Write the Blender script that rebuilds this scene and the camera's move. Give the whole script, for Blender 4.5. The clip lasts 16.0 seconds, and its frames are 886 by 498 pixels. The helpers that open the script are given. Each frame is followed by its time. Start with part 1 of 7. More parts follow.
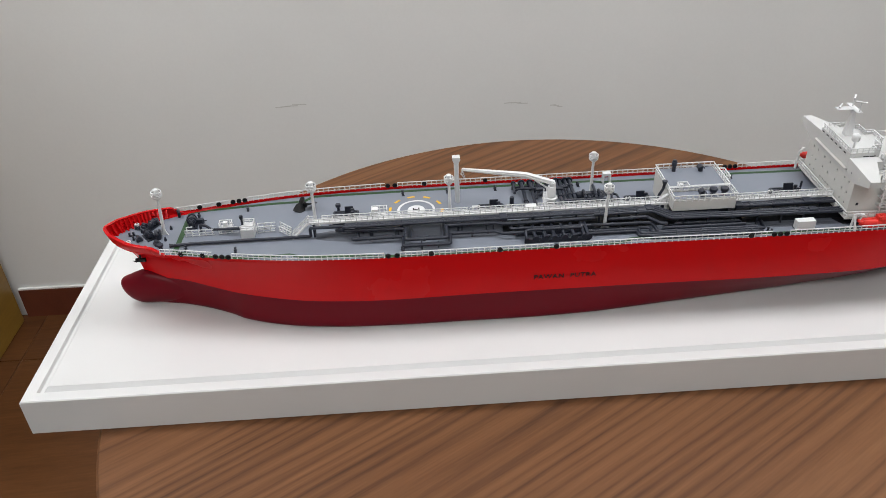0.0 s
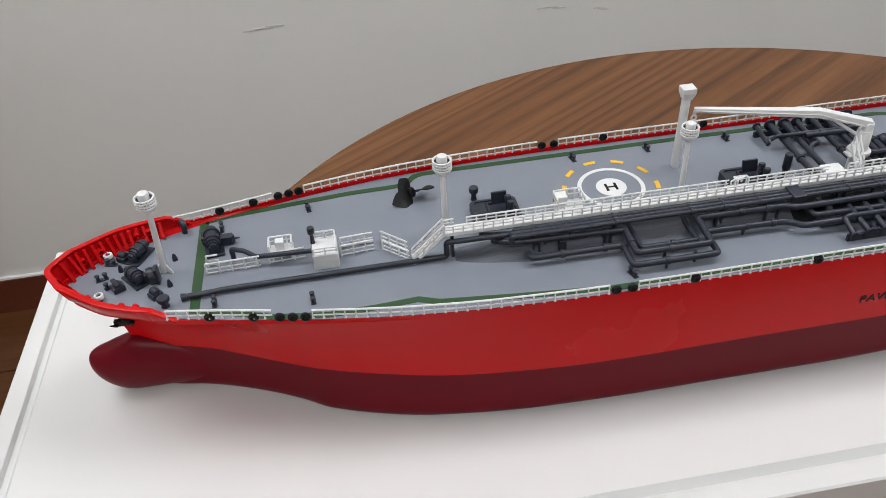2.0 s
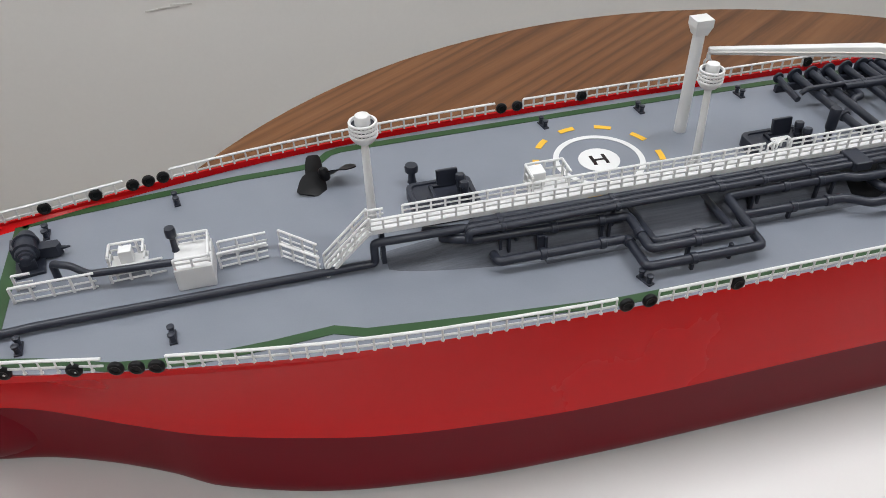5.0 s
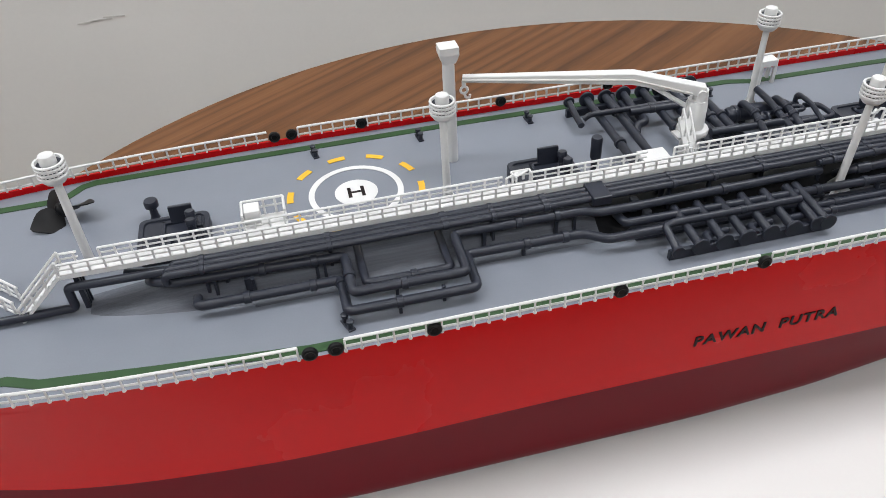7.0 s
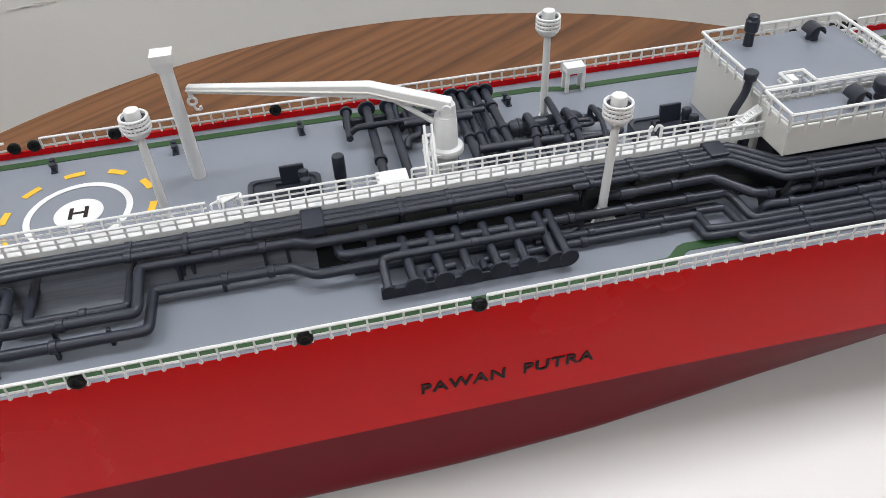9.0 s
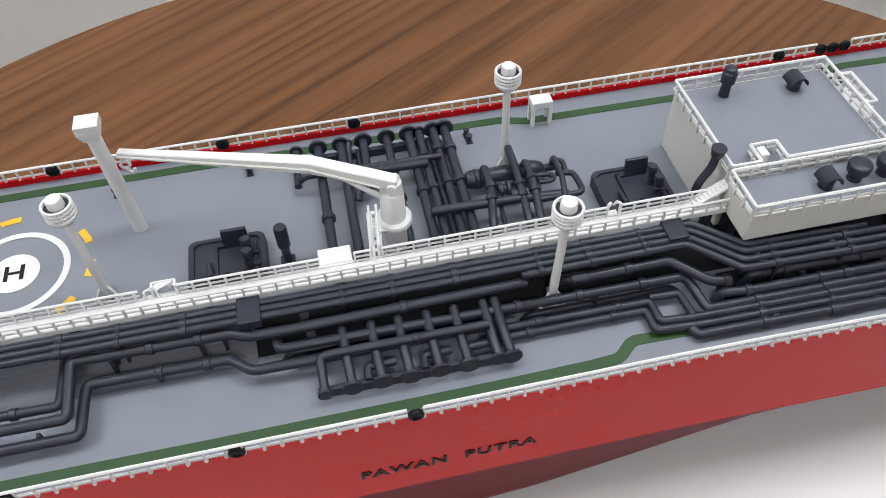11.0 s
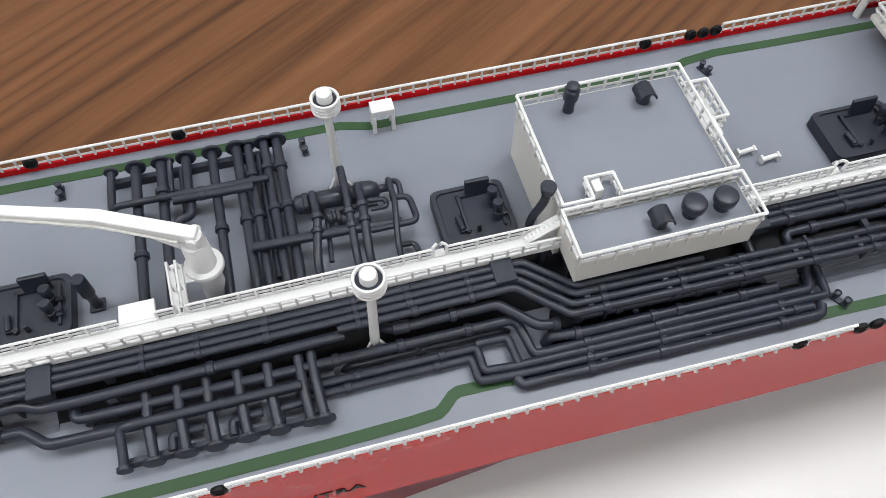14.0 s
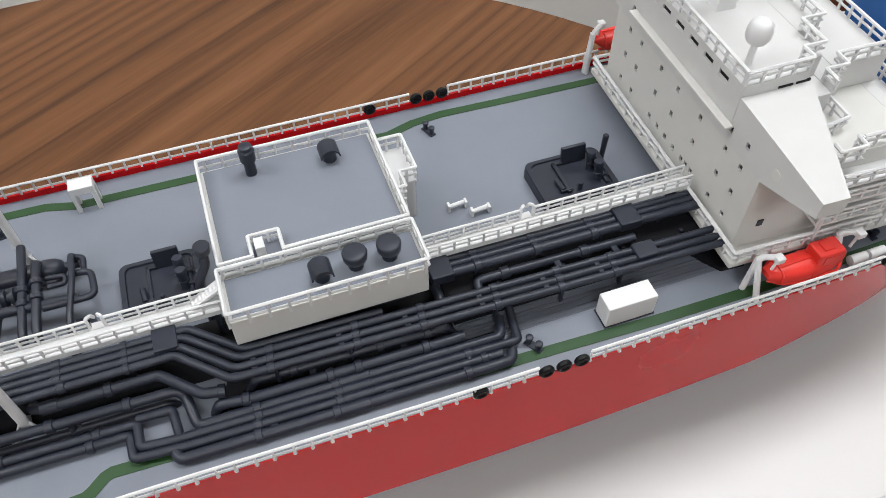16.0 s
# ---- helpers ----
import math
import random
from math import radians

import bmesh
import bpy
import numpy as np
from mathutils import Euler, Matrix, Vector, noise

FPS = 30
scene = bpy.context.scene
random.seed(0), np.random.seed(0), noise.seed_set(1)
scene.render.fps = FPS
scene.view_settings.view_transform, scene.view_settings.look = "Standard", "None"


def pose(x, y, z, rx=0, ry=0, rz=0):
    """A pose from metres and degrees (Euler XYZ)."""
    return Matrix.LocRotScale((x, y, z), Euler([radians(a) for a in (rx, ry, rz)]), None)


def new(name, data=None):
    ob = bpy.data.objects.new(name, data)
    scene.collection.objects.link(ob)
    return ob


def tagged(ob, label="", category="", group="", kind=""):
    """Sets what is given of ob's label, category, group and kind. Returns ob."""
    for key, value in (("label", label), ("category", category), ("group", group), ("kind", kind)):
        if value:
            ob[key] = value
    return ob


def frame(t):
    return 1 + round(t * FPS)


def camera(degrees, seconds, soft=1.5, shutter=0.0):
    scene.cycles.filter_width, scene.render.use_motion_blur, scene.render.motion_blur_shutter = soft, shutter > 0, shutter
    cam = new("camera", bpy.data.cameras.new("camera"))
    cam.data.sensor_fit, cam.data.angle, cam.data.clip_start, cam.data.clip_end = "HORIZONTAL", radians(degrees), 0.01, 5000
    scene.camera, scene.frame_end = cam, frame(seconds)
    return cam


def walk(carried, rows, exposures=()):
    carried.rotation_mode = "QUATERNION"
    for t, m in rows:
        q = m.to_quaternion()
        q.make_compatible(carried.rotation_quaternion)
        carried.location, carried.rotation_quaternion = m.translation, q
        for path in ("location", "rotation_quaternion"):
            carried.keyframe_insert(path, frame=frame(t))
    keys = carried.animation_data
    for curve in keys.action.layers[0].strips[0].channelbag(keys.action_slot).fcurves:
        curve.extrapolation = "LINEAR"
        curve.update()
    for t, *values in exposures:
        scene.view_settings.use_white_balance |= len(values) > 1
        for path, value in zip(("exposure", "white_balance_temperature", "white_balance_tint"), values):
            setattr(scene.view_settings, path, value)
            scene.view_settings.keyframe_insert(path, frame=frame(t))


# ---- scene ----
cam = camera(59.54, 16.0, soft=0.85)
# t, x, y, z, rx, ry, rz
PATH = [
    (0.0, -0.0121, -0.6534, 0.4396, 56.39, 1.83, -3.33),
    (0.5, -0.0535, -0.5315, 0.3891, 54.98, 2.52, -3.80),
    (1.0, -0.0601, -0.4306, 0.3486, 53.22, 2.46, -5.80),
    (1.5, -0.1071, -0.3584, 0.3210, 51.22, 2.51, -7.62),
    (2.0, -0.1708, -0.2866, 0.2830, 50.49, 2.77, -9.50),
    (2.5, -0.2216, -0.2287, 0.2487, 49.66, 2.23, -11.94),
    (3.0, -0.2298, -0.1892, 0.2101, 49.26, 1.67, -13.62),
    (3.2, -0.2265, -0.1790, 0.2052, 49.39, 1.62, -14.04),
    (5.3, -0.1347, -0.1828, 0.1961, 50.30, 1.54, -14.08),
    (5.5, -0.1232, -0.1845, 0.1967, 50.31, 1.60, -14.07),
    (6.0, -0.0936, -0.1853, 0.1953, 50.45, 1.77, -13.95),
    (6.5, -0.0620, -0.1872, 0.1949, 50.38, 1.98, -13.88),
    (7.0, -0.0361, -0.1895, 0.1953, 50.46, 2.15, -13.94),
    (7.5, -0.0042, -0.1927, 0.1953, 50.41, 2.36, -13.84),
    (8.0, 0.0264, -0.1909, 0.1906, 50.29, 2.47, -13.75),
    (8.5, 0.0538, -0.1841, 0.1853, 50.01, 2.39, -13.46),
    (9.0, 0.0813, -0.1787, 0.1830, 49.40, 2.14, -13.06),
    (9.5, 0.0989, -0.1694, 0.1926, 48.25, 1.94, -12.54),
    (9.7, 0.1039, -0.1634, 0.1980, 47.45, 1.95, -12.30),
    (11.8, 0.1216, -0.0940, 0.2394, 35.51, 0.82, -12.29),
    (12.0, 0.1247, -0.0856, 0.2404, 34.50, 0.73, -12.47),
    (12.5, 0.1309, -0.0700, 0.2432, 32.36, 0.56, -12.91),
    (13.0, 0.1368, -0.0666, 0.2456, 31.31, 0.33, -13.42),
    (13.5, 0.1515, -0.0723, 0.2474, 30.99, -0.15, -14.13),
    (14.0, 0.1774, -0.0791, 0.2482, 31.41, -0.46, -15.07),
    (14.5, 0.2067, -0.0841, 0.2444, 32.36, -0.61, -16.34),
    (15.0, 0.2324, -0.0919, 0.2398, 33.94, -0.73, -17.74),
    (15.5, 0.2562, -0.1056, 0.2361, 36.21, -0.44, -18.93),
    (16.0, 0.2749, -0.1177, 0.2309, 39.26, 0.14, -19.68),
]
walk(cam, [(t, pose(x, y, z, rx, ry, rz)) for t, x, y, z, rx, ry, rz in PATH], exposures=[(0.0, 0.06), (3.0, -0.04), (5.5, 0.08), (8.0, 0.18), (13.0, 0.16), (15.0, 0.20), (16.0, 0.16)])

# ---- world and lamps ----
world = bpy.data.worlds.new("world")
scene.world = world
world.use_nodes = True
world.node_tree.nodes["Background"].inputs["Color"].default_value = (0.75, 0.8, 0.9, 1)
world.node_tree.nodes["Background"].inputs["Strength"].default_value = 0.05
scene.view_settings.exposure = 0.0
FLOOR, CEIL = -0.87, 1.83
LAMPS = [(-0.95, 0.25), (0.95, 0.25), (0.0, -1.6)]
LAMP_WATTS = 13.9


def ceiling_lamp_light(x, y, share):
    d = bpy.data.lights.new("panel_light", "AREA")
    d.shape, d.size, d.size_y, d.energy, d.color = "RECTANGLE", 1.1, 0.55, LAMP_WATTS * share, (0.89, 0.94, 1.0)
    ob = new("panel_light", d)
    ob.location = (x, y, CEIL - 0.035)
    return ob


for (lx, ly), share in zip(LAMPS, (0.90, 1.10, 1.0)):
    ceiling_lamp_light(lx, ly, share)

# ---- materials ----


def material(name, color, rough=0.5, metal=0.0, vary=0.06, scale=40.0, bump=0.0, bump_scale=400.0, spec=0.5, coat=0.0):
    m = bpy.data.materials.new(name)
    m.use_nodes = True
    nt = m.node_tree
    b = nt.nodes["Principled BSDF"]
    b.inputs["Roughness"].default_value, b.inputs["Metallic"].default_value = rough, metal
    b.inputs["Specular IOR Level"].default_value = spec
    b.inputs["Coat Weight"].default_value = coat
    b.inputs["Coat Roughness"].default_value = 0.25
    co = nt.nodes.new("ShaderNodeTexCoord")
    n1 = nt.nodes.new("ShaderNodeTexNoise")
    n1.inputs["Scale"].default_value, n1.inputs["Detail"].default_value = scale, 6
    nt.links.new(co.outputs["Object"], n1.inputs["Vector"])
    n2 = nt.nodes.new("ShaderNodeTexNoise")
    n2.inputs["Scale"].default_value, n2.inputs["Detail"].default_value = bump_scale, 4
    nt.links.new(co.outputs["Object"], n2.inputs["Vector"])
    ramp = nt.nodes.new("ShaderNodeValToRGB")
    lo = [max(0.0, c * (1 - vary)) for c in color]
    hi = [min(1.0, c * (1 + vary)) for c in color]
    ramp.color_ramp.elements[0].color, ramp.color_ramp.elements[0].position = (*lo, 1), 0.3
    ramp.color_ramp.elements[1].color, ramp.color_ramp.elements[1].position = (*hi, 1), 0.7
    mixer = nt.nodes.new("ShaderNodeMath")
    mixer.operation = "MULTIPLY_ADD"
    mixer.inputs[1].default_value = 0.3
    nt.links.new(n2.outputs["Fac"], mixer.inputs[0])
    m2 = nt.nodes.new("ShaderNodeMath")
    m2.operation = "MULTIPLY"
    m2.inputs[1].default_value = 0.7
    nt.links.new(n1.outputs["Fac"], m2.inputs[0])
    nt.links.new(m2.outputs[0], mixer.inputs[2])
    nt.links.new(mixer.outputs[0], ramp.inputs["Fac"])
    nt.links.new(ramp.outputs["Color"], b.inputs["Base Color"])
    rr = nt.nodes.new("ShaderNodeMapRange")
    rr.inputs["To Min"].default_value, rr.inputs["To Max"].default_value = max(0.05, rough - 0.07), min(1.0, rough + 0.07)
    nt.links.new(n1.outputs["Fac"], rr.inputs["Value"])
    nt.links.new(rr.outputs["Result"], b.inputs["Roughness"])
    if bump:
        bp = nt.nodes.new("ShaderNodeBump")
        bp.inputs["Strength"].default_value, bp.inputs["Distance"].default_value = bump, 0.0003
        nt.links.new(n2.outputs["Fac"], bp.inputs["Height"])
        nt.links.new(bp.outputs["Normal"], b.inputs["Normal"])
    return m


def wood(name, dark, mid, light, angle, stretch, rough, fine=1.0, coat=0.0, spec=0.5, rings=0.0):
    """Wood with long grain at the angle (degrees from x) in the object's own xy plane."""
    m = bpy.data.materials.new(name)
    m.use_nodes = True
    nt = m.node_tree
    b = nt.nodes["Principled BSDF"]
    co = nt.nodes.new("ShaderNodeTexCoord")
    turn = nt.nodes.new("ShaderNodeMapping")
    turn.vector_type = "TEXTURE"
    turn.inputs["Rotation"].default_value = (0, 0, radians(angle))
    nt.links.new(co.outputs["Object"], turn.inputs["Vector"])
    squash = nt.nodes.new("ShaderNodeMapping")
    squash.inputs["Scale"].default_value = (1.0 / stretch, 1.0, 1.0)
    nt.links.new(turn.outputs["Vector"], squash.inputs["Vector"])

    def tex(scale, detail, rough_, dist):
        n = nt.nodes.new("ShaderNodeTexNoise")
        n.inputs["Scale"].default_value, n.inputs["Detail"].default_value = scale, detail
        n.inputs["Roughness"].default_value, n.inputs["Distortion"].default_value = rough_, dist
        nt.links.new(squash.outputs["Vector"], n.inputs["Vector"])
        return n

    broad, grain, pores = tex(14 * fine, 3, 0.5, 0.6), tex(70 * fine, 8, 0.65, 0.3), tex(420 * fine, 4, 0.6, 0.0)
    a = nt.nodes.new("ShaderNodeMix")
    a.inputs["Factor"].default_value = 0.5
    nt.links.new(broad.outputs["Fac"], a.inputs["A"])
    nt.links.new(grain.outputs["Fac"], a.inputs["B"])
    c = nt.nodes.new("ShaderNodeMix")
    c.inputs["Factor"].default_value = 0.22
    nt.links.new(a.outputs["Result"], c.inputs["A"])
    nt.links.new(pores.outputs["Fac"], c.inputs["B"])
    out = c.outputs["Result"]
    if rings:
        # flat-sawn figure: bands across the grain, bent by a slow noise into long arches
        slow = tex(3.2, 2, 0.45, 0.0)
        sep = nt.nodes.new("ShaderNodeSeparateXYZ")
        nt.links.new(turn.outputs["Vector"], sep.inputs["Vector"])
        bend = nt.nodes.new("ShaderNodeMath")
        bend.operation, bend.inputs[1].default_value = "MULTIPLY", 0.42
        nt.links.new(slow.outputs["Fac"], bend.inputs[0])
        across = nt.nodes.new("ShaderNodeMath")
        across.operation = "ADD"
        nt.links.new(sep.outputs["Y"], across.inputs[0])
        nt.links.new(bend.outputs[0], across.inputs[1])
        wobble = nt.nodes.new("ShaderNodeMath")
        wobble.operation, wobble.inputs[1].default_value = "MULTIPLY_ADD", 0.05
        nt.links.new(broad.outputs["Fac"], wobble.inputs[0])
        nt.links.new(across.outputs[0], wobble.inputs[2])
        turns = nt.nodes.new("ShaderNodeMath")
        turns.operation, turns.inputs[1].default_value = "MULTIPLY", 58.0
        nt.links.new(wobble.outputs[0], turns.inputs[0])
        saw = nt.nodes.new("ShaderNodeMath")
        saw.operation = "FRACT"
        nt.links.new(turns.outputs[0], saw.inputs[0])
        shape = nt.nodes.new("ShaderNodeValToRGB")
        shape.color_ramp.elements[0].color, shape.color_ramp.elements[0].position = (0.30, 0.30, 0.30, 1), 0.0
        shape.color_ramp.elements[1].color, shape.color_ramp.elements[1].position = (0.34, 0.34, 0.34, 1), 1.0
        for at, v in ((0.16, 0.48), (0.45, 0.64), (0.74, 0.52), (0.92, 0.38)):
            el = shape.color_ramp.elements.new(at)
            el.color = (v, v, v, 1)
        nt.links.new(saw.outputs[0], shape.inputs["Fac"])
        both = nt.nodes.new("ShaderNodeMix")
        both.inputs["Factor"].default_value = rings
        nt.links.new(out, both.inputs["A"])
        nt.links.new(shape.outputs["Color"], both.inputs["B"])
        out = both.outputs["Result"]
    ramp = nt.nodes.new("ShaderNodeValToRGB")
    ramp.color_ramp.elements[0].color, ramp.color_ramp.elements[0].position = (*dark, 1), 0.36
    ramp.color_ramp.elements[1].color, ramp.color_ramp.elements[1].position = (*light, 1), 0.67
    e = ramp.color_ramp.elements.new(0.5)
    e.color = (*mid, 1)
    nt.links.new(out, ramp.inputs["Fac"])
    nt.links.new(ramp.outputs["Color"], b.inputs["Base Color"])
    b.inputs["Roughness"].default_value, b.inputs["Specular IOR Level"].default_value = rough, spec
    b.inputs["Coat Weight"].default_value, b.inputs["Coat Roughness"].default_value = coat, 0.2
    bp = nt.nodes.new("ShaderNodeBump")
    bp.inputs["Strength"].default_value, bp.inputs["Distance"].default_value = 0.15, 0.0004
    nt.links.new(pores.outputs["Fac"], bp.inputs["Height"])
    nt.links.new(bp.outputs["Normal"], b.inputs["Normal"])
    return m


RED = material("red_paint", (0.525, 0.0035, 0.0055), 0.26, spec=0.15, vary=0.025, scale=9, bump=0.015, bump_scale=900)
MAROON = material("maroon_paint", (0.128, 0.0020, 0.0080), 0.34, spec=0.13, vary=0.03, scale=9, bump=0.015, bump_scale=900)
DECK_GREY = material("deck_grey", (0.180, 0.197, 0.237), 0.40, vary=0.05, scale=60, bump=0.05, bump_scale=1500)
TRUNK_GREY = wood("layered_grey_plastic", (0.050, 0.055, 0.068), (0.095, 0.104, 0.128), (0.15, 0.163, 0.20), 0, 40, 0.6, 16.0)
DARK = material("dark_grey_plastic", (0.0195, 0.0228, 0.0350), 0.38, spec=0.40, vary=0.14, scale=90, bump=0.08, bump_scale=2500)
# near-black that paints in the shade between and under the deck pipes
GAP_SHADE = material("gap_shade_black", (0.0060, 0.0064, 0.0082), 0.58, spec=0.20, vary=0.14, scale=90, bump=0.08, bump_scale=2500)
BLACK = material("black_rubber", (0.0065, 0.0065, 0.0075), 0.45, spec=0.2, vary=0.15, scale=200)
WHITE = material("white_paint", (0.675, 0.675, 0.677), 0.45, vary=0.025, scale=120, bump=0.05, bump_scale=2500)
CREAM = material("off_white_plastic", (0.60, 0.592, 0.567), 0.5, vary=0.025, scale=120, bump=0.05, bump_scale=2500)
# rougher copy of WHITE, darkened to hold down the brightly lit bridge tops
DIMMED_MATT_WHITE = material("matt_white_dimmed_for_light", (0.575, 0.573, 0.565), 0.6, vary=0.03, scale=90, bump=0.08, bump_scale=2200)
GREEN = material("green_line_paint", (0.0150, 0.0575, 0.0135), 0.55, vary=0.08, scale=120, bump=0.05, bump_scale=2000)
YELLOW = material("yellow_mark_paint", (0.75, 0.42, 0.02), 0.5, vary=0.05, scale=200)
ORANGE = material("orange_red_lifeboat", (0.70, 0.03, 0.02), 0.4, vary=0.05, scale=100)
BLUE = material("blue_funnel_paint", (0.01, 0.10, 0.32), 0.4, vary=0.05, scale=60)
LETTER = material("black_lettering", (0.013, 0.008, 0.008), 0.5, spec=0.2, vary=0.05, scale=200)
BASE_WHITE = material("white_lacquer", (0.64, 0.638, 0.632), 0.45, vary=0.015, scale=12, bump=0.03, bump_scale=700)
WALL = material("wall_paint", (0.76, 0.76, 0.745), 0.8, vary=0.025, scale=3.0, bump=0.1, bump_scale=160)
CEILING = material("ceiling_paint", (0.8, 0.8, 0.78), 0.85, vary=0.02, scale=4.0, bump=0.05, bump_scale=120)
SKIRT = material("skirting_tile", (0.13, 0.035, 0.018), 0.35, vary=0.25, scale=14, bump=0.06, bump_scale=200)
GROUT = material("tile_grout", (0.24, 0.15, 0.10), 0.8, vary=0.1, scale=60, bump=0.2, bump_scale=600)
SCUFF = material("scuff_mark", (0.60, 0.59, 0.57), 0.8, vary=0.1, scale=300)
WALNUT = wood("walnut_laminate", (0.062, 0.0256, 0.0102), (0.139, 0.0580, 0.0222), (0.212, 0.0982, 0.0410), 33, 20, 0.5, 1.35, spec=0.22, rings=0.40)
FLOOR_WOOD = wood("wood_look_tile", (0.062, 0.0225, 0.0075), (0.102, 0.039, 0.013), (0.150, 0.062, 0.022), 3, 10, 0.36, 0.5, spec=0.3)
OCHRE = wood("ochre_veneer", (0.16, 0.085, 0.012), (0.22, 0.12, 0.02), (0.28, 0.16, 0.03), 90, 8, 0.4, 0.6)
STEEL = material("brushed_steel", (0.5, 0.5, 0.5), 0.35, metal=1.0, vary=0.05, scale=50)
LAMP_GLOW = bpy.data.materials.new("lamp_diffuser")
LAMP_GLOW.use_nodes = True
LAMP_GLOW.node_tree.nodes["Principled BSDF"].inputs["Emission Color"].default_value = (1, 0.96, 0.9, 1)
LAMP_GLOW.node_tree.nodes["Principled BSDF"].inputs["Emission Strength"].default_value = 4.0

# ---- builders ----


def part(name, bm, mat, parent=None, label="", smooth=False):
    """Links a bmesh as one mesh object, under a thing or a part."""
    me = bpy.data.meshes.new(name)
    bmesh.ops.recalc_face_normals(bm, faces=bm.faces[:])
    if smooth:
        for fc in bm.faces:
            fc.smooth = True
        for e in bm.edges:
            if len(e.link_faces) == 2 and e.calc_face_angle(0) > 0.7:
                e.smooth = False
    bm.to_mesh(me)
    bm.free()
    me.materials.append(mat)
    return place(name, me, parent, Matrix(), label)


def place(name, me, parent, m, label=""):
    """One more object on the mesh me, at the world pose m, under its parent."""
    ob = new(name, me)
    if parent:
        ob.parent = parent
        if parent.type == "EMPTY":
            ob.matrix_parent_inverse = parent.matrix_basis.inverted()
    ob.matrix_basis = m
    if label:
        tagged(ob, label)
    return ob


def sub(name, me, parent, x, y, z, rz=0.0, label=""):
    return place(name, me, parent, pose(x, y, z, 0, 0, rz), label)


def mesh_of(bm, mat, smooth=False):
    me = bpy.data.meshes.new("piece")
    bmesh.ops.recalc_face_normals(bm, faces=bm.faces[:])
    if smooth:
        for fc in bm.faces:
            fc.smooth = True
        for e in bm.edges:
            if len(e.link_faces) == 2 and e.calc_face_angle(0) > 0.7:
                e.smooth = False
    bm.to_mesh(me)
    bm.free()
    me.materials.append(mat)
    return me


def box(bm, x0, x1, y0, y1, z0, z1, bevel=0.0, m=None):
    vs = [bm.verts.new((x, y, z)) for z in (z0, z1) for x, y in ((x0, y0), (x1, y0), (x1, y1), (x0, y1))]
    fs = [bm.faces.new([vs[i] for i in q]) for q in ((3, 2, 1, 0), (4, 5, 6, 7), (0, 1, 5, 4), (1, 2, 6, 5), (2, 3, 7, 6), (3, 0, 4, 7))]
    if m is not None:
        bmesh.ops.transform(bm, matrix=m, verts=vs)
    if bevel:
        es = list({e for f in fs for e in f.edges})
        bmesh.ops.bevel(bm, geom=es, offset=bevel, segments=2, profile=0.5, affect="EDGES")
    return bm


def prism(bm, outline, z0, z1):
    """A solid between z0 and z1 over a closed outline of (x, y)."""
    lo = [bm.verts.new((x, y, z0)) for x, y in outline]
    hi = [bm.verts.new((x, y, z1)) for x, y in outline]
    n = len(outline)
    for i in range(n):
        j = (i + 1) % n
        bm.faces.new((lo[i], lo[j], hi[j], hi[i]))
    bm.faces.new(lo[::-1])
    bm.faces.new(hi)
    return bm


def frame_at(a, b):
    d = (Vector(b) - Vector(a))
    q = d.to_track_quat("Z", "Y").to_matrix().to_4x4()
    return Matrix.Translation(a) @ q, d.length


def lathe(bm, profile, m=None, seg=20):
    """Turns a profile of (radius, z) round z."""
    rings = []
    for r, z in profile:
        rings.append([bm.verts.new((r * math.cos(2 * math.pi * k / seg), r * math.sin(2 * math.pi * k / seg), z)) for k in range(seg)])
    for a, b in zip(rings, rings[1:]):
        for k in range(seg):
            bm.faces.new((a[k], a[(k + 1) % seg], b[(k + 1) % seg], b[k]))
    bm.faces.new(rings[0][::-1])
    bm.faces.new(rings[-1])
    if m is not None:
        bmesh.ops.transform(bm, matrix=m, verts=[v for r in rings for v in r])
    return bm


def cyl(bm, a, b, r, r2=None, seg=14, lip=0.0):
    m, n = frame_at(a, b)
    r2 = r if r2 is None else r2
    if lip:
        prof = [(r - lip, 0), (r, lip), (r2, n - lip), (r2 - lip, n)]
    else:
        prof = [(r, 0), (r2, n)]
    return lathe(bm, prof, m, seg)


def rounded(path, bend):
    """A path with its corners rounded off."""
    pts = [Vector(p) for p in path]
    out = [pts[0]]
    for a, p, b in zip(pts, pts[1:], pts[2:]):
        d = min(bend, (a - p).length * 0.45, (b - p).length * 0.45)
        s, e = p + (a - p).normalized() * d, p + (b - p).normalized() * d
        for k in range(5):
            t = k / 4
            out.append(s * (1 - t) ** 2 + p * 2 * t * (1 - t) + e * t * t)
    out.append(pts[-1])
    return out


def tube(bm, path, r, bend=0.004, seg=10, caps=True):
    pts = rounded(path, bend) if len(path) > 2 else [Vector(p) for p in path]
    up = None
    rings = []
    for i, p in enumerate(pts):
        d = (pts[min(i + 1, len(pts) - 1)] - pts[max(i - 1, 0)]).normalized()
        if up is None:
            up = d.orthogonal().normalized()
        up = (up - d * up.dot(d)).normalized()
        side = d.cross(up)
        rings.append([bm.verts.new(p + (up * math.cos(2 * math.pi * k / seg) + side * math.sin(2 * math.pi * k / seg)) * r) for k in range(seg)])
    for a, b in zip(rings, rings[1:]):
        for k in range(seg):
            bm.faces.new((a[k], a[(k + 1) % seg], b[(k + 1) % seg], b[k]))
    if caps:
        bm.faces.new(rings[0][::-1])
        bm.faces.new(rings[-1])
    return bm


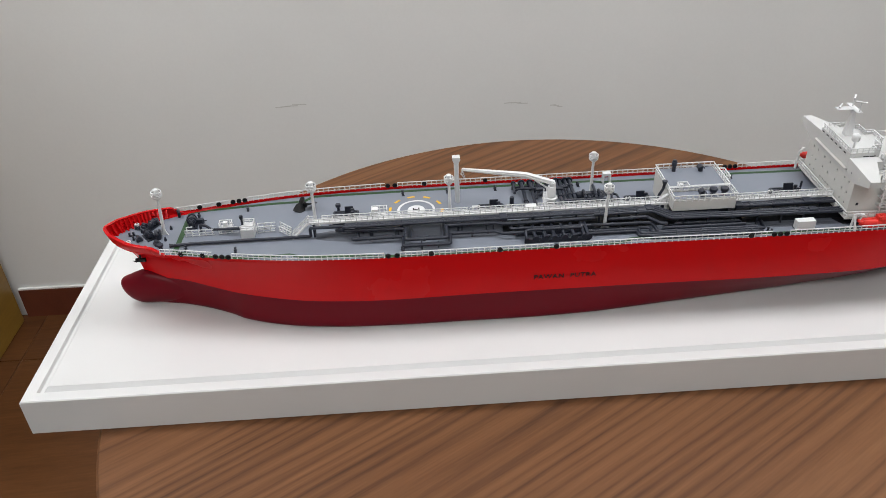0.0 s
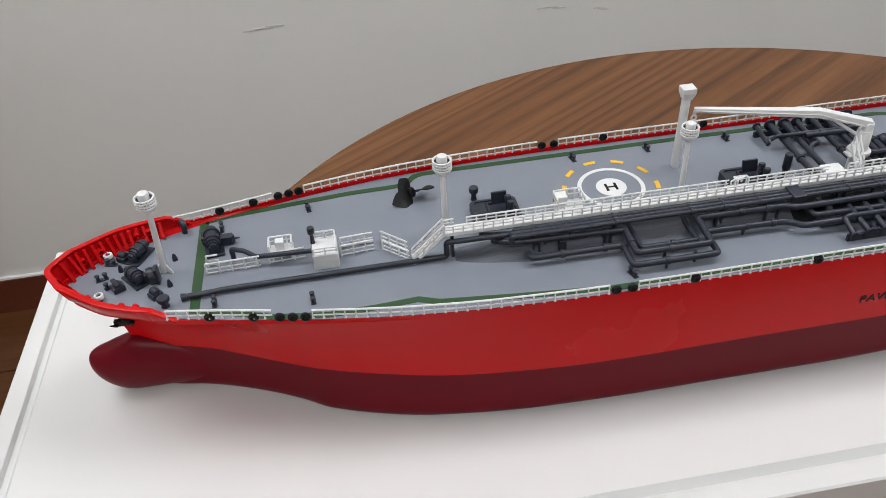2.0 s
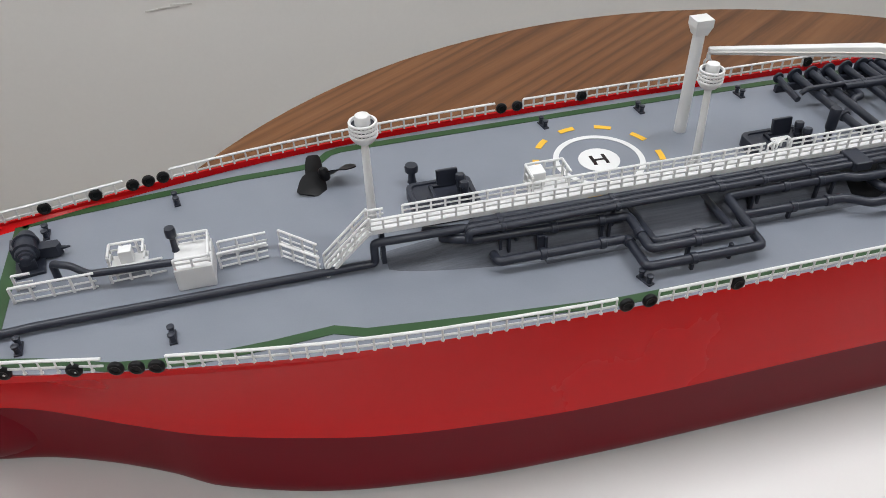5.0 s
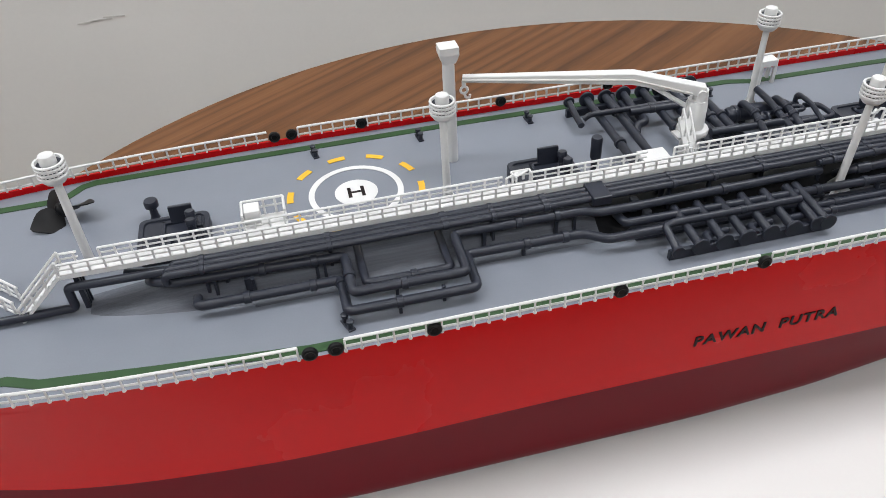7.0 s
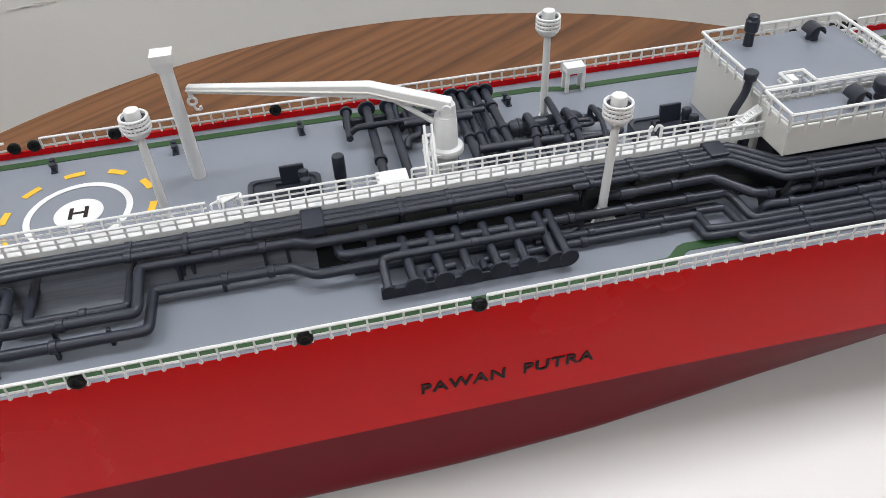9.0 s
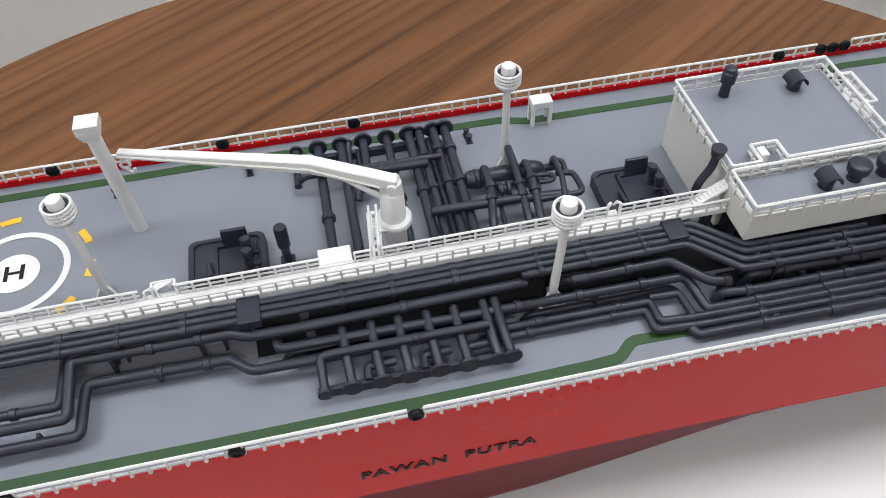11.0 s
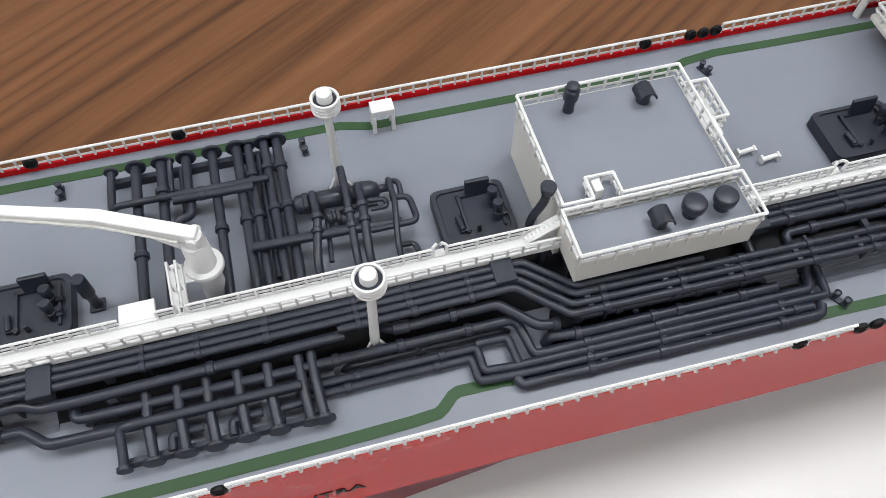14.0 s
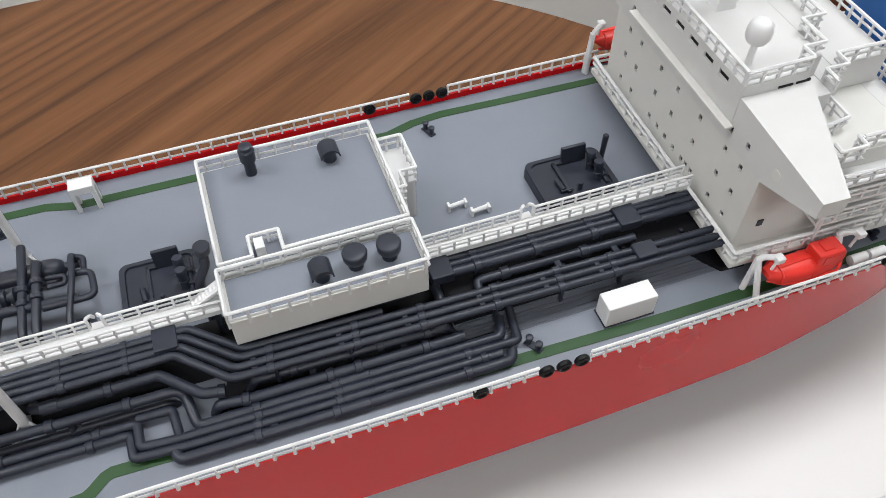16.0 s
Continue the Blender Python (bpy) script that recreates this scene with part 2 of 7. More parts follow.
def torus(bm, r, minor, seg=20, ring=8):
    """Axis along y."""
    rows = []
    for i in range(seg):
        a = 2 * math.pi * i / seg
        rows.append([bm.verts.new(((r + minor * math.cos(b)) * math.cos(a), minor * 1.25 * math.sin(b), (r + minor * math.cos(b)) * math.sin(a)))
                     for b in (2 * math.pi * k / ring for k in range(ring))])
    for i in range(seg):
        for k in range(ring):
            j, l = (i + 1) % seg, (k + 1) % ring
            bm.faces.new((rows[i][k], rows[j][k], rows[j][l], rows[i][l]))
    return bm


def smooth_table(keys):
    """A smooth curve through (x, value) pairs."""
    xs = np.array([k[0] for k in keys], float)
    ys = np.array([k[1] for k in keys], float)
    m = np.gradient(ys, xs)
    s = np.diff(ys) / np.diff(xs)
    m[1:-1] = np.where(s[:-1] * s[1:] > 0, 2 * s[:-1] * s[1:] / (s[:-1] + s[1:] + 1e-12), 0)
    m[0], m[-1] = s[0], s[-1]

    def at(x):
        x = min(max(x, xs[0]), xs[-1])
        i = min(int(np.searchsorted(xs, x, side="right")) - 1, len(xs) - 2)
        h = xs[i + 1] - xs[i]
        t = (x - xs[i]) / h
        return float((2 * t ** 3 - 3 * t * t + 1) * ys[i] + (t ** 3 - 2 * t * t + t) * h * m[i] + (-2 * t ** 3 + 3 * t * t) * ys[i + 1] + (t ** 3 - t * t) * h * m[i + 1])
    return at


# ---- the room ----
TOP, PLINTH = -0.1352, -0.0920
WALL_Y, X0, X1, Y0 = 1.11, -1.655, 2.549, -2.69


def slab(name, x0, x1, y0, y1, z0, z1, mat, label, cat="wall"):
    return tagged(part(name, box(bmesh.new(), x0, x1, y0, y1, z0, z1), mat), label, cat, kind="structure")


slab("wall_north", X0 - 0.1, X1 + 0.1, WALL_Y, WALL_Y + 0.1, FLOOR, CEIL, WALL, "pale grey painted wall with faint scuffs")
slab("wall_south", X0 - 0.1, X1 + 0.1, Y0 - 0.1, Y0, FLOOR, CEIL, WALL, "pale grey painted wall")
slab("wall_west", X0 - 0.1, X0, Y0, WALL_Y, FLOOR, CEIL, WALL, "pale grey painted wall")
slab("wall_east", X1, X1 + 0.1, Y0, WALL_Y, FLOOR, CEIL, WALL, "pale grey painted wall")
slab("ceiling", X0, X1, Y0, WALL_Y, CEIL, CEIL + 0.1, CEILING, "white painted ceiling", "ceiling")
floor = slab("floor", X0, X1, Y0, WALL_Y, FLOOR - 0.06, FLOOR - 0.004, GROUT, "reddish brown wood-look tiled floor with pale joints", "floor")
TILE = 0.6
t_bm = bmesh.new()
box(t_bm, -TILE / 2 + 0.0015, TILE / 2 - 0.0015, -TILE / 2 + 0.0015, TILE / 2 - 0.0015, -0.008, 0.0, 0.0008)
tile_me = mesh_of(t_bm, FLOOR_WOOD)
t_bm = bmesh.new()
box(t_bm, -TILE / 2 + 0.0015, TILE / 2 - 0.0015, -0.0975 + 0.0015, 0.0975 - 0.0015, -0.008, 0.0, 0.0008)
cut_me = mesh_of(t_bm, FLOOR_WOOD)
for i in range(7):
    tx = -1.053 - TILE / 2 + TILE * i
    sub("tile", cut_me, floor, tx, 1.0125, FLOOR)
    for j in range(6):
        sub("tile", tile_me, floor, tx, 0.915 - TILE / 2 - TILE * j, FLOOR)
slab("baseboard", -1.105, X1, WALL_Y - 0.010, WALL_Y, FLOOR, FLOOR + 0.088, SKIRT, "dark red-brown tile skirting along the wall", "baseboard")
slab("trim", -1.105, X1, WALL_Y - 0.008, WALL_Y, FLOOR + 0.0885, FLOOR + 0.0925, WALL, "pale plaster bead above the skirting", "trim")
SIDE_WALL_MARKS = [(-0.30, -0.292, 0.034), (0.245, -0.318, 0.026), (0.345, -0.330, 0.014)]
bm = bmesh.new()
for mx, mz, half in SIDE_WALL_MARKS:
    for k in range(3):
        c = mx + half * (k - 1) * 0.6
        prism_m = pose(c, WALL_Y - 0.0004, mz + 0.003 * math.sin(5 * mx + k), 0, 3 * (k - 1), 0)
        box(bm, -half * 0.5, half * 0.5, -0.0003, 0.0003, -0.0012, 0.0012, m=prism_m)
tagged(part("wall_scuff", bm, SCUFF), "faint grey scuff marks on the wall", "scuff", kind="structure")


def cabinet():
    ob = tagged(new("cabinet"), "ochre brown wooden cabinet standing against the wall", "cabinet")
    ob.location = (-1.4, 0.85, FLOOR)
    part("body", box(bmesh.new(), -1.645, -1.127, 0.45, 1.085, FLOOR, FLOOR + 1.1, 0.003), OCHRE, ob)
    part("door", box(bmesh.new(), -1.126, -1.107, 0.46, 1.08, FLOOR + 0.003, FLOOR + 1.09, 0.002), OCHRE, ob)
    h = bmesh.new()
    tube(h, [(-1.108, 0.5, FLOOR + 0.55), (-1.085, 0.5, FLOOR + 0.55), (-1.085, 0.5, FLOOR + 0.68), (-1.108, 0.5, FLOOR + 0.68)], 0.005, 0.012)
    part("handle", h, STEEL, ob, "steel bow handle")


cabinet()


def ceiling_lamp(x, y):
    ob = tagged(new("ceiling_light"), "white framed rectangular ceiling light panel", "lamp", "ceiling light panels")
    ob.location = (x, y, CEIL)
    b = bmesh.new()
    for x0, x1, y0, y1 in ((-0.6, 0.6, -0.33, -0.29), (-0.6, 0.6, 0.29, 0.33), (-0.6, -0.56, -0.29, 0.29), (0.56, 0.6, -0.29, 0.29)):
        box(b, x + x0, x + x1, y + y0, y + y1, CEIL - 0.03, CEIL - 0.001)
    part("frame", b, WHITE, ob)
    part("diffuser", box(bmesh.new(), x - 0.558, x + 0.558, y - 0.288, y + 0.288, CEIL - 0.02, CEIL - 0.012), LAMP_GLOW, ob, "glowing white diffuser")


for lx, ly in LAMPS:
    ceiling_lamp(lx, ly)

# ---- table and plinth ----


def round_table(cx, cy, r):
    ob = tagged(new("round_table"), "round walnut laminate table with a dark edge", "table")
    ob.location = (cx, cy, FLOOR)
    top = lathe(bmesh.new(), [(r - 0.012, TOP - 0.03), (r - 0.002, TOP - 0.026), (r, TOP - 0.02), (r, TOP - 0.003), (r - 0.003, TOP)], Matrix.Translation((cx, cy, 0)), 128)
    part("tabletop", top, WALNUT, ob, "walnut laminate top with running grain", True)
    col = lathe(bmesh.new(), [(0.05, FLOOR + 0.02), (0.045, FLOOR + 0.05), (0.045, TOP - 0.04), (0.09, TOP - 0.0301)], Matrix.Translation((cx, cy, 0)), 32)
    part("column", col, STEEL, ob, "steel column", True)
    foot = lathe(bmesh.new(), [(0.30, FLOOR), (0.30, FLOOR + 0.008), (0.08, FLOOR + 0.0199)], Matrix.Translation((cx, cy, 0)), 48)
    part("foot_plate", foot, STEEL, ob, "round steel foot", True)


round_table(0.1636, 0.0132, 0.5186)

PX0, PX1, PY0, PY1 = -0.4123, 0.660, -0.0812, 0.2298


def plinth():
    """The white display board with a routed groove round its top."""
    b = bmesh.new()
    rings = []
    for inset, z in ((0.0, TOP + 0.0003), (0.0, PLINTH - 0.0012), (0.0012, PLINTH), (0.0124, PLINTH), (0.0128, PLINTH - 0.0004), (0.0134, PLINTH - 0.0042), (0.0168, PLINTH - 0.0046), (0.0206, PLINTH)):
        rings.append([b.verts.new((x, y, z)) for x, y in ((PX0 + inset, PY0 + inset), (PX1 - inset, PY0 + inset), (PX1 - inset, PY1 - inset), (PX0 + inset, PY1 - inset))])
    for r0, r1 in zip(rings, rings[1:]):
        for k in range(4):
            b.faces.new((r0[k], r0[(k + 1) % 4], r1[(k + 1) % 4], r1[k]))
    b.faces.new(rings[0][::-1])
    b.faces.new(rings[-1])
    ob = tagged(part("display_base", b, BASE_WHITE), "thick white lacquered display board with a routed groove", "display base")
    part("top_panel", box(bmesh.new(), PX0 + 0.0207, PX1 - 0.0207, PY0 + 0.0207, PY1 - 0.0207, PLINTH - 0.004, PLINTH + 0.0003, 0.0002), BASE_WHITE, ob)


plinth()

# ---- the ship: hull ----
MID, DECK, WL, KEEL = 0.073, -0.0035, -0.0562, -0.0917
ship = tagged(new("ship_model"), "red tanker ship model with grey deck on a white board", "ship model")
ship.location = (0.12, MID, KEEL)

deck_curve = smooth_table([(-0.3495, 0.0105), (-0.3455, 0.0128), (-0.336, 0.0195), (-0.3145, 0.0345), (-0.29, 0.0425), (-0.2577, 0.0485), (-0.2345, 0.0535), (-0.208, 0.0590),
                          (-0.15, 0.0680), (-0.10, 0.0722), (-0.045, 0.0742), (0.0, 0.0745), (0.48, 0.0745), (0.53, 0.071), (0.57, 0.063), (0.595, 0.054)])


def deck_half(x):
    """Half the deck's width, with a round stem."""
    return deck_curve(x) * math.sqrt(min(1.0, max(0.0, (x + 0.3495) / 0.0090)))


def fuller(x, s):
    """How much fuller the after body is on the side of the ship's name."""
    t = min(1.0, max(0.0, (x - 0.21) / 0.13))
    return 0.0016 * t * t * (3 - 2 * t) if s < 0 else 0.0


def bow_in(x):
    """How far the hull's edge lies inside the rim of the outward-leaning bow bulwark."""
    t = min(1.0, max(0.0, (-0.270 - x) / 0.035))
    return 0.0038 * t * t * (3 - 2 * t)


wl_half = smooth_table([(-0.319, 0.0), (-0.305, 0.0035), (-0.291, 0.0068), (-0.272, 0.013), (-0.2537, 0.0216), (-0.2305, 0.0330), (-0.2063, 0.0440), (-0.1709, 0.0553), (-0.1352, 0.0640),
                        (-0.10, 0.0690), (-0.05, 0.0733), (0.0, 0.0745), (0.35, 0.0745), (0.448, 0.0725), (0.494, 0.0670), (0.534, 0.0590), (0.57, 0.042), (0.595, 0.016)])
flat_half = smooth_table([(-0.319, 0.0), (-0.30, 0.0075), (-0.276, 0.0140), (-0.2514, 0.0230), (-0.2236, 0.0365), (-0.205, 0.0480), (-0.1594, 0.0630), (-0.1355, 0.0675), (-0.08, 0.0730), (-0.02, 0.0745), (0.10, 0.0745),
                          (0.17, 0.0718), (0.20, 0.0688), (0.23, 0.0653), (0.263, 0.0607), (0.337, 0.0508), (0.4055, 0.0417), (0.476, 0.031), (0.525, 0.020), (0.57, 0.008), (0.595, 0.002)])


def stem(z):
    """Where the bow begins at a height."""
    if z > -0.030:
        return -0.323 - 0.0215 * ((z + 0.030) / 0.0285) ** 1.25 if z < -0.0015 else -0.3445
    return -0.323 + 0.004 * min(1.0, (-0.030 - z) / 0.02)


def flare(x):
    """How sharply the topsides spread under the deck edge: most at the bow."""
    return 1.0 if x > 0 else 1.7 + 0.9 * min(1.0, max(0.0, (-0.245 - x) / 0.05))


def half(x, z):
    d, w, f = max(0.0, deck_half(x) - 1.15 * bow_in(x)), wl_half(x), flat_half(x)
    if z >= WL:
        t = (z - WL) / (-0.0006 - WL)
        h = w + (d - w) * t ** flare(x)
    else:
        t = (WL - z) / (WL - KEEL)
        h = w + (f - w) * (t ** 0.8 if x > 0.1 else t)
        edge = (z - KEEL) / 0.009
        if edge < 1:
            h -= min(0.0056, h * 0.5) * (1 - math.sqrt(max(0.0, 1 - (1 - edge) ** 2)))
    near = (x - stem(z)) / 0.010
    if near < 1:
        h *= math.sqrt(max(0.0, near))
    return max(h, 0.0)


def paint_line(x):
    """Height of the edge between the two reds, a little higher along the after body."""
    t = min(1.0, max(0.0, (x + 0.14) / 0.20))
    return WL + 0.0034 * t * t * (3 - 2 * t)


def hull_strip(levels):
    """The skin of both sides between the given heights."""
    xs = [-0.3485 + 0.1485 * (i / 44) ** 1.3 for i in range(45)] + [-0.20 + 0.795 * i / 90 for i in range(1, 91)]
    b = bmesh.new()
    sides = []
    for s in (-1, 1):
        grid = []
        for z in levels:
            x0 = stem(z)
            row = []
            for x in xs:
                xx = x if x > -0.20 else x0 + (x + 0.3485) / 0.1485 * (-0.20 - x0)
                zz = paint_line(xx) if z == WL else z
                row.append(b.verts.new((xx, MID + s * (half(xx, zz) + fuller(xx, s) * min(1.0, (0.6 - xx) / 0.04)), zz)))
            grid.append(row)
        for r0, r1 in zip(grid, grid[1:]):
            for i in range(len(xs) - 1):
                b.faces.new((r0[i], r0[i + 1], r1[i + 1], r1[i]))
        sides.append(grid)
    for r0, r1, s0, s1 in zip(sides[0], sides[0][1:], sides[1], sides[1][1:]):
        b.faces.new((r0[-1], s0[-1], s1[-1], r1[-1]))
    return b, sides


b, sides = hull_strip([-0.0006, -0.006, -0.012, -0.018, -0.024, -0.030, -0.037, -0.044, -0.050, WL])
# gunwale: inner lip along the top edge
for s, grid in zip((-1, 1), sides):
    top = grid[0]
    lip = [b.verts.new((v.co.x + (0.001 if v.co.x < -0.34 else 0), v.co.y - s * min(0.0012 if s > 0 else 0.0006, abs(v.co.y - MID)), v.co.z - (0.0005 if s < 0 and v.co.x > -0.26 else 0.0))) for v in top]
    low = [b.verts.new((v.co.x, v.co.y, DECK - 0.001)) for v in lip]
    for i in range(len(top) - 1):
        b.faces.new((top[i], top[i + 1], lip[i + 1], lip[i]))
        b.faces.new((lip[i], lip[i + 1], low[i + 1], low[i]))
bmesh.ops.remove_doubles(b, verts=b.verts[:], dist=0.00005)
hull = part("hull", b, RED, ship, "glossy red topsides with a dark red bottom", True)
b, sides = hull_strip([WL, -0.062, -0.068, -0.074, -0.0785, -0.081, -0.0835, -0.086, -0.0885, -0.0905, KEEL])
bottom = [g[-1] for g in sides]
for i in range(len(bottom[0]) - 1):
    b.faces.new((bottom[0][i], bottom[0][i + 1], bottom[1][i + 1], bottom[1][i]))
bmesh.ops.remove_doubles(b, verts=b.verts[:], dist=0.00005)
part("underwater_hull", b, MAROON, hull, "dark maroon underwater hull", True)


bulb_top = smooth_table([(-0.3492, -0.0630), (-0.3485, -0.0605), (-0.3470, -0.0578), (-0.3430, -0.0552), (-0.3363, -0.0526), (-0.3292, -0.0496), (-0.3205, -0.0472), (-0.305, -0.0505), (-0.28, -0.0590), (-0.24, -0.0720)])
bulb_low = smooth_table([(-0.3492, -0.0640), (-0.3485, -0.0680), (-0.3470, -0.0725), (-0.3430, -0.0795), (-0.3380, -0.0850), (-0.3310, -0.0895), (-0.322, -0.0912), (-0.24, -0.0912)])
bulb_wide = smooth_table([(-0.3492, 0.0004), (-0.3485, 0.0030), (-0.3470, 0.0058), (-0.3430, 0.0090), (-0.3363, 0.0112), (-0.325, 0.0120), (-0.310, 0.0120), (-0.285, 0.0122), (-0.24, 0.0110)])


def bulb():
    """The bulbous bow: ellipses along the keel line, faired into the forefoot."""
    b = bmesh.new()
    rows = []
    n, seg = 40, 28
    for i in range(n + 1):
        x = -0.3492 + 0.109 * (i / n) ** 1.8
        low, high, w = bulb_low(x), bulb_top(x), bulb_wide(x)
        cz, hz = (low + high) / 2, (high - low) / 2
        rows.append([b.verts.new((x, MID + w * math.cos(a), cz + hz * math.sin(a))) for a in (2 * math.pi * k / seg for k in range(seg))])
    for r0, r1 in zip(rows, rows[1:]):
        for k in range(seg):
            b.faces.new((r0[k], r0[(k + 1) % seg], r1[(k + 1) % seg], r1[k]))
    b.faces.new(rows[0][::-1])
    b.faces.new(rows[-1])
    part("bulbous_bow", b, MAROON, hull, "rounded maroon bulbous bow", True)


bulb()


def deck_plate():
    xs = [-0.3415 + 0.1415 * (i / 30) ** 1.2 for i in range(31)] + [-0.20 + 0.793 * i / 60 for i in range(1, 61)]
    edge = [min(deck_half(x) - 0.0010, half(x, DECK - 0.0005) - 0.0003) for x in xs]
    near = [(x, MID - max(h, 0.0) - fuller(x, -1) * min(1.0, (0.6 - x) / 0.04)) for x, h in zip(xs, edge)]
    far = [(x, MID + max(h, 0.0)) for x, h in zip(xs, edge)]
    part("deck", prism(bmesh.new(), near + far[::-1], DECK - 0.0008, DECK), DECK_GREY, ship, "smooth blue-grey deck")


deck_plate()


def strip(b, line, width, z, thick=0.0002):
    """A flat painted band along a line of (x, y)."""
    pts = [Vector((x, y, 0)) for x, y in line]
    rows = []
    for i, p in enumerate(pts):
        d0 = (p - pts[max(i - 1, 0)])
        d1 = (pts[min(i + 1, len(pts) - 1)] - p)
        d0 = d0.normalized() if d0.length else d1.normalized()
        d1 = d1.normalized() if d1.length else d0
        d = (d0 + d1).normalized()
        n = Vector((-d.y, d.x, 0)) * (width / 2 / max(0.5, d.dot(d1)))
        rows.append([b.verts.new((*(p + o).xy, zz)) for o, zz in ((n, z), (n, z + thick), (-n, z + thick), (-n, z))])
    for r0, r1 in zip(rows, rows[1:]):
        for k in range(4):
            b.faces.new((r0[k], r0[(k + 1) % 4], r1[(k + 1) % 4], r1[k]))
    b.faces.new(rows[0][::-1])
    b.faces.new(rows[-1])
    return b


b = bmesh.new()
strip(b, [(-0.2677, MID - 0.0392), (-0.2677, MID + 0.0460)], 0.0055, DECK + 0.0001)
strip(b, [(-0.264, MID - 0.038), (-0.25, 0.0315), (-0.225, 0.0225), (-0.196, 0.0178), (-0.170, 0.0180), (-0.147, 0.0195), (-0.136, 0.0150), (-0.097, 0.0106), (-0.043, 0.0055), (0.06, 0.0050),
          (0.13, 0.0051), (0.165, 0.0053), (0.191, 0.0058), (0.2008, 0.0064), (0.2030, 0.0076), (0.2072, 0.0113), (0.2096, 0.0122), (0.2256, 0.0118), (0.25, 0.0100), (0.30, 0.0085), (0.336, 0.0070)], 0.0042, DECK + 0.0001)
strip(b, [(0.336, 0.0070), (0.352, 0.0066), (0.40, 0.0052), (0.44, 0.0048), (0.52, 0.0065)], 0.0042, DECK + 0.0001)
strip(b, [(-0.2675, 0.1168), (-0.258, 0.1192), (-0.25, 0.1205), (-0.213, 0.1242), (-0.176, 0.1276), (-0.147, 0.1282), (-0.1405, 0.1295), (-0.1335, 0.1368), (-0.128, 0.1385), (-0.102, 0.1390), (0.0467, MID + 0.0668), (0.16, 0.1388),
          (0.193, 0.1384), (0.205, 0.1352), (0.2755, 0.1345), (0.32, 0.1330), (0.338, 0.1325), (0.350, 0.1362), (0.3646, 0.1378), (0.397, 0.1368), (0.437, 0.1360), (0.52, 0.1350)], 0.0042, DECK + 0.0001)
part("deck_line", b, GREEN, ship, "dark green painted walkway line on the deck")

# ---- bow: bulwark, anchors, fenders ----


def rim_z(x):
    """The top of the bulwark, highest at the stem."""
    return 0.0107 - 0.0037 * min(1.0, max(0.0, (x + 0.345) / 0.05))


def bulwark():
    xs = [-0.3495 + 0.0735 * (i / 46) ** 2.2 for i in range(47)]
    b = bmesh.new()
    rows, rim = [], []
    line = [(x, -1) for x in xs[::-1]] + [(x, 1) for x in xs[1:]]
    for x, s in line:
        h = deck_half(x) + 0.0004 * min(1.0, max(0.0, x + 0.3495) / 0.002)
        z = rim_z(x)
        if x > -0.290:
            z = rim_z(x) - (rim_z(-0.29) + 0.0012) * ((x + 0.290) / 0.014) ** 1.2
        rim.append((Vector((x, MID + s * h, 0)), z))
    for i, (p, z) in enumerate(rim):
        d = (rim[min(i + 1, len(rim) - 1)][0] - rim[max(i - 1, 0)][0]).normalized()
        n = Vector((d.y, -d.x, 0))      # towards the deck
        lean = bow_in(p.x)
        inward = ((max(0.0004, lean - 0.0002), -0.0016), (-0.0002, z - 0.0012), (-0.0001, z - 0.0004), (0.0005, z), (0.0031, z), (0.0035, z - 0.0004), (0.0033, z - 0.0011), (0.0016, z - 0.0014), (lean + 0.0016, DECK - 0.0005))
        rows.append([b.verts.new((p.x + n.x * o, p.y + n.y * o, zz)) for o, zz in inward])
    for r0, r1 in zip(rows, rows[1:]):
        for k in range(8):
            b.faces.new((r0[k], r0[k + 1], r1[k + 1], r1[k]))
    b.faces.new(rows[0][::-1])
    b.faces.new(rows[-1])
    wall = part("bulwark", b, RED, ship, "red bow bulwark with a wide rim", True)
    # stays: thin sloping brackets from the rim to the deck
    r = bmesh.new()
    side = ((0.0040, -0.0035), (0.0086, -0.0035), (0.0086, -0.0022), (0.0034, 0.0074), (0.0004, 0.0080))
    v = [r.verts.new((u, w, zz)) for w in (-0.0009, 0.0009) for u, zz in side]
    r.faces.new(v[:5])
    r.faces.new(v[5:][::-1])
    for i in range(5):
        j = (i + 1) % 5
        r.faces.new((v[i], v[j], v[5 + j], v[5 + i]))
    stay = mesh_of(r, RED)
    for s in (-1, 1):
        for x in (-0.3450, -0.3415, -0.3378, -0.3340, -0.3300, -0.3262, -0.3224, -0.3186, -0.3147, -0.3107, -0.3066, -0.3024, -0.2980, -0.2932):
            d = (deck_half(x + 0.0015) - deck_half(x - 0.0015)) / 0.003
            n = math.degrees(math.atan2(-s, d))
            h = deck_half(x) - 0.0012
            if h < 0.006:
                continue
            place("stay", stay, wall, pose(x, MID + s * h, 0, 0, 0, n) @ Matrix.Diagonal((1, 1, rim_z(x) / 0.0095, 1)))
    # mooring chocks: short red pipes through the bulwark
    c = bmesh.new()
    lathe(c, [(0.0019, 0), (0.0019, 0.004), (0.0013, 0.004), (0.0013, 0.0005)], pose(0, 0, 0, 90, 0, 0), 14)
    chock = mesh_of(c, RED, True)
    for x, s in ((-0.3265, 1), (-0.3065, 1), (-0.2995, 1), (-0.335, 1), (-0.3265, -1), (-0.3065, -1), (-0.2985, -1), (-0.335, -1)):
        h = deck_half(x) - 0.0042
        d = math.degrees(math.atan2(deck_half(x + 0.002) - deck_half(x - 0.002), 0.004))
        place("mooring_pipe", chock, wall, pose(x, MID + s * h, 0.0025, 0, 0, (0 if s > 0 else 180) + s * d))


bulwark()


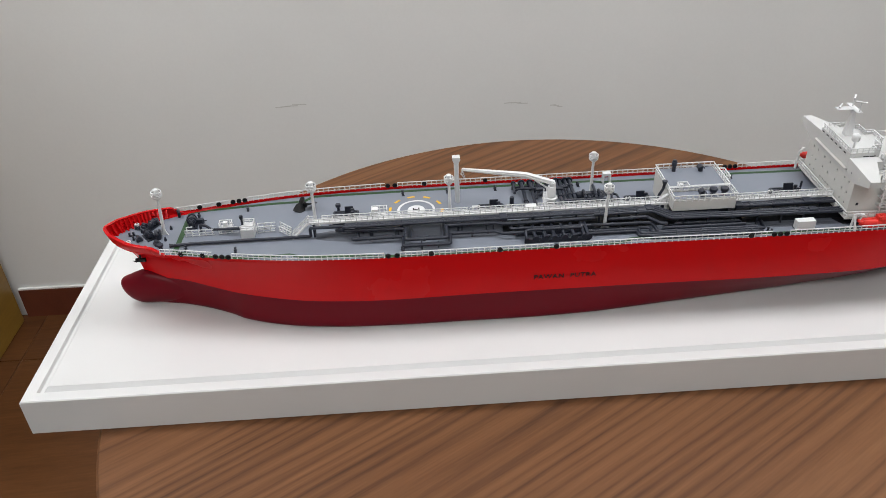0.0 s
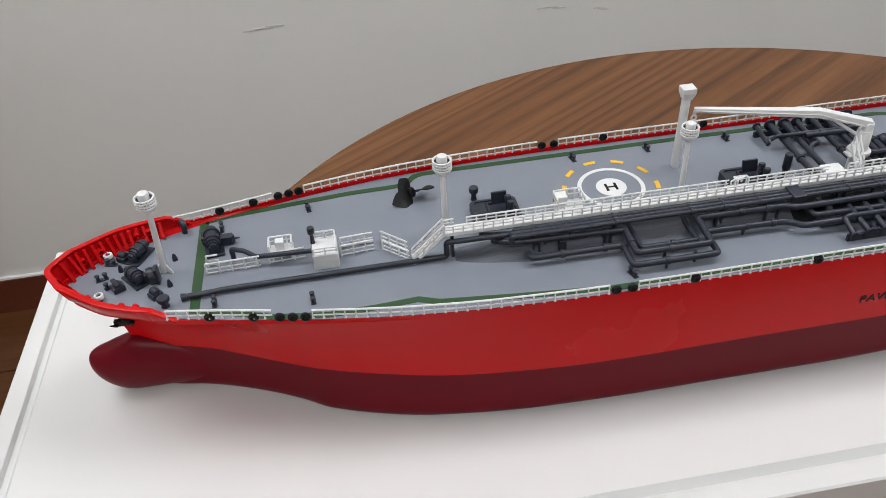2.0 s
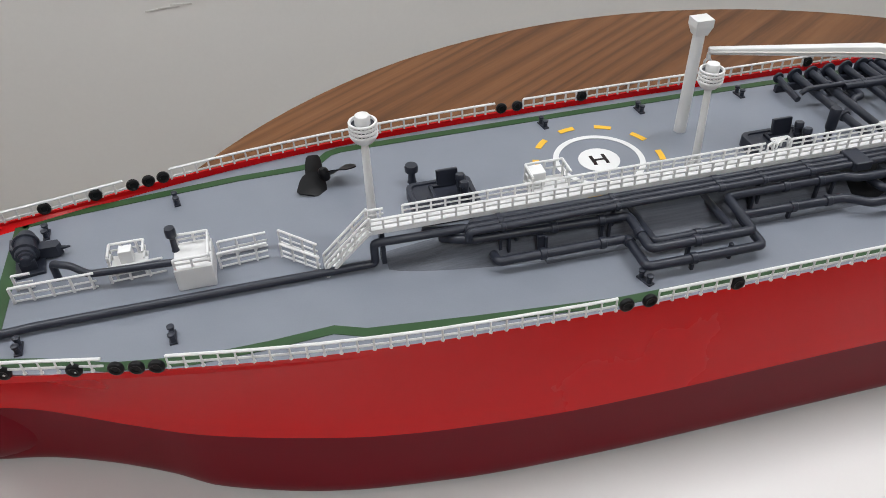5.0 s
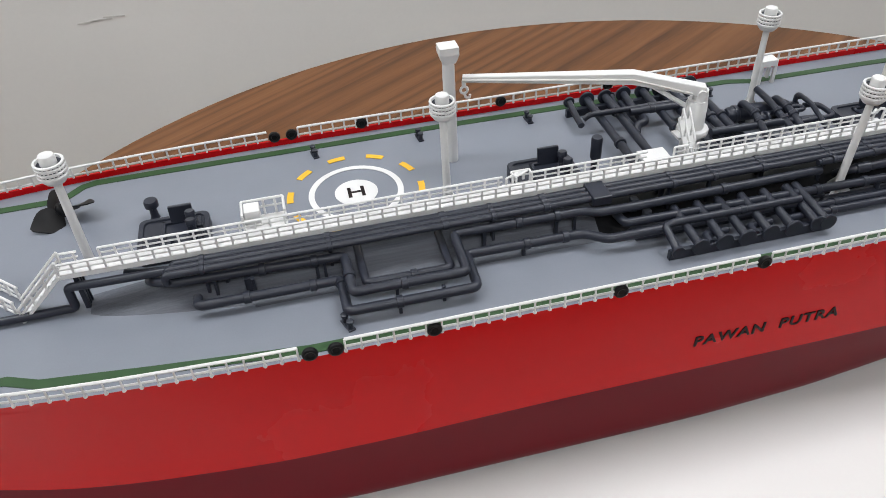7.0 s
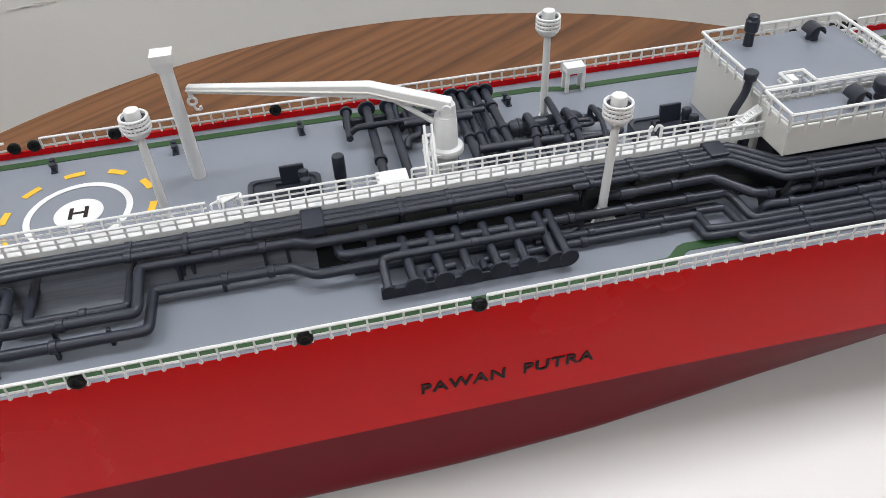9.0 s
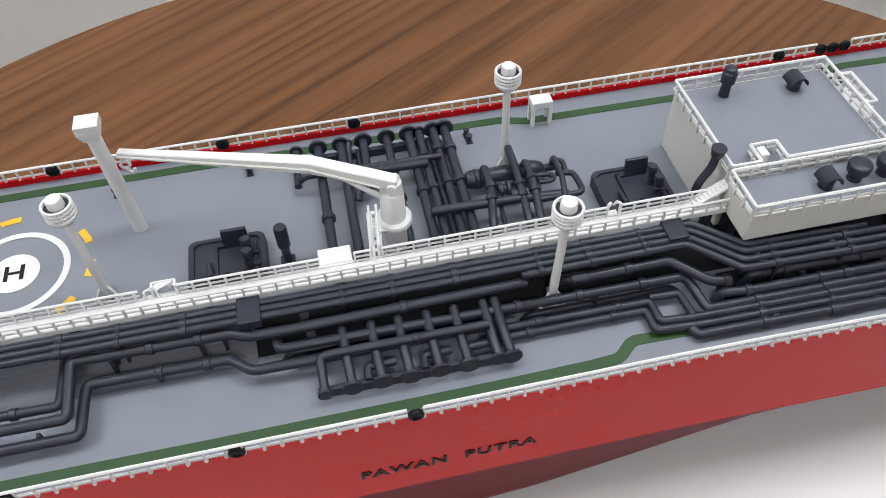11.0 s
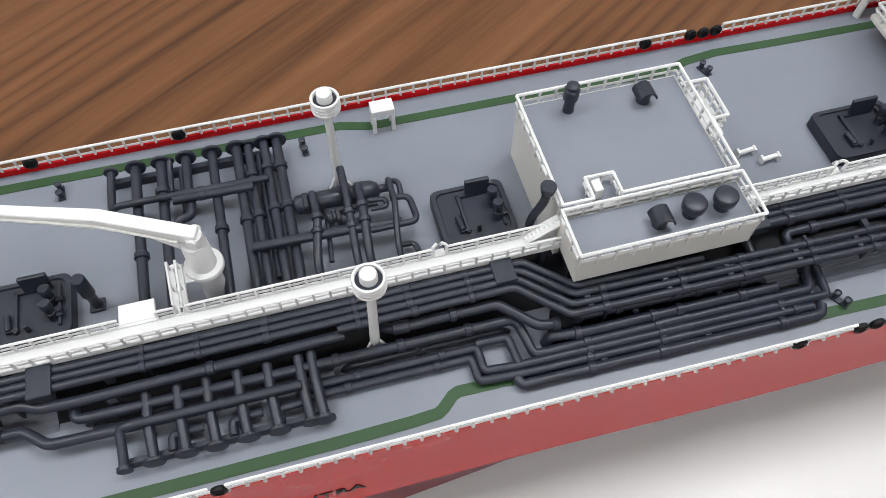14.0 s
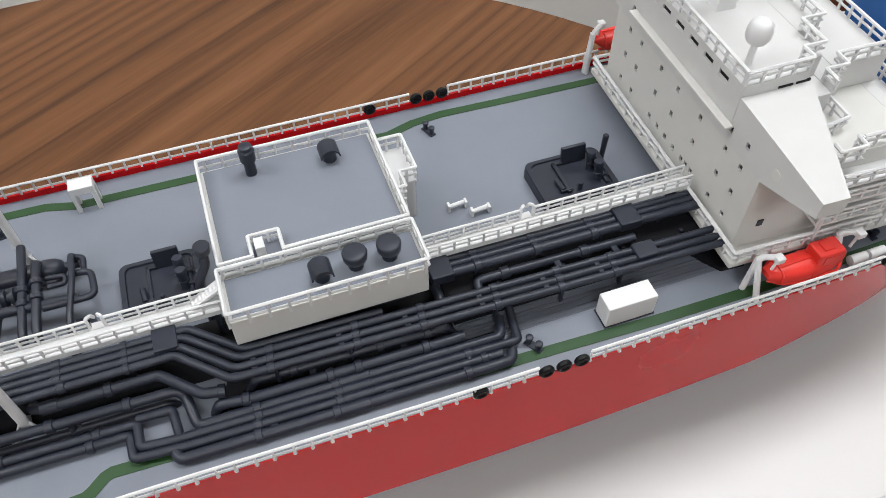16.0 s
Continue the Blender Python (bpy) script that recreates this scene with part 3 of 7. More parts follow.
def anchor(s):
    b = bmesh.new()
    x, z = -0.3165, -0.0275
    y = MID + s * (half(x, z) + 0.0040)
    box(b, x - 0.0055, x + 0.0055, y - 0.0012, y + 0.0016, z - 0.0030, z + 0.0012, 0.0004)
    cyl(b, (x, y, z), (x, MID + s * (half(x, z + 0.006) - 0.001), z + 0.006), 0.0012, None, 10)
    for k in (-1, 1):
        cyl(b, (x + k * 0.0040, y + s * 0.001, z - 0.002), (x + k * 0.0065, y + s * 0.0045, z + 0.0015), 0.0012, 0.0004, 8)
    return part("anchor", b, BLACK, ship, "black stockless anchor at the bow flare", True)


anchor(-1)
anchor(1)
b = bmesh.new()
torus(b, 0.0020, 0.0009)
lathe(b, [(0.0014, -0.0005), (0.0014, 0.0005)], pose(0, 0, 0, 90, 0, 0), 14)
tyre = mesh_of(b, BLACK, True)
NEAR_TYRES = [-0.2577, -0.2345, -0.2208, -0.2140, -0.2074, -0.0437, -0.0348, 0.0, 0.0699, 0.1278, 0.3285, 0.3525, 0.3590, 0.3657, 0.494, 0.502]
FAR_TYRES = [-0.2577, -0.2370, -0.2215, -0.2148, -0.2085, -0.0445, -0.0362, -0.0017, 0.0700, 0.1282, 0.3337, 0.3556, 0.3618, 0.3680, 0.494, 0.502]
fenders = part("fender_row", strip(bmesh.new(), [(0.001, MID - 0.0730), (0.002, MID - 0.0730)], 0.0005, DECK), BLACK, ship, "black rubber fender tyres along both deck edges")
for s, xs in ((-1, NEAR_TYRES), (1, FAR_TYRES)):
    for x in xs:
        d = math.degrees(math.atan2(deck_half(x + 0.004) - deck_half(x - 0.004), 0.008))
        place("tyre", tyre, fenders, pose(x, MID + s * (deck_half(x) + fuller(x, s) - (0.0012 if s > 0 else -0.0003)), -0.0002 + 0.0018, 0, 0, s * d))

# ---- rails ----
b = bmesh.new()
box(b, -0.0005, 0.0005, -0.0005, 0.0005, 0.0, 1.0)
POST = mesh_of(b, WHITE)
b = bmesh.new()
lathe(b, [(0.0004, 0.0), (0.00085, 0.03), (0.00095, 0.08), (0.00080, 0.14), (0.00052, 0.19), (0.00048, 1.0)], Matrix.Identity(4), 8)
POST_FOOTED = mesh_of(b, WHITE)


def rail(line, height, gap, label, bar=0.0008, mids=(0.5,), name="guard_rail", parent=None, mat=None, post=None, thick=0.9):
    """A rail along a line of (x, y, z of its foot): a top bar, lower bars, and a post every so often."""
    mat, post, parent = mat or WHITE, post or POST, parent or ship
    pts = [Vector(p) for p in line]
    ob = part(name, tube(bmesh.new(), [p + Vector((0, 0, height)) for p in pts], bar, 0.0004, 6), mat, parent, label, True)
    for f in mids:
        part("lower_bar", tube(bmesh.new(), [p + Vector((0, 0, height * f)) for p in pts], bar * 0.75, 0.0004, 6), mat, ob, "", True)
    left = 0.0
    for a, c in zip(pts, pts[1:]):
        n = (c - a).length
        d = left
        while d <= n + 1e-6:
            p = a.lerp(c, min(1.0, d / n))
            place("post", post, ob, Matrix.Translation(p) @ Matrix.Diagonal((thick, thick, height, 1)))
            d += gap
        left = d - n
        if left < 0.25 * gap:
            left = 0.25 * gap
    return ob


def side_rail(s, x0, x1):
    n = max(2, int((x1 - x0) / 0.012))
    inset = -0.0002 if s < 0 else 0.0010
    line = []
    for i in range(n + 1):
        x = x0 + (x1 - x0) * i / n
        line.append((x, MID + s * (deck_half(x) + fuller(x, s) - inset), -0.0008 + 0.0012 * min(1.0, max(0.0, (-0.12 - x) / 0.12)) if s < 0 else -0.0006))
    rail(line, 0.0062 if s < 0 else 0.0053, 0.0057, "white deck edge guard rail", 0.00060, (0.45,) if s < 0 else (0.28,), post=POST_FOOTED if s < 0 else POST, thick=0.8)


for x0, x1 in ((-0.280, -0.2245), (-0.2035, -0.0475), (-0.0315, 0.1250), (0.1305, 0.3495), (0.3690, 0.490), (0.506, 0.58)):
    side_rail(-1, x0, x1)
for x0, x1 in ((-0.285, -0.2250), (-0.2050, -0.0478), (-0.0330, 0.3525), (0.3710, 0.490), (0.506, 0.58)):
    side_rail(1, x0, x1)

# ---- catwalk ----
CW0, CW1, CWZ = 0.0494, 0.0560, 0.0147


def catwalk(x0, x1, far_gaps, label):
    b = bmesh.new()
    box(b, x0, x1, CW0 + 0.0006, CW1 - 0.0006, CWZ - 0.0012, CWZ - 0.0001)
    walk_floor = part("catwalk", b, WHITE, ship, label)
    part("side_beam", box(bmesh.new(), x0, x1, CW0 - 0.0004, CW0 + 0.0006, CWZ - 0.0018, CWZ + 0.0003), WHITE, walk_floor)
    part("side_beam", box(bmesh.new(), x0, x1, CW1 - 0.0006, CW1 + 0.0004, CWZ - 0.0018, CWZ + 0.0003), WHITE, walk_floor)
    rail([(x0, CW0, CWZ), (x1, CW0, CWZ)], 0.0047, 0.0057, "white catwalk hand rail", 0.00050, (0.5,), "catwalk_rail", thick=0.75)
    stops = [x0] + [v for gp in far_gaps for v in gp] + [x1]
    for a, c in zip(stops[::2], stops[1::2]):
        rail([(a, CW1, CWZ), (c, CW1, CWZ)], 0.0047, 0.0057, "white catwalk hand rail", 0.00050, (0.5,), "catwalk_rail", thick=0.75)
    leg = bmesh.new()
    box(leg, -0.0009, 0.0009, CW0 + 0.0010, CW0 + 0.0028, DECK, CWZ - 0.0012)
    box(leg, -0.0009, 0.0009, CW1 - 0.0028, CW1 - 0.0010, DECK, CWZ - 0.0012)
    leg_me = mesh_of(leg, DARK)
    k = max(1, int((x1 - x0) / 0.048))
    for i in range(k + 1):
        sub("support_leg", leg_me, walk_floor, x0 + 0.005 + (x1 - x0 - 0.010) * i / k, 0, 0, 0, "dark grey support leg")
    return walk_floor


catwalk(-0.1275, 0.2570, [(-0.1205, -0.1130), (0.0425, 0.0550), (0.1052, 0.1175), (0.1235, 0.1275), (0.2122, 0.2168)], "raised white catwalk with rails on both sides")
CW0, CW1 = CW0 - 0.0022, CW1 - 0.0032
catwalk(0.3262, 0.4345, [(0.3660, 0.3712)], "short white catwalk in front of the deckhouse")
CW0, CW1 = CW0 + 0.0022, CW1 + 0.0032


def stair(x_top, x_foot, y0, y1, z_top, z_foot, label, railed=True):
    b = bmesh.new()
    for y in (y0, y1):
        m, n = frame_at((x_top, y, z_top), (x_foot, y, z_foot))
        box(b, -0.0011, 0.0011, -0.0005, 0.0005, 0, n, m=m)
    ob = part("stair", b, WHITE, ship, label)
    t = bmesh.new()
    box(t, -0.0011, 0.0011, y0, y1, -0.0003, 0.0003)
    tread = mesh_of(t, WHITE)
    for i in range(1, 9):
        f = i / 9
        sub("tread", tread, ob, x_top + (x_foot - x_top) * f, 0, z_top + (z_foot - z_top) * f)
    if not railed:
        return ob
    h = bmesh.new()
    for y in (y0, y1):
        for up in (0.0060, 0.0030):
            tube(h, [(x_top, y, z_top + up), (x_foot, y, z_foot + up)], 0.00055, seg=6)
        for f in (0.0, 0.33, 0.66, 1.0):
            x, z = x_top + (x_foot - x_top) * f, z_top + (z_foot - z_top) * f
            tube(h, [(x, y, z), (x, y, z + 0.0060)], 0.0005, seg=6)
    part("hand_rail", h, WHITE, ob)
    return ob


stair(-0.1270, -0.1455, 0.0494, 0.0556, CWZ, DECK, "white stair from the catwalk to the deck")
stair(0.2575, 0.2450, 0.0532, 0.0556, 0.0228, CWZ, "narrow white ladder up to the deckhouse roof", False)


def fold_ladder(x, k=1.0):
    """Small white ladder on the far edge of the catwalk."""
    b = bmesh.new()
    for dx in (0.0, 0.0042):
        tube(b, [(x + dx, CW1 + 0.0003, CWZ + 0.0035), (x + dx + 0.010 * k, CW1 + 0.0003 + 0.0042 * k, CWZ + 0.0040)], 0.0004, seg=6)
    for f in (0.2, 0.4, 0.6, 0.8, 1.0):
        tube(b, [(x + 0.010 * k * f, CW1 + 0.0003 + 0.0042 * k * f, CWZ + 0.0035 + 0.0005 * f), (x + 0.0042 + 0.010 * k * f, CW1 + 0.0003 + 0.0042 * k * f, CWZ + 0.0035 + 0.0005 * f)], 0.0004, seg=6)
    for dx in (0.0, 0.0042):
        tube(b, [(x + dx, CW1, CWZ), (x + dx, CW1, CWZ + 0.0036)], 0.0005, seg=6)
    part("side_ladder", b, WHITE, ship, "small white ladder beside the catwalk", True)


fold_ladder(0.0442, 0.55)
rail([(0.0470, CW1 + 0.0004, CWZ), (0.0470, CW1 + 0.0030, CWZ), (0.0548, CW1 + 0.0030, CWZ), (0.0548, CW1 + 0.0004, CWZ)], 0.0043, 0.0040, "low white rail round a small step", 0.0005, (0.5,), "step_rail")
part("side_step", box(bmesh.new(), 0.0428, 0.0552, CW1 + 0.0004, CW1 + 0.0016, CWZ - 0.0012, CWZ - 0.0002), WHITE, ship, "small white step beside the catwalk")


def gate_arm(x):
    """Two short bent arms that close a gap in the hand rail."""
    b = bmesh.new()
    for e, d in ((x - 0.0002, 0.0016), (x + 0.0048, -0.0012)):
        tube(b, [(e, CW1, CWZ), (e, CW1, CWZ + 0.0058), (e + d, CW1 + 0.0014, CWZ + 0.0055), (e + d * 1.2, CW1 + 0.0026, CWZ + 0.0026)], 0.0006, 0.0012, 6)
    box(b, x + 0.0002, x + 0.0044, CW1 + 0.0004, CW1 + 0.0024, CWZ - 0.0010, CWZ + 0.0001)
    part("rail_gate", b, WHITE, ship, "small white bent gate arms at a gap in the rail", True)


gate_arm(0.2122)
CW1 -= 0.0032
gate_arm(0.3660)
CW1 += 0.0032


def platform_box(x0, x1, y0, y1, z0, z1, label):
    return part("platform_box", box(bmesh.new(), x0, x1, y0, y1, z0, z1, 0.0004), WHITE, ship, label)


part("box_leg", box(bmesh.new(), 0.1098, 0.1112, 0.0610, 0.0622, DECK, CWZ - 0.001), WHITE, ship, "short white leg under the landing plate")
platform_box(0.1045, 0.1166, CW1 + 0.0004, 0.0642, CWZ - 0.0012, CWZ + 0.0004, "flat white landing plate beside the catwalk")
platform_box(-0.0594, -0.0534, CW1 + 0.0030, CW1 + 0.0096, CWZ - 0.0008, CWZ + 0.0066, "small white box on the landing beside the catwalk")
rail([(-0.0600, CW1 + 0.0002, CWZ), (-0.0600, CW1 + 0.0100, CWZ), (-0.0440, CW1 + 0.0100, CWZ), (-0.0440, CW1 + 0.0002, CWZ)], 0.0070, 0.0045, "white rail round a small landing", 0.00055, (0.5,), "landing_rail")
part("landing", box(bmesh.new(), -0.0604, -0.0436, CW1 + 0.0004, CW1 + 0.0104, CWZ - 0.0016, CWZ - 0.0006), WHITE, ship, "small white landing beside the catwalk")
# fore walkway rails
for line in ([(-0.2625, 0.0662), (-0.2320, 0.0668)], [(-0.2625, 0.0735), (-0.2560, 0.0735)], [(-0.2270, 0.0680), (-0.2065, 0.0690)], [(-0.1855, 0.0655), (-0.1665, 0.0670)], [(-0.1855, 0.0730), (-0.1665, 0.0740)]):
    rail([(x, y, DECK) for x, y in line], 0.0075, 0.0072, "white deck walkway rail", 0.00055, (0.5, 0.12), "walkway_rail")
for y0, y1 in ((0.0600, 0.0545), (0.0690, 0.0630)):
    rail([(-0.1615, y0 + 0.0055, DECK + 0.0005), (-0.1475, y1 - 0.002, DECK + 0.0005)], 0.0066, 0.0060, "white sloping walkway rail", 0.00055, (0.5, 0.12), "walkway_rail")


def fore_box():
    ob = part("deck_locker", box(bmesh.new(), -0.2015, -0.1872, 0.0560, 0.0735, DECK, 0.0065, 0.0003), WHITE, ship, "white deck locker box with a rail on top")
    rail([(-0.2008, 0.0570, 0.0065), (-0.1880, 0.0570, 0.0065), (-0.1880, 0.0725, 0.0065), (-0.2008, 0.0725, 0.0065)], 0.0045, 0.0065, "white rail on the locker", 0.00055, (0.5,), "locker_rail")
    part("landing", box(bmesh.new(), -0.2260, -0.2125, 0.0690, 0.0775, 0.0015, 0.0023), WHITE, ship, "small raised white landing")
    rail([(-0.2260, 0.0693, 0.0023), (-0.2260, 0.0773, 0.0023), (-0.2130, 0.0773, 0.0023), (-0.2130, 0.0693, 0.0023)], 0.0060, 0.0060, "white landing rail", 0.00055, (0.5,), "landing_rail")
    part("locker", box(bmesh.new(), -0.2225, -0.2175, 0.0715, 0.0760, 0.0023, 0.0080, 0.0003), WHITE, ship, "small white upright locker")
    lg = bmesh.new()
    for x in (-0.2250, -0.2140):
        for y in (0.0700, 0.0765):
            tube(lg, [(x, y, DECK), (x, y, 0.0016)], 0.0006, seg=6)
    part("landing_leg", lg, WHITE, ship, "thin white landing legs", True)


fore_box()

# ---- lamp towers, pole and crane ----


def lamp_tower(x, y, top, lean=(0.0, 0.0), scale=1.0):
    z0 = DECK
    b = bmesh.new()
    cyl(b, (x + lean[0], y + lean[1], z0), (x, y, top - 0.013 * scale), 0.0023 * scale, 0.0019 * scale, 16)
    for a in (-28, 92, 212):
        m = Matrix.Translation((x + lean[0], y + lean[1], z0)) @ pose(0, 0, 0, 0, 0, a)
        v = [b.verts.new(m @ Vector(c)) for c in ((0.0018, -0.0005, 0), (0.0060, -0.0005, 0), (0.0060, -0.0005, 0.0006), (0.0018, -0.0005, 0.0065), (0.0018, 0.0005, 0), (0.0060, 0.0005, 0), (0.0060, 0.0005, 0.0006), (0.0018, 0.0005, 0.0065))]
        for q in ((0, 1, 2, 3), (7, 6, 5, 4), (0, 4, 5, 1), (1, 5, 6, 2), (2, 6, 7, 3)):
            b.faces.new([v[i] for i in q])
    tower = part("lamp_tower", b, WHITE, ship, "slim white lamp tower with a ribbed round head", True)
    h = bmesh.new()
    prof = [(0.0021, -0.0135), (0.0045, -0.0125), (0.0060, -0.0105), (0.0064, -0.0096)]
    for k in range(3):
        zz = -0.0094 + 0.0021 * k
        prof += [(0.0064, zz), (0.0068, zz + 0.0003), (0.0068, zz + 0.0011), (0.0064, zz + 0.0014), (0.0060, zz + 0.0016), (0.0060, zz + 0.0019)]
    prof += [(0.0066, -0.0031), (0.0068, -0.0027), (0.0066, -0.0022), (0.0056, -0.0022), (0.0053, -0.0040), (0.0040, -0.0040)]
    size = Matrix.Translation((x, y, top)) @ Matrix.Scale(scale, 4)
    lathe(h, prof, size, 28)
    part("head", h, WHITE, tower, "ribbed round white head", True)
    rib = bmesh.new()
    for k in range(22):
        box(rib, -0.00030, 0.00030, 0.0058, 0.0065, -0.0092, -0.0032, m=size @ pose(0, 0, 0, 0, 0, k * 360 / 22))
    part("rib_row", rib, WHITE, tower, "thin white ribs between the rings")
    w = bmesh.new()
    lathe(w, [(0.0061, -0.0088), (0.0061, -0.0035)], size, 24)
    part("window_band", w, DARK, tower, "dark recessed band")
    c = bmesh.new()
    lathe(c, [(0.0037, -0.0041), (0.0036, 0.0000), (0.0033, 0.0009), (0.0026, 0.0012)], size, 20)
    part("cap", c, WHITE, tower, "", True)


lamp_tower(-0.2830, 0.0693, 0.0540, (-0.0045, 0.0055), 0.83)
lamp_tower(-0.1228, 0.0735, 0.0500, (0.0, 0.0), 0.83)
lamp_tower(0.0238, 0.0768, 0.0480, (0.0006, -0.0010), 0.78)
lamp_tower(0.1872, 0.1085, 0.0490, (0.0, 0.0), 0.77)
lamp_tower(0.1868, 0.0345, 0.0500, (-0.0010, 0.0015), 0.78)


def signal_pole(x, y):
    b = bmesh.new()
    cyl(b, (x + 0.0008, y + 0.0020, DECK), (x, y, 0.0485), 0.0029, 0.0027, 20)
    pole = part("signal_pole", b, WHITE, ship, "thick white pole with a square head", True)
    h = bmesh.new()
    lo = [(-0.0035, -0.0032), (0.0035, -0.0032), (0.0035, 0.0032), (-0.0035, 0.0032)]
    rows = [[h.verts.new((x + px * k, y + py * k, z)) for px, py in lo] for k, z in ((0.80, 0.0470), (1.18, 0.0512), (1.18, 0.0545))]
    for r0, r1 in zip(rows, rows[1:]):
        for k in range(4):
            h.faces.new((r0[k], r0[(k + 1) % 4], r1[(k + 1) % 4], r1[k]))
    h.faces.new(rows[0][::-1])
    h.faces.new(rows[-1])
    part("head", h, WHITE, pole)


signal_pole(0.0340, 0.1072)


def crane(x, y):
    b = bmesh.new()
    lathe(b, [(0.0044, DECK), (0.0044, 0.0132), (0.0066, 0.0143), (0.0069, 0.0150), (0.0069, 0.0164), (0.0066, 0.0170), (0.0047, 0.0173), (0.0045, 0.0290), (0.0041, 0.0297), (0.0041, 0.0305)], Matrix.Translation((x, y, 0)), 32)
    body = part("deck_crane", b, WHITE, ship, "white deck crane with a long cranked jib", True)
    knuckle = Vector((x + 0.0010, y - 0.0002, 0.0340))
    bend, tip = Vector((0.1080, 0.0822, 0.0402)), Vector((0.0400, 0.1065, 0.0386))
    j = bmesh.new()
    rows = []
    for p, w, hgt in ((knuckle + Vector((0.0015, -0.0005, 0.0006)), 0.0024, 0.0022), (bend, 0.0024, 0.0026), (tip, 0.0015, 0.0014)):
        side = Vector((0.0343, 0.0964, 0)).normalized() * w
        rows.append([j.verts.new(p + side * a + Vector((0, 0, hgt * c))) for a, c in ((-1, -1), (1, -1), (1, 1), (-1, 1))])
    for r0, r1 in zip(rows, rows[1:]):
        for k in range(4):
            j.faces.new((r0[k], r0[(k + 1) % 4], r1[(k + 1) % 4], r1[k]))
    j.faces.new(rows[0][::-1])
    j.faces.new(rows[-1])
    bmesh.ops.bevel(j, geom=j.edges[:], offset=0.0003, segments=1, affect="EDGES")
    jib = part("jib", j, WHITE, body, "long white box-section jib")
    f = bmesh.new()
    side = Vector((0.0343, 0.0964, 0)).normalized()
    for p, q in ((knuckle - side * 0.00285 + Vector((-0.004, 0.0014, 0.0004)), bend - side * 0.00285), (bend - side * 0.00285, tip - side * 0.0019)):
        tube(f, [p, q], 0.0005, seg=6)
    part("side_rib", f, CREAM, jib)
    k = bmesh.new()
    cyl(k, knuckle + Vector((0, 0, -0.0050)), knuckle + Vector((0, 0, 0.0010)), 0.0034, 0.0030, 18)
    cyl(k, knuckle - side * 0.0036, knuckle + side * 0.0036, 0.0018, None, 16)
    part("knuckle", k, WHITE, body, "", True)
    r = bmesh.new()
    cyl(r, (x - 0.004, y + 0.0015, 0.0270), bend.lerp(knuckle, 0.30) + Vector((0, 0, -0.0024)), 0.0011, 0.0009, 10)
    part("luffing_ram", r, WHITE, body, "", True)
    h = bmesh.new()
    t0 = tip + Vector((0.0006, 0, -0.0012))
    cyl(h, t0, t0 + Vector((0, 0, -0.0030)), 0.0010, None, 10)
    m = Matrix.Translation(t0 + Vector((0, 0, -0.0045)))
    g = bmesh.new()
    torus(g, 0.0016, 0.0006, 14, 6)
    bmesh.ops.transform(g, matrix=m, verts=g.verts[:])
    me = bpy.data.meshes.new("tmp")
    g.to_mesh(me)
    g.free()
    h.from_mesh(me)
    tube(h, [t0 + Vector((0, 0, -0.006)), t0 + Vector((0.0008, 0, -0.0085)), t0 + Vector((0.0026, 0, -0.0085)), t0 + Vector((0.0026, 0, -0.0070))], 0.0006, 0.001, 6)
    part("hook", h, WHITE, body, "small white hook block", True)
    for lx in (x - 0.0106, x - 0.0078):
        sb = bmesh.new()
        m, n = frame_at((lx, CW1 + 0.0004, CWZ - 0.0004), (lx + 0.0014, CW1 + 0.0122, CWZ + 0.0108))
        box(sb, -0.0010, 0.0010, -0.0008, 0.0008, 0, n, m=m)
        for f, up in ((0.0, 0.0062), (0.45, 0.0060), (0.9, 0.0058)):
            p = Vector((lx, CW1 + 0.0004, CWZ)).lerp(Vector((lx + 0.0014, CW1 + 0.0122, CWZ + 0.0108)), f)
            tube(sb, [p, p + Vector((0, 0, up))], 0.0004, seg=6)
        tube(sb, [(lx, CW1 + 0.0004, CWZ + 0.0062), (lx + 0.0013, CW1 + 0.0111, CWZ + 0.0158)], 0.0005, seg=6)
        part("access_rail", sb, WHITE, ship, "white side of the crane ladder with its hand rail", True)
    for f in (0.15, 0.32, 0.49, 0.66, 0.83, 0.98):
        p = Vector((x - 0.0092, CW1 + 0.0004, CWZ)).lerp(Vector((x - 0.0078, CW1 + 0.0122, CWZ + 0.0108)), f)
        part("ladder_step", box(bmesh.new(), p.x - 0.0015, p.x + 0.0015, p.y - 0.0008, p.y + 0.0008, p.z - 0.0003, p.z + 0.0003), WHITE, ship, "narrow white ladder step")
    part("access_plate", box(bmesh.new(), x - 0.0096, x - 0.0030, CW1 + 0.0104, CW1 + 0.0170, CWZ + 0.0006, CWZ + 0.0016), WHITE, ship, "small white plate between ladder and crane")


crane(0.1345, 0.0724)

# ---- landing pad ----
PAD = (-0.0128, 0.0957)


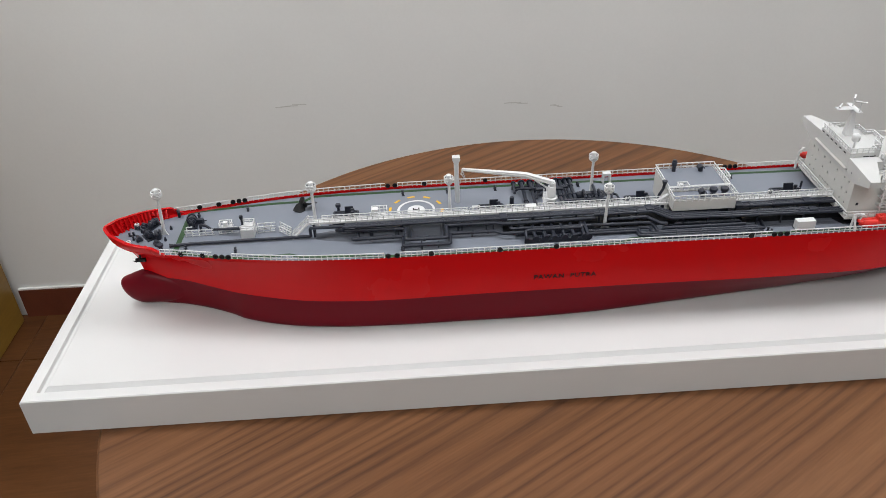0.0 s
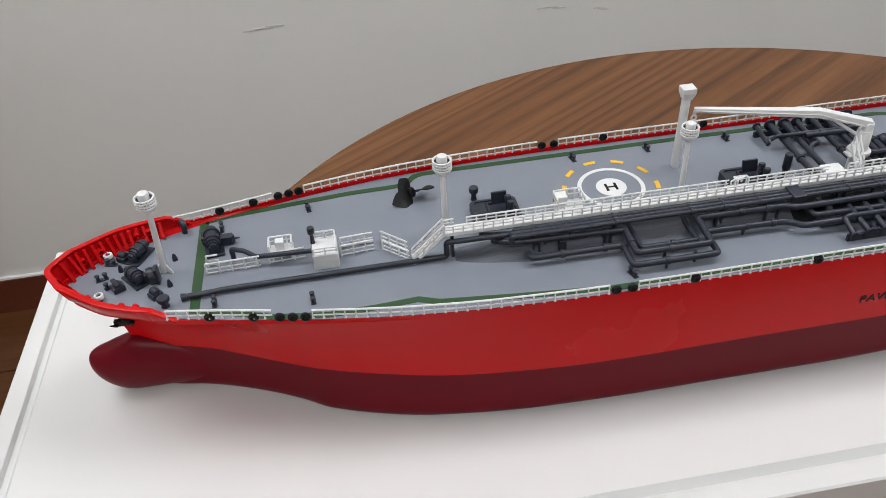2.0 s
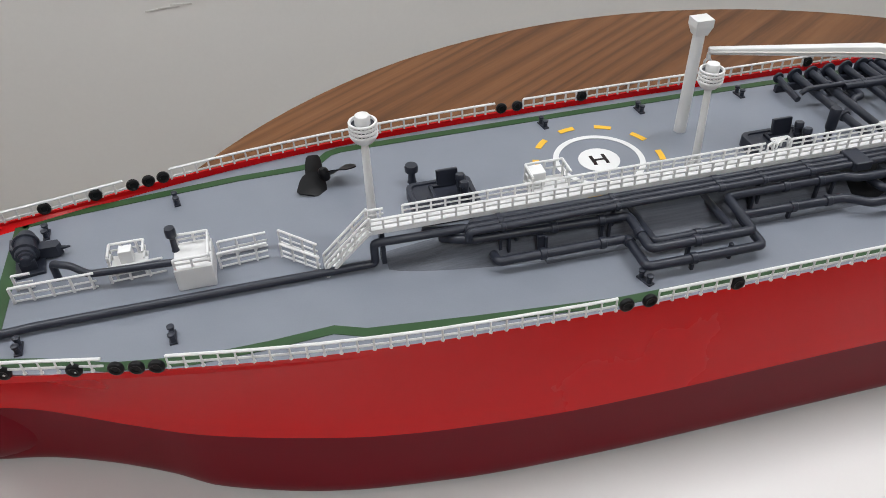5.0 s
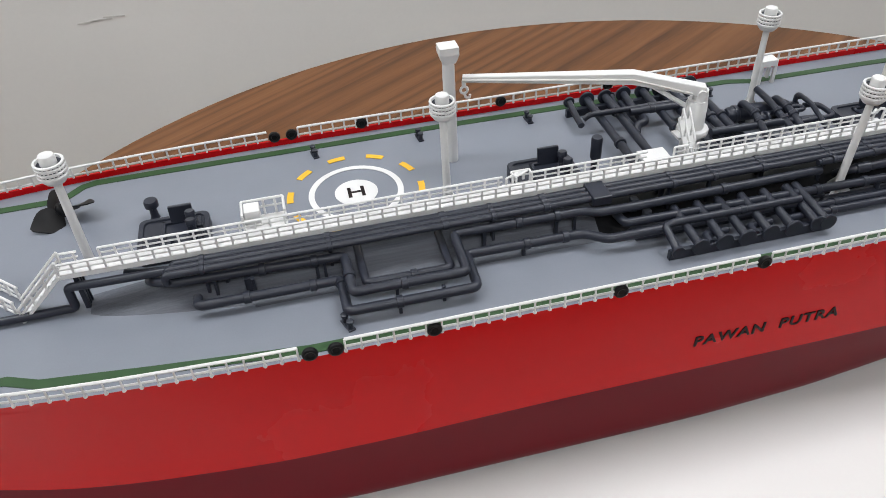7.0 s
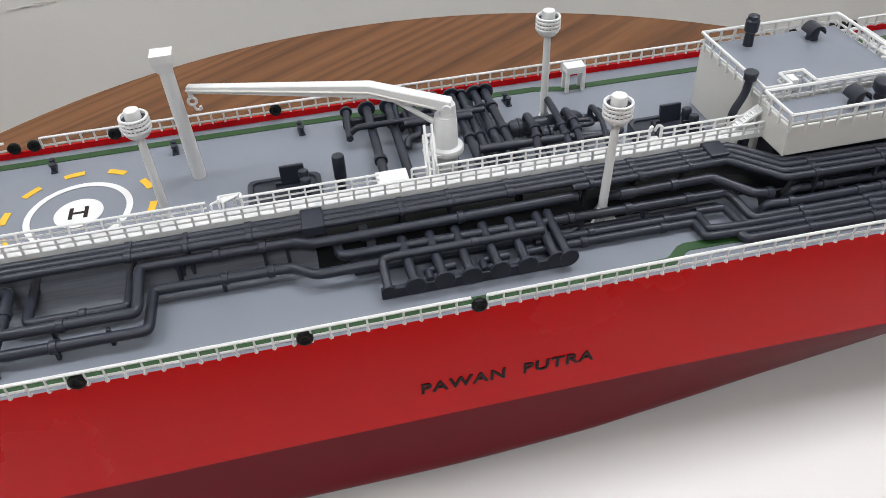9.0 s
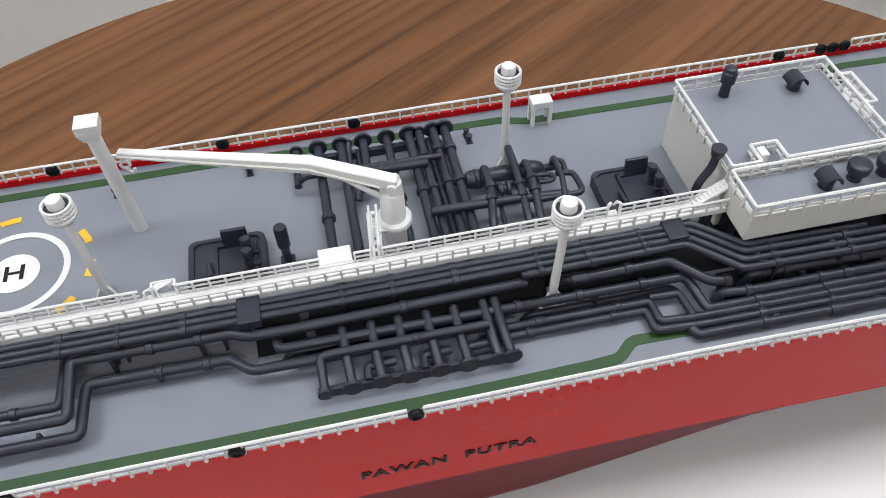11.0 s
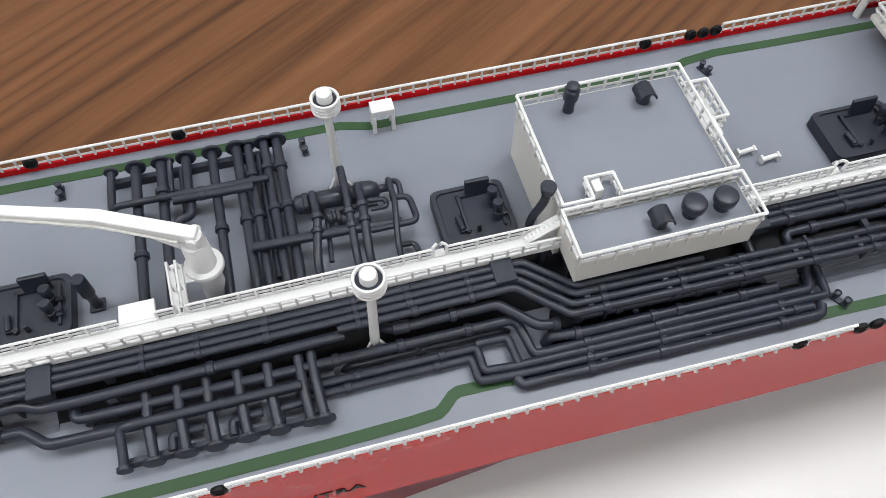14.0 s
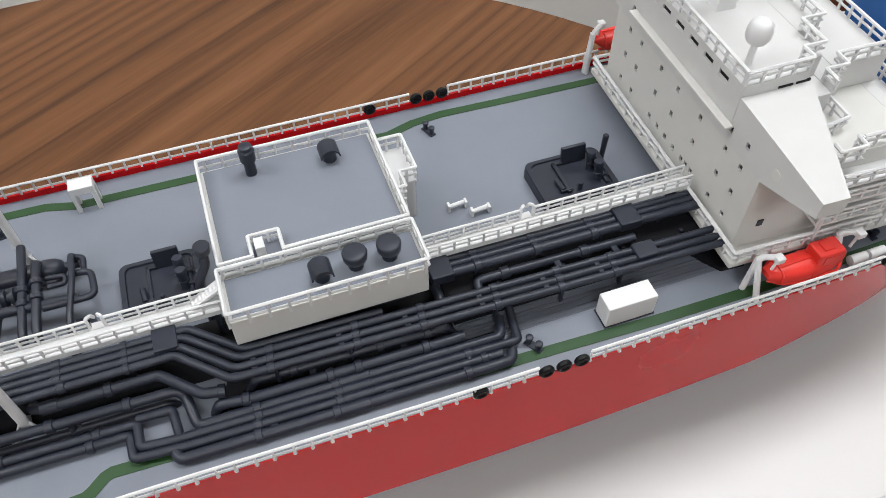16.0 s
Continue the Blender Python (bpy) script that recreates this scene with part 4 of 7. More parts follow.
def ring(b, r0, r1, a0, a1, z, n):
    """A flat band of a circle about the pad's middle."""
    lo, hi = [], []
    for i in range(n + 1):
        a = a0 + (a1 - a0) * i / n
        for rows, zz in ((lo, z), (hi, z + 0.0002)):
            rows.append([b.verts.new((PAD[0] + r * math.cos(a), PAD[1] + r * math.sin(a), zz)) for r in (r0, r1)])
    for i in range(n):
        b.faces.new((hi[i][0], hi[i][1], hi[i + 1][1], hi[i + 1][0]))
        b.faces.new((lo[i][1], lo[i][0], lo[i + 1][0], lo[i + 1][1]))
        b.faces.new((lo[i][0], hi[i][0], hi[i + 1][0], lo[i + 1][0]))
        b.faces.new((lo[i][1], lo[i + 1][1], hi[i + 1][1], hi[i][1]))
    if a1 - a0 < 6.2:
        for i in (0, n):
            b.faces.new((lo[i][0], lo[i][1], hi[i][1], hi[i][0]))
    return b


pad = part("helipad_ring", ring(bmesh.new(), 0.0186, 0.0212, 0, 2 * math.pi, DECK + 0.0001, 72), WHITE, ship, "white painted landing circle with an H")
disc = bmesh.new()
lathe(disc, [(0.0096, 0), (0.0096, 0.0002)], Matrix.Translation((PAD[0], PAD[1], DECK + 0.0001)), 48)
part("centre_disc", disc, WHITE, pad)
for k in range(10):
    a = radians(28 + 36 * k)
    part("dash", ring(bmesh.new(), 0.0279, 0.0308, a - 0.14, a + 0.14, DECK + 0.0001, 4), YELLOW, pad, "yellow painted dash")


def lettering(text, x, y, z, width, height, rot, parent, name, mat, depth=0.0002, bold=0.014, lean=0.0):
    cu = bpy.data.curves.new("lettering", "FONT")
    cu.body, cu.size, cu.extrude, cu.offset, cu.space_character = text, 1.0, 0.02, bold, 1.13
    cu.shear, cu.resolution_u = lean, 4
    tmp = bpy.data.objects.new("lettering", cu)
    scene.collection.objects.link(tmp)
    dg = bpy.context.evaluated_depsgraph_get()
    dg.update()
    me = bpy.data.meshes.new_from_object(tmp.evaluated_get(dg))
    bpy.data.objects.remove(tmp)
    co = np.array([v.co for v in me.vertices])
    lo, hi = co.min(0), co.max(0)
    m = Matrix.Diagonal((width / (hi[0] - lo[0]), height / (hi[1] - lo[1]), depth / 0.04, 1)) @ Matrix.Translation(-Vector((lo + hi) / 2))
    me.transform(m)
    me.materials.clear()
    me.materials.append(mat)
    return place(name, me, parent, pose(x, y, z, *rot))


lettering("H", PAD[0], PAD[1], DECK + 0.00042, 0.0075, 0.0075, (0, 0, 0), pad, "letter_h", LETTER)
lettering("PAWAN  PUTRA", 0.1387, MID - half(0.1387, -0.0352) - 0.00012, -0.0356, 0.0655, 0.0054, (90, 0, 0), hull, "ship_name", LETTER, 0.0005, 0.020, 0.03)

# ---- deck pipework ----
PIPE_LABEL = "dark grey deck pipe"


def pipe(path, r, collars=(), bend=0.003, label=PIPE_LABEL, collar_w=0.0026, collar_r=1.28):
    """A pipe along its bends; collars: x (or distance along y) of clamps on its longest straight stretch."""
    ob = part("pipe", tube(bmesh.new(), path, r, bend * 0.5, 12), DARK, ship, label, True)
    pts = [Vector(p) for p in path]
    for c in collars:
        for a, b_ in zip(pts, pts[1:]):
            d = b_ - a
            ax = 0 if abs(d.x) >= abs(d.y) else 1
            if min(a[ax], b_[ax]) <= c <= max(a[ax], b_[ax]):
                p = a + d * ((c - a[ax]) / d[ax])
                n = d.normalized() * collar_w / 2
                part("collar", cyl(bmesh.new(), p - n, p + n, r * collar_r, None, 14, r * 0.12), DARK, ob, "", True)
                break
    return ob


def foot(x, y, top, w=0.0024):
    """A block that carries a pipe."""
    part("pipe_support", box(bmesh.new(), x - w * 0.28, x + w * 0.28, y - w * 0.35, y + w * 0.35, DECK, top, 0.0002), DARK, ship, "small dark grey pipe support")


ZR = 0.0125
# the rack beside the catwalk: pipes clamped side by side that swing out round the deckhouse
RACK = [(0.0470, -0.0880, 0.2420, 0.2580, 0.0338, 0.3060, 0.0332, 0.0), (0.0440, -0.0900, 0.2402, 0.2562, 0.0308, 0.4335, 0.0272, 1.0),
        (0.0410, -0.0905, 0.2383, 0.2543, 0.0272, 0.4335, 0.0236, 1.0), (0.0380, 0.1755, 0.2365, 0.2525, 0.0238, 0.4335, 0.0202, 1.0)]
RACK_COLLARS = (0.2660, 0.2950, 0.3182, 0.3452, 0.3692, 0.3905)
for k, (y, x0, xb, xe, y1, x2, y2, collared) in enumerate(RACK):
    start = [(x0, y, 0.0085), (x0, y, ZR)] if k < 3 else [(x0, y, ZR - 0.0004)]
    pipe(start + [(xb, y, ZR), (xe, y1, ZR - 0.0014), (x2, y2, ZR - 0.0022)], 0.00146, ((0.0150, 0.0560, 0.1510, 0.2000) if k < 3 else (0.2010,)) + tuple(c - 0.0005 * k + 0.0008 for c in RACK_COLLARS if collared), 0.0040)
pipe([(0.1742, 0.0380, ZR - 0.0004), (0.1768, 0.0380, ZR - 0.0004)], 0.00125)
# flat links that tie neighbouring pipes together ahead of each collar
for c in RACK_COLLARS:
    for (_, _, _, xa, ya, xz, yz, _), (_, _, _, xc, yc, _, yd, _) in zip(RACK[1:3], RACK[2:4]):
        f = (c - 0.0055 - xa) / (xz - xa)
        ya_, yc_ = ya + (yz - ya) * f, yc + (yd - yc) * f
        part("pipe_link", box(bmesh.new(), c - 0.0066, c - 0.0046, yc_, ya_, ZR - 0.0026, ZR - 0.0012, 0.0002), DARK, ship, "small flat link between two deck pipes")
for x in (-0.077, -0.030, 0.0343, 0.1106, 0.1285, 0.1815, 0.2212):
    rows = [r[0] for r in RACK if r[1] < x]
    clamp = part("pipe_clamp", box(bmesh.new(), x - 0.0007, x + 0.0007, rows[-1] - 0.0016, 0.0486, ZR - 0.0014, ZR + 0.0011, 0.0003), DARK, ship, "dark grey clamp across the deck pipes")
    for y in rows:
        part("clamp_shell", cyl(bmesh.new(), (x - 0.0010, y, ZR), (x + 0.0010, y, ZR), 0.00182, None, 14, 0.0002), DARK, clamp, "", True)
    foot(x, 0.0437, ZR - 0.001)
for x0, x1, y0, y1 in ((0.0745, 0.0825, 0.0378, 0.0492), (0.2305, 0.2385, 0.0398, 0.0492)):
    part("cover_plate", box(bmesh.new(), x0, x1, y0, y1, ZR - 0.002, ZR + 0.0021, 0.0005), DARK, ship, "square dark grey cover plate over the pipes")
# upper loop line
pipe([(-0.0985, 0.0520, 0.0030), (-0.0960, 0.0470, 0.0060), (-0.0890, 0.0428, 0.0072), (-0.0250, 0.0400, 0.0075), (-0.0250, 0.0198, 0.0065), (0.0178, 0.0193, 0.0065), (0.0178, 0.0398, 0.0085), (0.0712, 0.0393, 0.0085),
      (0.0765, 0.0366, 0.0085), (0.0900, 0.0362, 0.0085), (0.1760, 0.0374, 0.0085)], 0.0019, (-0.0560, -0.0365, -0.0060, 0.0290, 0.0440, 0.0600, 0.1310), 0.0045)
# lower loop line
pipe([(-0.0810, 0.0392, 0.0010), (-0.0810, 0.0335, 0.0018), (-0.0280, 0.0328, 0.0022), (-0.0280, 0.0152, 0.0020), (0.0205, 0.0148, 0.0020), (0.0212, 0.0338, 0.0022), (0.0692, 0.0330, 0.0022), (0.0768, 0.0262, 0.0028), (0.0950, 0.0255, 0.0035),
      (0.1590, 0.0254, 0.0038)], 0.0019, (-0.0630, -0.0385, -0.0090, 0.0310, 0.0455, 0.0615), 0.0045)
# inner loop line
pipe([(-0.0192, 0.0500, 0.0030), (-0.0192, 0.0272, 0.0030), (0.0135, 0.0270, 0.0030), (0.0135, 0.0490, 0.0030)], 0.0017, (-0.0010,), 0.0045)
for x, y, t in ((-0.060, 0.0385, 0.006), (-0.036, 0.0400, 0.006), (-0.009, 0.0195, 0.005), (0.008, 0.0170, 0.004), (-0.009, 0.0150, 0.0012), (0.030, 0.0395, 0.007), (0.0445, 0.0335, 0.0012), (0.060, 0.0393, 0.007)):
    foot(x, y, t)
# raised trunk under the catwalk, rounded along its near edge
def trunk(x0, x1, reach, mat, tall=0.0071, ledges=0):
    prof = [(0.0575, DECK - 0.0005), (0.0575, DECK + tall - 0.0001)] + [(0.0460 - reach * u, DECK - 0.0001 + tall * (1 - u) ** 1.6) for u in (0, 0.1, 0.2, 0.3, 0.4, 0.5, 0.6, 0.7, 0.8, 0.9, 1.0)]
    if ledges:
        prof = prof[:2]
        for k in range(ledges):
            y, z = 0.0460 - reach * (k + (0.25 if k % 3 else 0.0)) / ledges, DECK + 0.0002 + tall * (1 - (k + 1) / ledges) ** 1.25
            prof += [(y, prof[-1][1]), (y - 0.0001, z)]
        prof.append((0.0460 - reach, DECK - 0.0002))
    t = bmesh.new()
    ends = [[t.verts.new((x, y, z)) for y, z in prof] for x in (x0, x1)]
    for k in range(len(prof) - 1):
        t.faces.new((ends[0][k], ends[0][k + 1], ends[1][k + 1], ends[1][k]))
    t.faces.new(ends[0])
    t.faces.new(ends[1][::-1])
    part("deck_trunk", t, mat, ship, "low grey deck trunk with fine layer lines", True)


trunk(-0.0610, 0.0780, 0.0140, TRUNK_GREY)
# this stretch of trunk is blackened for the shade below the pipes
trunk(0.0780, 0.3300, 0.0120, GAP_SHADE, 0.0030)
for x, y in ((0.0962, 0.0455), (0.0978, 0.0365)):
    part("pipe_foot", box(bmesh.new(), x - 0.0016, x + 0.0016, y - 0.0012, y + 0.0012, DECK, 0.0052, 0.0002), TRUNK_GREY, ship, "short grey block under the deck pipes")
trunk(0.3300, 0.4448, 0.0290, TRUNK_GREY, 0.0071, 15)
# black block set on the trunk to draw the shade under the racks
part("trunk_top_shade", box(bmesh.new(), 0.3302, 0.4446, 0.0268, 0.0500, DECK, DECK + 0.0074, 0.0003), GAP_SHADE, ship, "black block drawn as shade along the deck trunk's top")
# black wedge shaped like the shade the boat deck throws on the deck
part("trunk_foot_shade", prism(bmesh.new(), [(0.4265, 0.0266), (0.4305, 0.0215), (0.4350, 0.0165), (0.4446, 0.0160), (0.4446, 0.0266)], DECK - 0.0002, DECK + 0.0022), GAP_SHADE, ship, "low black wedge drawn as shade below the boat deck")
# the trunk runs out forward, lower and narrower
wedge = bmesh.new()
rows = []
for n in range(17):
    x = -0.1215 + 0.0604 * n / 16
    tall = 0.0071 * ((x + 0.1225) / 0.0614) ** 0.9
    reach = 0.0140 * (tall / 0.0071) ** 0.6
    prof = [(0.0574, DECK - 0.0003), (0.0574, DECK + tall)] + [(0.0480 - reach * k / 12, DECK + tall * (1 - k / 12) ** 1.3 - (0.0001 if k == 12 else 0.0)) for k in range(13)]
    rows.append([wedge.verts.new((x, y, z)) for y, z in prof])
for r0, r1 in zip(rows, rows[1:]):
    for k in range(len(r0) - 1):
        wedge.faces.new((r0[k], r0[k + 1], r1[k + 1], r1[k]))
wedge.faces.new(rows[0])
wedge.faces.new(rows[-1][::-1])
part("deck_trunk", wedge, TRUNK_GREY, ship, "low grey deck trunk that runs out forward", True)
pipe([(-0.1060, 0.0535, 0.0078), (-0.1000, 0.0505, 0.0086), (-0.0900, 0.0490, 0.0090)], 0.0015)
# fore line along the deck
pipe([(-0.2725, 0.0468, -0.0012), (-0.2590, 0.0476, -0.0012), (-0.2520, 0.0483, -0.0012), (-0.1262, 0.0492, -0.0012), (-0.1262, 0.0492, 0.0088), (-0.1150, 0.0480, 0.0095), (-0.0890, 0.0470, 0.0100)], 0.0017, (), 0.0035)
part("pipe_flange", cyl(bmesh.new(), (-0.2750, 0.0466, -0.0012), (-0.2720, 0.0469, -0.0012), 0.0024, 0.0018, 14), DARK, ship, "dark grey pipe end flange", True)
foot(-0.1215, 0.0550, 0.0100, 0.0014)
for x, y, top in ((-0.0700, 0.0455, 0.0105), (-0.0740, 0.0420, 0.0070), (-0.0330, 0.0395, 0.0070), (0.0310, 0.0420, 0.0080), (0.0345, 0.0420, 0.0080), (0.0680, 0.0400, 0.0080)):
    foot(x, y, top, 0.0022)
part("pipe_bracket", box(bmesh.new(), -0.0632, -0.0606, 0.0385, 0.0412, DECK, 0.0062, 0.0003), DARK, ship, "square dark grey pipe bracket")
# near manifold: two headers, stubs that end in flanges
pipe([(0.0855, 0.0395, 0.0040), (0.0862, 0.0318, 0.0045), (0.1000, 0.0315, 0.0045), (0.2338, 0.0306, 0.0032), (0.2362, 0.0284, 0.0016), (0.2382, 0.0172, 0.0000), (0.3040, 0.0166, 0.0000), (0.3440, 0.0160, 0.0000), (0.3462, 0.0235, 0.0000)], 0.0018, (0.1715, 0.1940, 0.2180, 0.2575, 0.2840), 0.004)
STUBS = [(0.1092, 0.0352, 0.0036), (0.1194, 0.0354, 0.0037), (0.1290, 0.0356, 0.0037), (0.1392, 0.0354, 0.0037), (0.1492, 0.0352, 0.0037), (0.1598, 0.0354, 0.0034), (0.1642, 0.0356, 0.0036)]
for i, (x, y1, fl) in enumerate(STUBS):
    st = part("manifold_stub", tube(bmesh.new(), [(x, 0.0128, 0.0022), (x - 0.0006, 0.0240, 0.0040), (x - 0.0006, y1, 0.0048)], 0.0018, 0.003, 12), DARK, ship, "dark grey manifold branch pipe", True)
    part("flange", cyl(bmesh.new(), (x, 0.0117 + 0.00025 * (i % 2), 0.0022), (x, 0.0130, 0.0022), fl, None, 24, 0.0002), DARK, st, "round blind flange", True)
    part("stub_cap", cyl(bmesh.new(), (x - 0.0006, y1 - 0.0002, 0.0048), (x - 0.0006, y1 + 0.0008, 0.0048), 0.0018, 0.0010, 14), DARK, st, "", True)
pipe([(0.0998, 0.0126, 0.0016), (0.0998, 0.0246, 0.0052), (0.1030, 0.0248, 0.0062), (0.1588, 0.0244, 0.0064)], 0.0016, (0.1330,), 0.003, collar_r=1.12)
part("pipe_flange", cyl(bmesh.new(), (0.0998, 0.0117, 0.0016), (0.0998, 0.0130, 0.0016), 0.0026, None, 18), DARK, ship, "dark grey pipe end flange", True)
for x in (0.1150, 0.1345, 0.1500):
    pipe([(x, 0.0148, 0.0010), (x, 0.0200, 0.0010), (x + 0.010, 0.0205, 0.0008)], 0.0015, (), 0.003)
part("manifold_rest", box(bmesh.new(), 0.0975, 0.1660, 0.0140, 0.0160, DECK, 0.0008, 0.0002), DARK, ship, "dark grey rest bar below the manifold")
pipe([(0.0900, 0.0288, -0.0010), (0.1700, 0.0285, -0.0010)], 0.0017)
# low pair that steps round a gap, and the outer line
pipe([(0.1560, 0.0254, 0.0000), (0.1760, 0.0254, 0.0000), (0.2195, 0.0248, 0.0000), (0.2198, 0.0158, 0.0000), (0.2310, 0.0148, 0.0000), (0.3350, 0.0128, 0.0000), (0.3490, 0.0124, 0.0000), (0.3510, 0.0260, 0.0000)], 0.0016, (0.1775, 0.2070, 0.2575, 0.2845, 0.3302), 0.003)
pipe([(0.1560, 0.0222, -0.0008), (0.2168, 0.0218, -0.0008), (0.2172, 0.0130, -0.0008), (0.2350, 0.0118, -0.0008), (0.3420, 0.0098, -0.0008)], 0.0016, (0.1735, 0.2045, 0.2567, 0.2840, 0.3352), 0.003)
pipe([(0.2195, 0.0262, 0.0002), (0.2310, 0.0258, 0.0002), (0.2322, 0.0150, 0.0002)], 0.0016, (), 0.003)
pipe([(0.2300, 0.0110, -0.0010), (0.2310, 0.0080, -0.0010), (0.2540, 0.0077, -0.0010), (0.3395, 0.0062, -0.0010), (0.3440, 0.0064, -0.0010), (0.3455, 0.0095, -0.0010)], 0.0019, (0.2560, 0.2820, 0.3280), 0.003)
pipe([(0.1885, 0.0420, 0.0010), (0.1893, 0.0382, 0.0052), (0.1930, 0.0363, 0.0066), (0.2005, 0.0358, 0.0070), (0.2298, 0.0357, 0.0075), (0.2418, 0.0252, 0.0052), (0.2486, 0.0244, 0.0046)], 0.0019, (0.2138, 0.2480), 0.0035)
part("pipe_sleeve", cyl(bmesh.new(), (0.1925, 0.0364, 0.0065), (0.1985, 0.0359, 0.0069), 0.0023, None, 16, 0.0003), DARK, ship, "thicker dark grey sleeve on a deck pipe", True)
# thicker sleeves on the low lines
for x0, x1, y0, y1, z, r in ((0.2845, 0.2960, 0.0170, 0.0168, 0.0, 0.0020), (0.2845, 0.2955, 0.0138, 0.0136, 0.0, 0.0018), (0.2840, 0.2950, 0.0109, 0.0107, -0.0008, 0.0018), (0.2830, 0.2935, 0.0072, 0.0070, -0.0010, 0.0021)):
    part("pipe_sleeve", cyl(bmesh.new(), (x0, y0, z), (x1, y1, z), r, None, 14, 0.0002), DARK, ship, "thicker dark grey sleeve on a deck pipe", True)
part("pipe_stub", cyl(bmesh.new(), (0.2000, 0.0296, DECK), (0.2000, 0.0298, 0.0022), 0.0013, 0.0012, 12), DARK, ship, "short upright dark grey pipe stub", True)
pipe([(0.2440, 0.0218, DECK), (0.2460, 0.0215, 0.0018), (0.2560, 0.0202, 0.0020), (0.3290, 0.0192, 0.0022), (0.3312, 0.0192, 0.0022)], 0.0019, (0.2550, 0.2832, 0.2930, 0.3170), 0.003)
for x, y0, y1 in ((0.2567, 0.0118, 0.0190), (0.2845, 0.0108, 0.0180), (0.3300, 0.0100, 0.0170)):
    part("pipe_clamp", box(bmesh.new(), x - 0.0006, x + 0.0006, y0, y1, DECK, 0.0011, 0.0002), DARK, ship, "dark grey clamp across the deck pipes")
for x, y0, y1, top in ((0.2615, 0.0078, 0.0112, -0.0004), (0.3005, 0.0072, 0.0108, -0.0004), (0.2630, 0.0175, 0.0202, 0.0012), (0.2995, 0.0168, 0.0196, 0.0012)):
    part("pipe_link", box(bmesh.new(), x - 0.0012, x + 0.0012, y0, y1, DECK, top, 0.0002), DARK, ship, "small flat link between two deck pipes")
for x in (0.2665, 0.292, 0.3215, 0.345, 0.3710, 0.395):
    foot(x, 0.0245, ZR - 0.004)
part("cover_plate", box(bmesh.new(), 0.3995, 0.4080, 0.0222, 0.0292, ZR - 0.004, ZR + 0.0005, 0.0005), DARK, ship, "square dark grey cover plate over the pipes")
# black sheet laid on the deck as the shade in the pipe gaps
part("pipe_gap_shade", prism(bmesh.new(), [(0.2415, 0.0080), (0.3420, 0.0066), (0.3440, 0.0335), (0.2500, 0.0335), (0.2440, 0.0200)], DECK - 0.0004, DECK + 0.0005), GAP_SHADE, ship, "low black sheet drawn as shade under the pipes")
cyl_rod = cyl(bmesh.new(), (0.4195, 0.0868, DECK), (0.4200, 0.0870, 0.0105), 0.0011, 0.0013, 12, 0.0003)
part("sounding_pipe", cyl_rod, DARK, ship, "thin upright dark grey pipe", True)
for path in ([(0.1760, 0.0300, -0.0012), (0.2300, 0.0296, -0.0012)], [(0.0900, 0.0330, -0.0008), (0.1760, 0.0328, -0.0008)]):
    a, c = path
    pipe([(a[0] - 0.003, a[1], DECK - 0.001), a, c, (c[0] + 0.003, c[1], DECK - 0.001)], 0.0013, (0.2010,), 0.003)
# two lines low between the rack and the near pipes
pipe([(0.2560, 0.0262, DECK), (0.2590, 0.0260, 0.0030), (0.3260, 0.0238, 0.0034), (0.3300, 0.0236, DECK)], 0.0017, (0.2720, 0.3020, 0.3190), 0.003)
pipe([(0.2600, 0.0312, DECK), (0.2630, 0.0310, 0.0022), (0.3230, 0.0296, 0.0026), (0.3270, 0.0294, DECK)], 0.0016, (0.2860, 0.3110), 0.003)
for x, y0, y1 in ((0.2780, 0.0232, 0.0262), (0.3100, 0.0226, 0.0252)):
    part("pipe_link", box(bmesh.new(), x - 0.0011, x + 0.0011, y0 - 0.0028, y1, 0.0010, 0.0026, 0.0002), DARK, ship, "small flat link between two deck pipes")
# far rack behind the deckhouse
for y, r in ((0.0400, 0.0019), (0.0434, 0.0014), (0.0462, 0.0014)):
    pipe([(0.3265, y + 0.0008, 0.0105), (0.4340, y - 0.0008, 0.0115)], r, (0.3440, 0.3670, 0.3900))
pipe([(0.3425, 0.0320, -0.001), (0.3425, 0.0325, 0.0050), (0.3425, 0.0372, 0.0062), (0.3540, 0.0370, 0.0066), (0.4060, 0.0358, 0.0070)], 0.0017, (0.3535, 0.3850), 0.004, collar_w=0.0034, collar_r=1.4)
pipe([(0.3280, 0.0300, 0.0030), (0.3280, 0.0420, 0.0050)], 0.0018)
for x in (0.3735, 0.3965):
    part("pipe_link", box(bmesh.new(), x - 0.0012, x + 0.0012, 0.0292, 0.0352, 0.0056, 0.0074, 0.0002), DARK, ship, "small flat link between two deck pipes")
for x0, x1 in ((0.3260, 0.3345), (0.4005, 0.4095)):
    part("cover_plate", box(bmesh.new(), x0, x1, 0.0376, 0.0478, 0.0095, 0.0138, 0.0005), DARK, ship, "square dark grey cover plate over the pipes")
for x in (0.3440, 0.3700, 0.3950, 0.4200):
    foot(x, 0.0420, 0.0090)
    foot(x + 0.006, 0.0345, 0.0050)
# far manifold: long pipes across the deck
FAR = [(0.1012, 0.1125, 0.0016, 0.0028), (0.1106, 0.0620, 0.0020, 0.0040), (0.1204, 0.0620, 0.0020, 0.0038), (0.1238, 0.1180, 0.0014, 0.0018), (0.1302, 0.1060, 0.0019, 0.0040), (0.1405, 0.0620, 0.0019, 0.0040), (0.1502, 0.0620, 0.0020, 0.0042),
       (0.1548, 0.0620, 0.0018, 0.0030), (0.1612, 0.0620, 0.0019, 0.0040), (0.1662, 0.0620, 0.0020, 0.0042)]
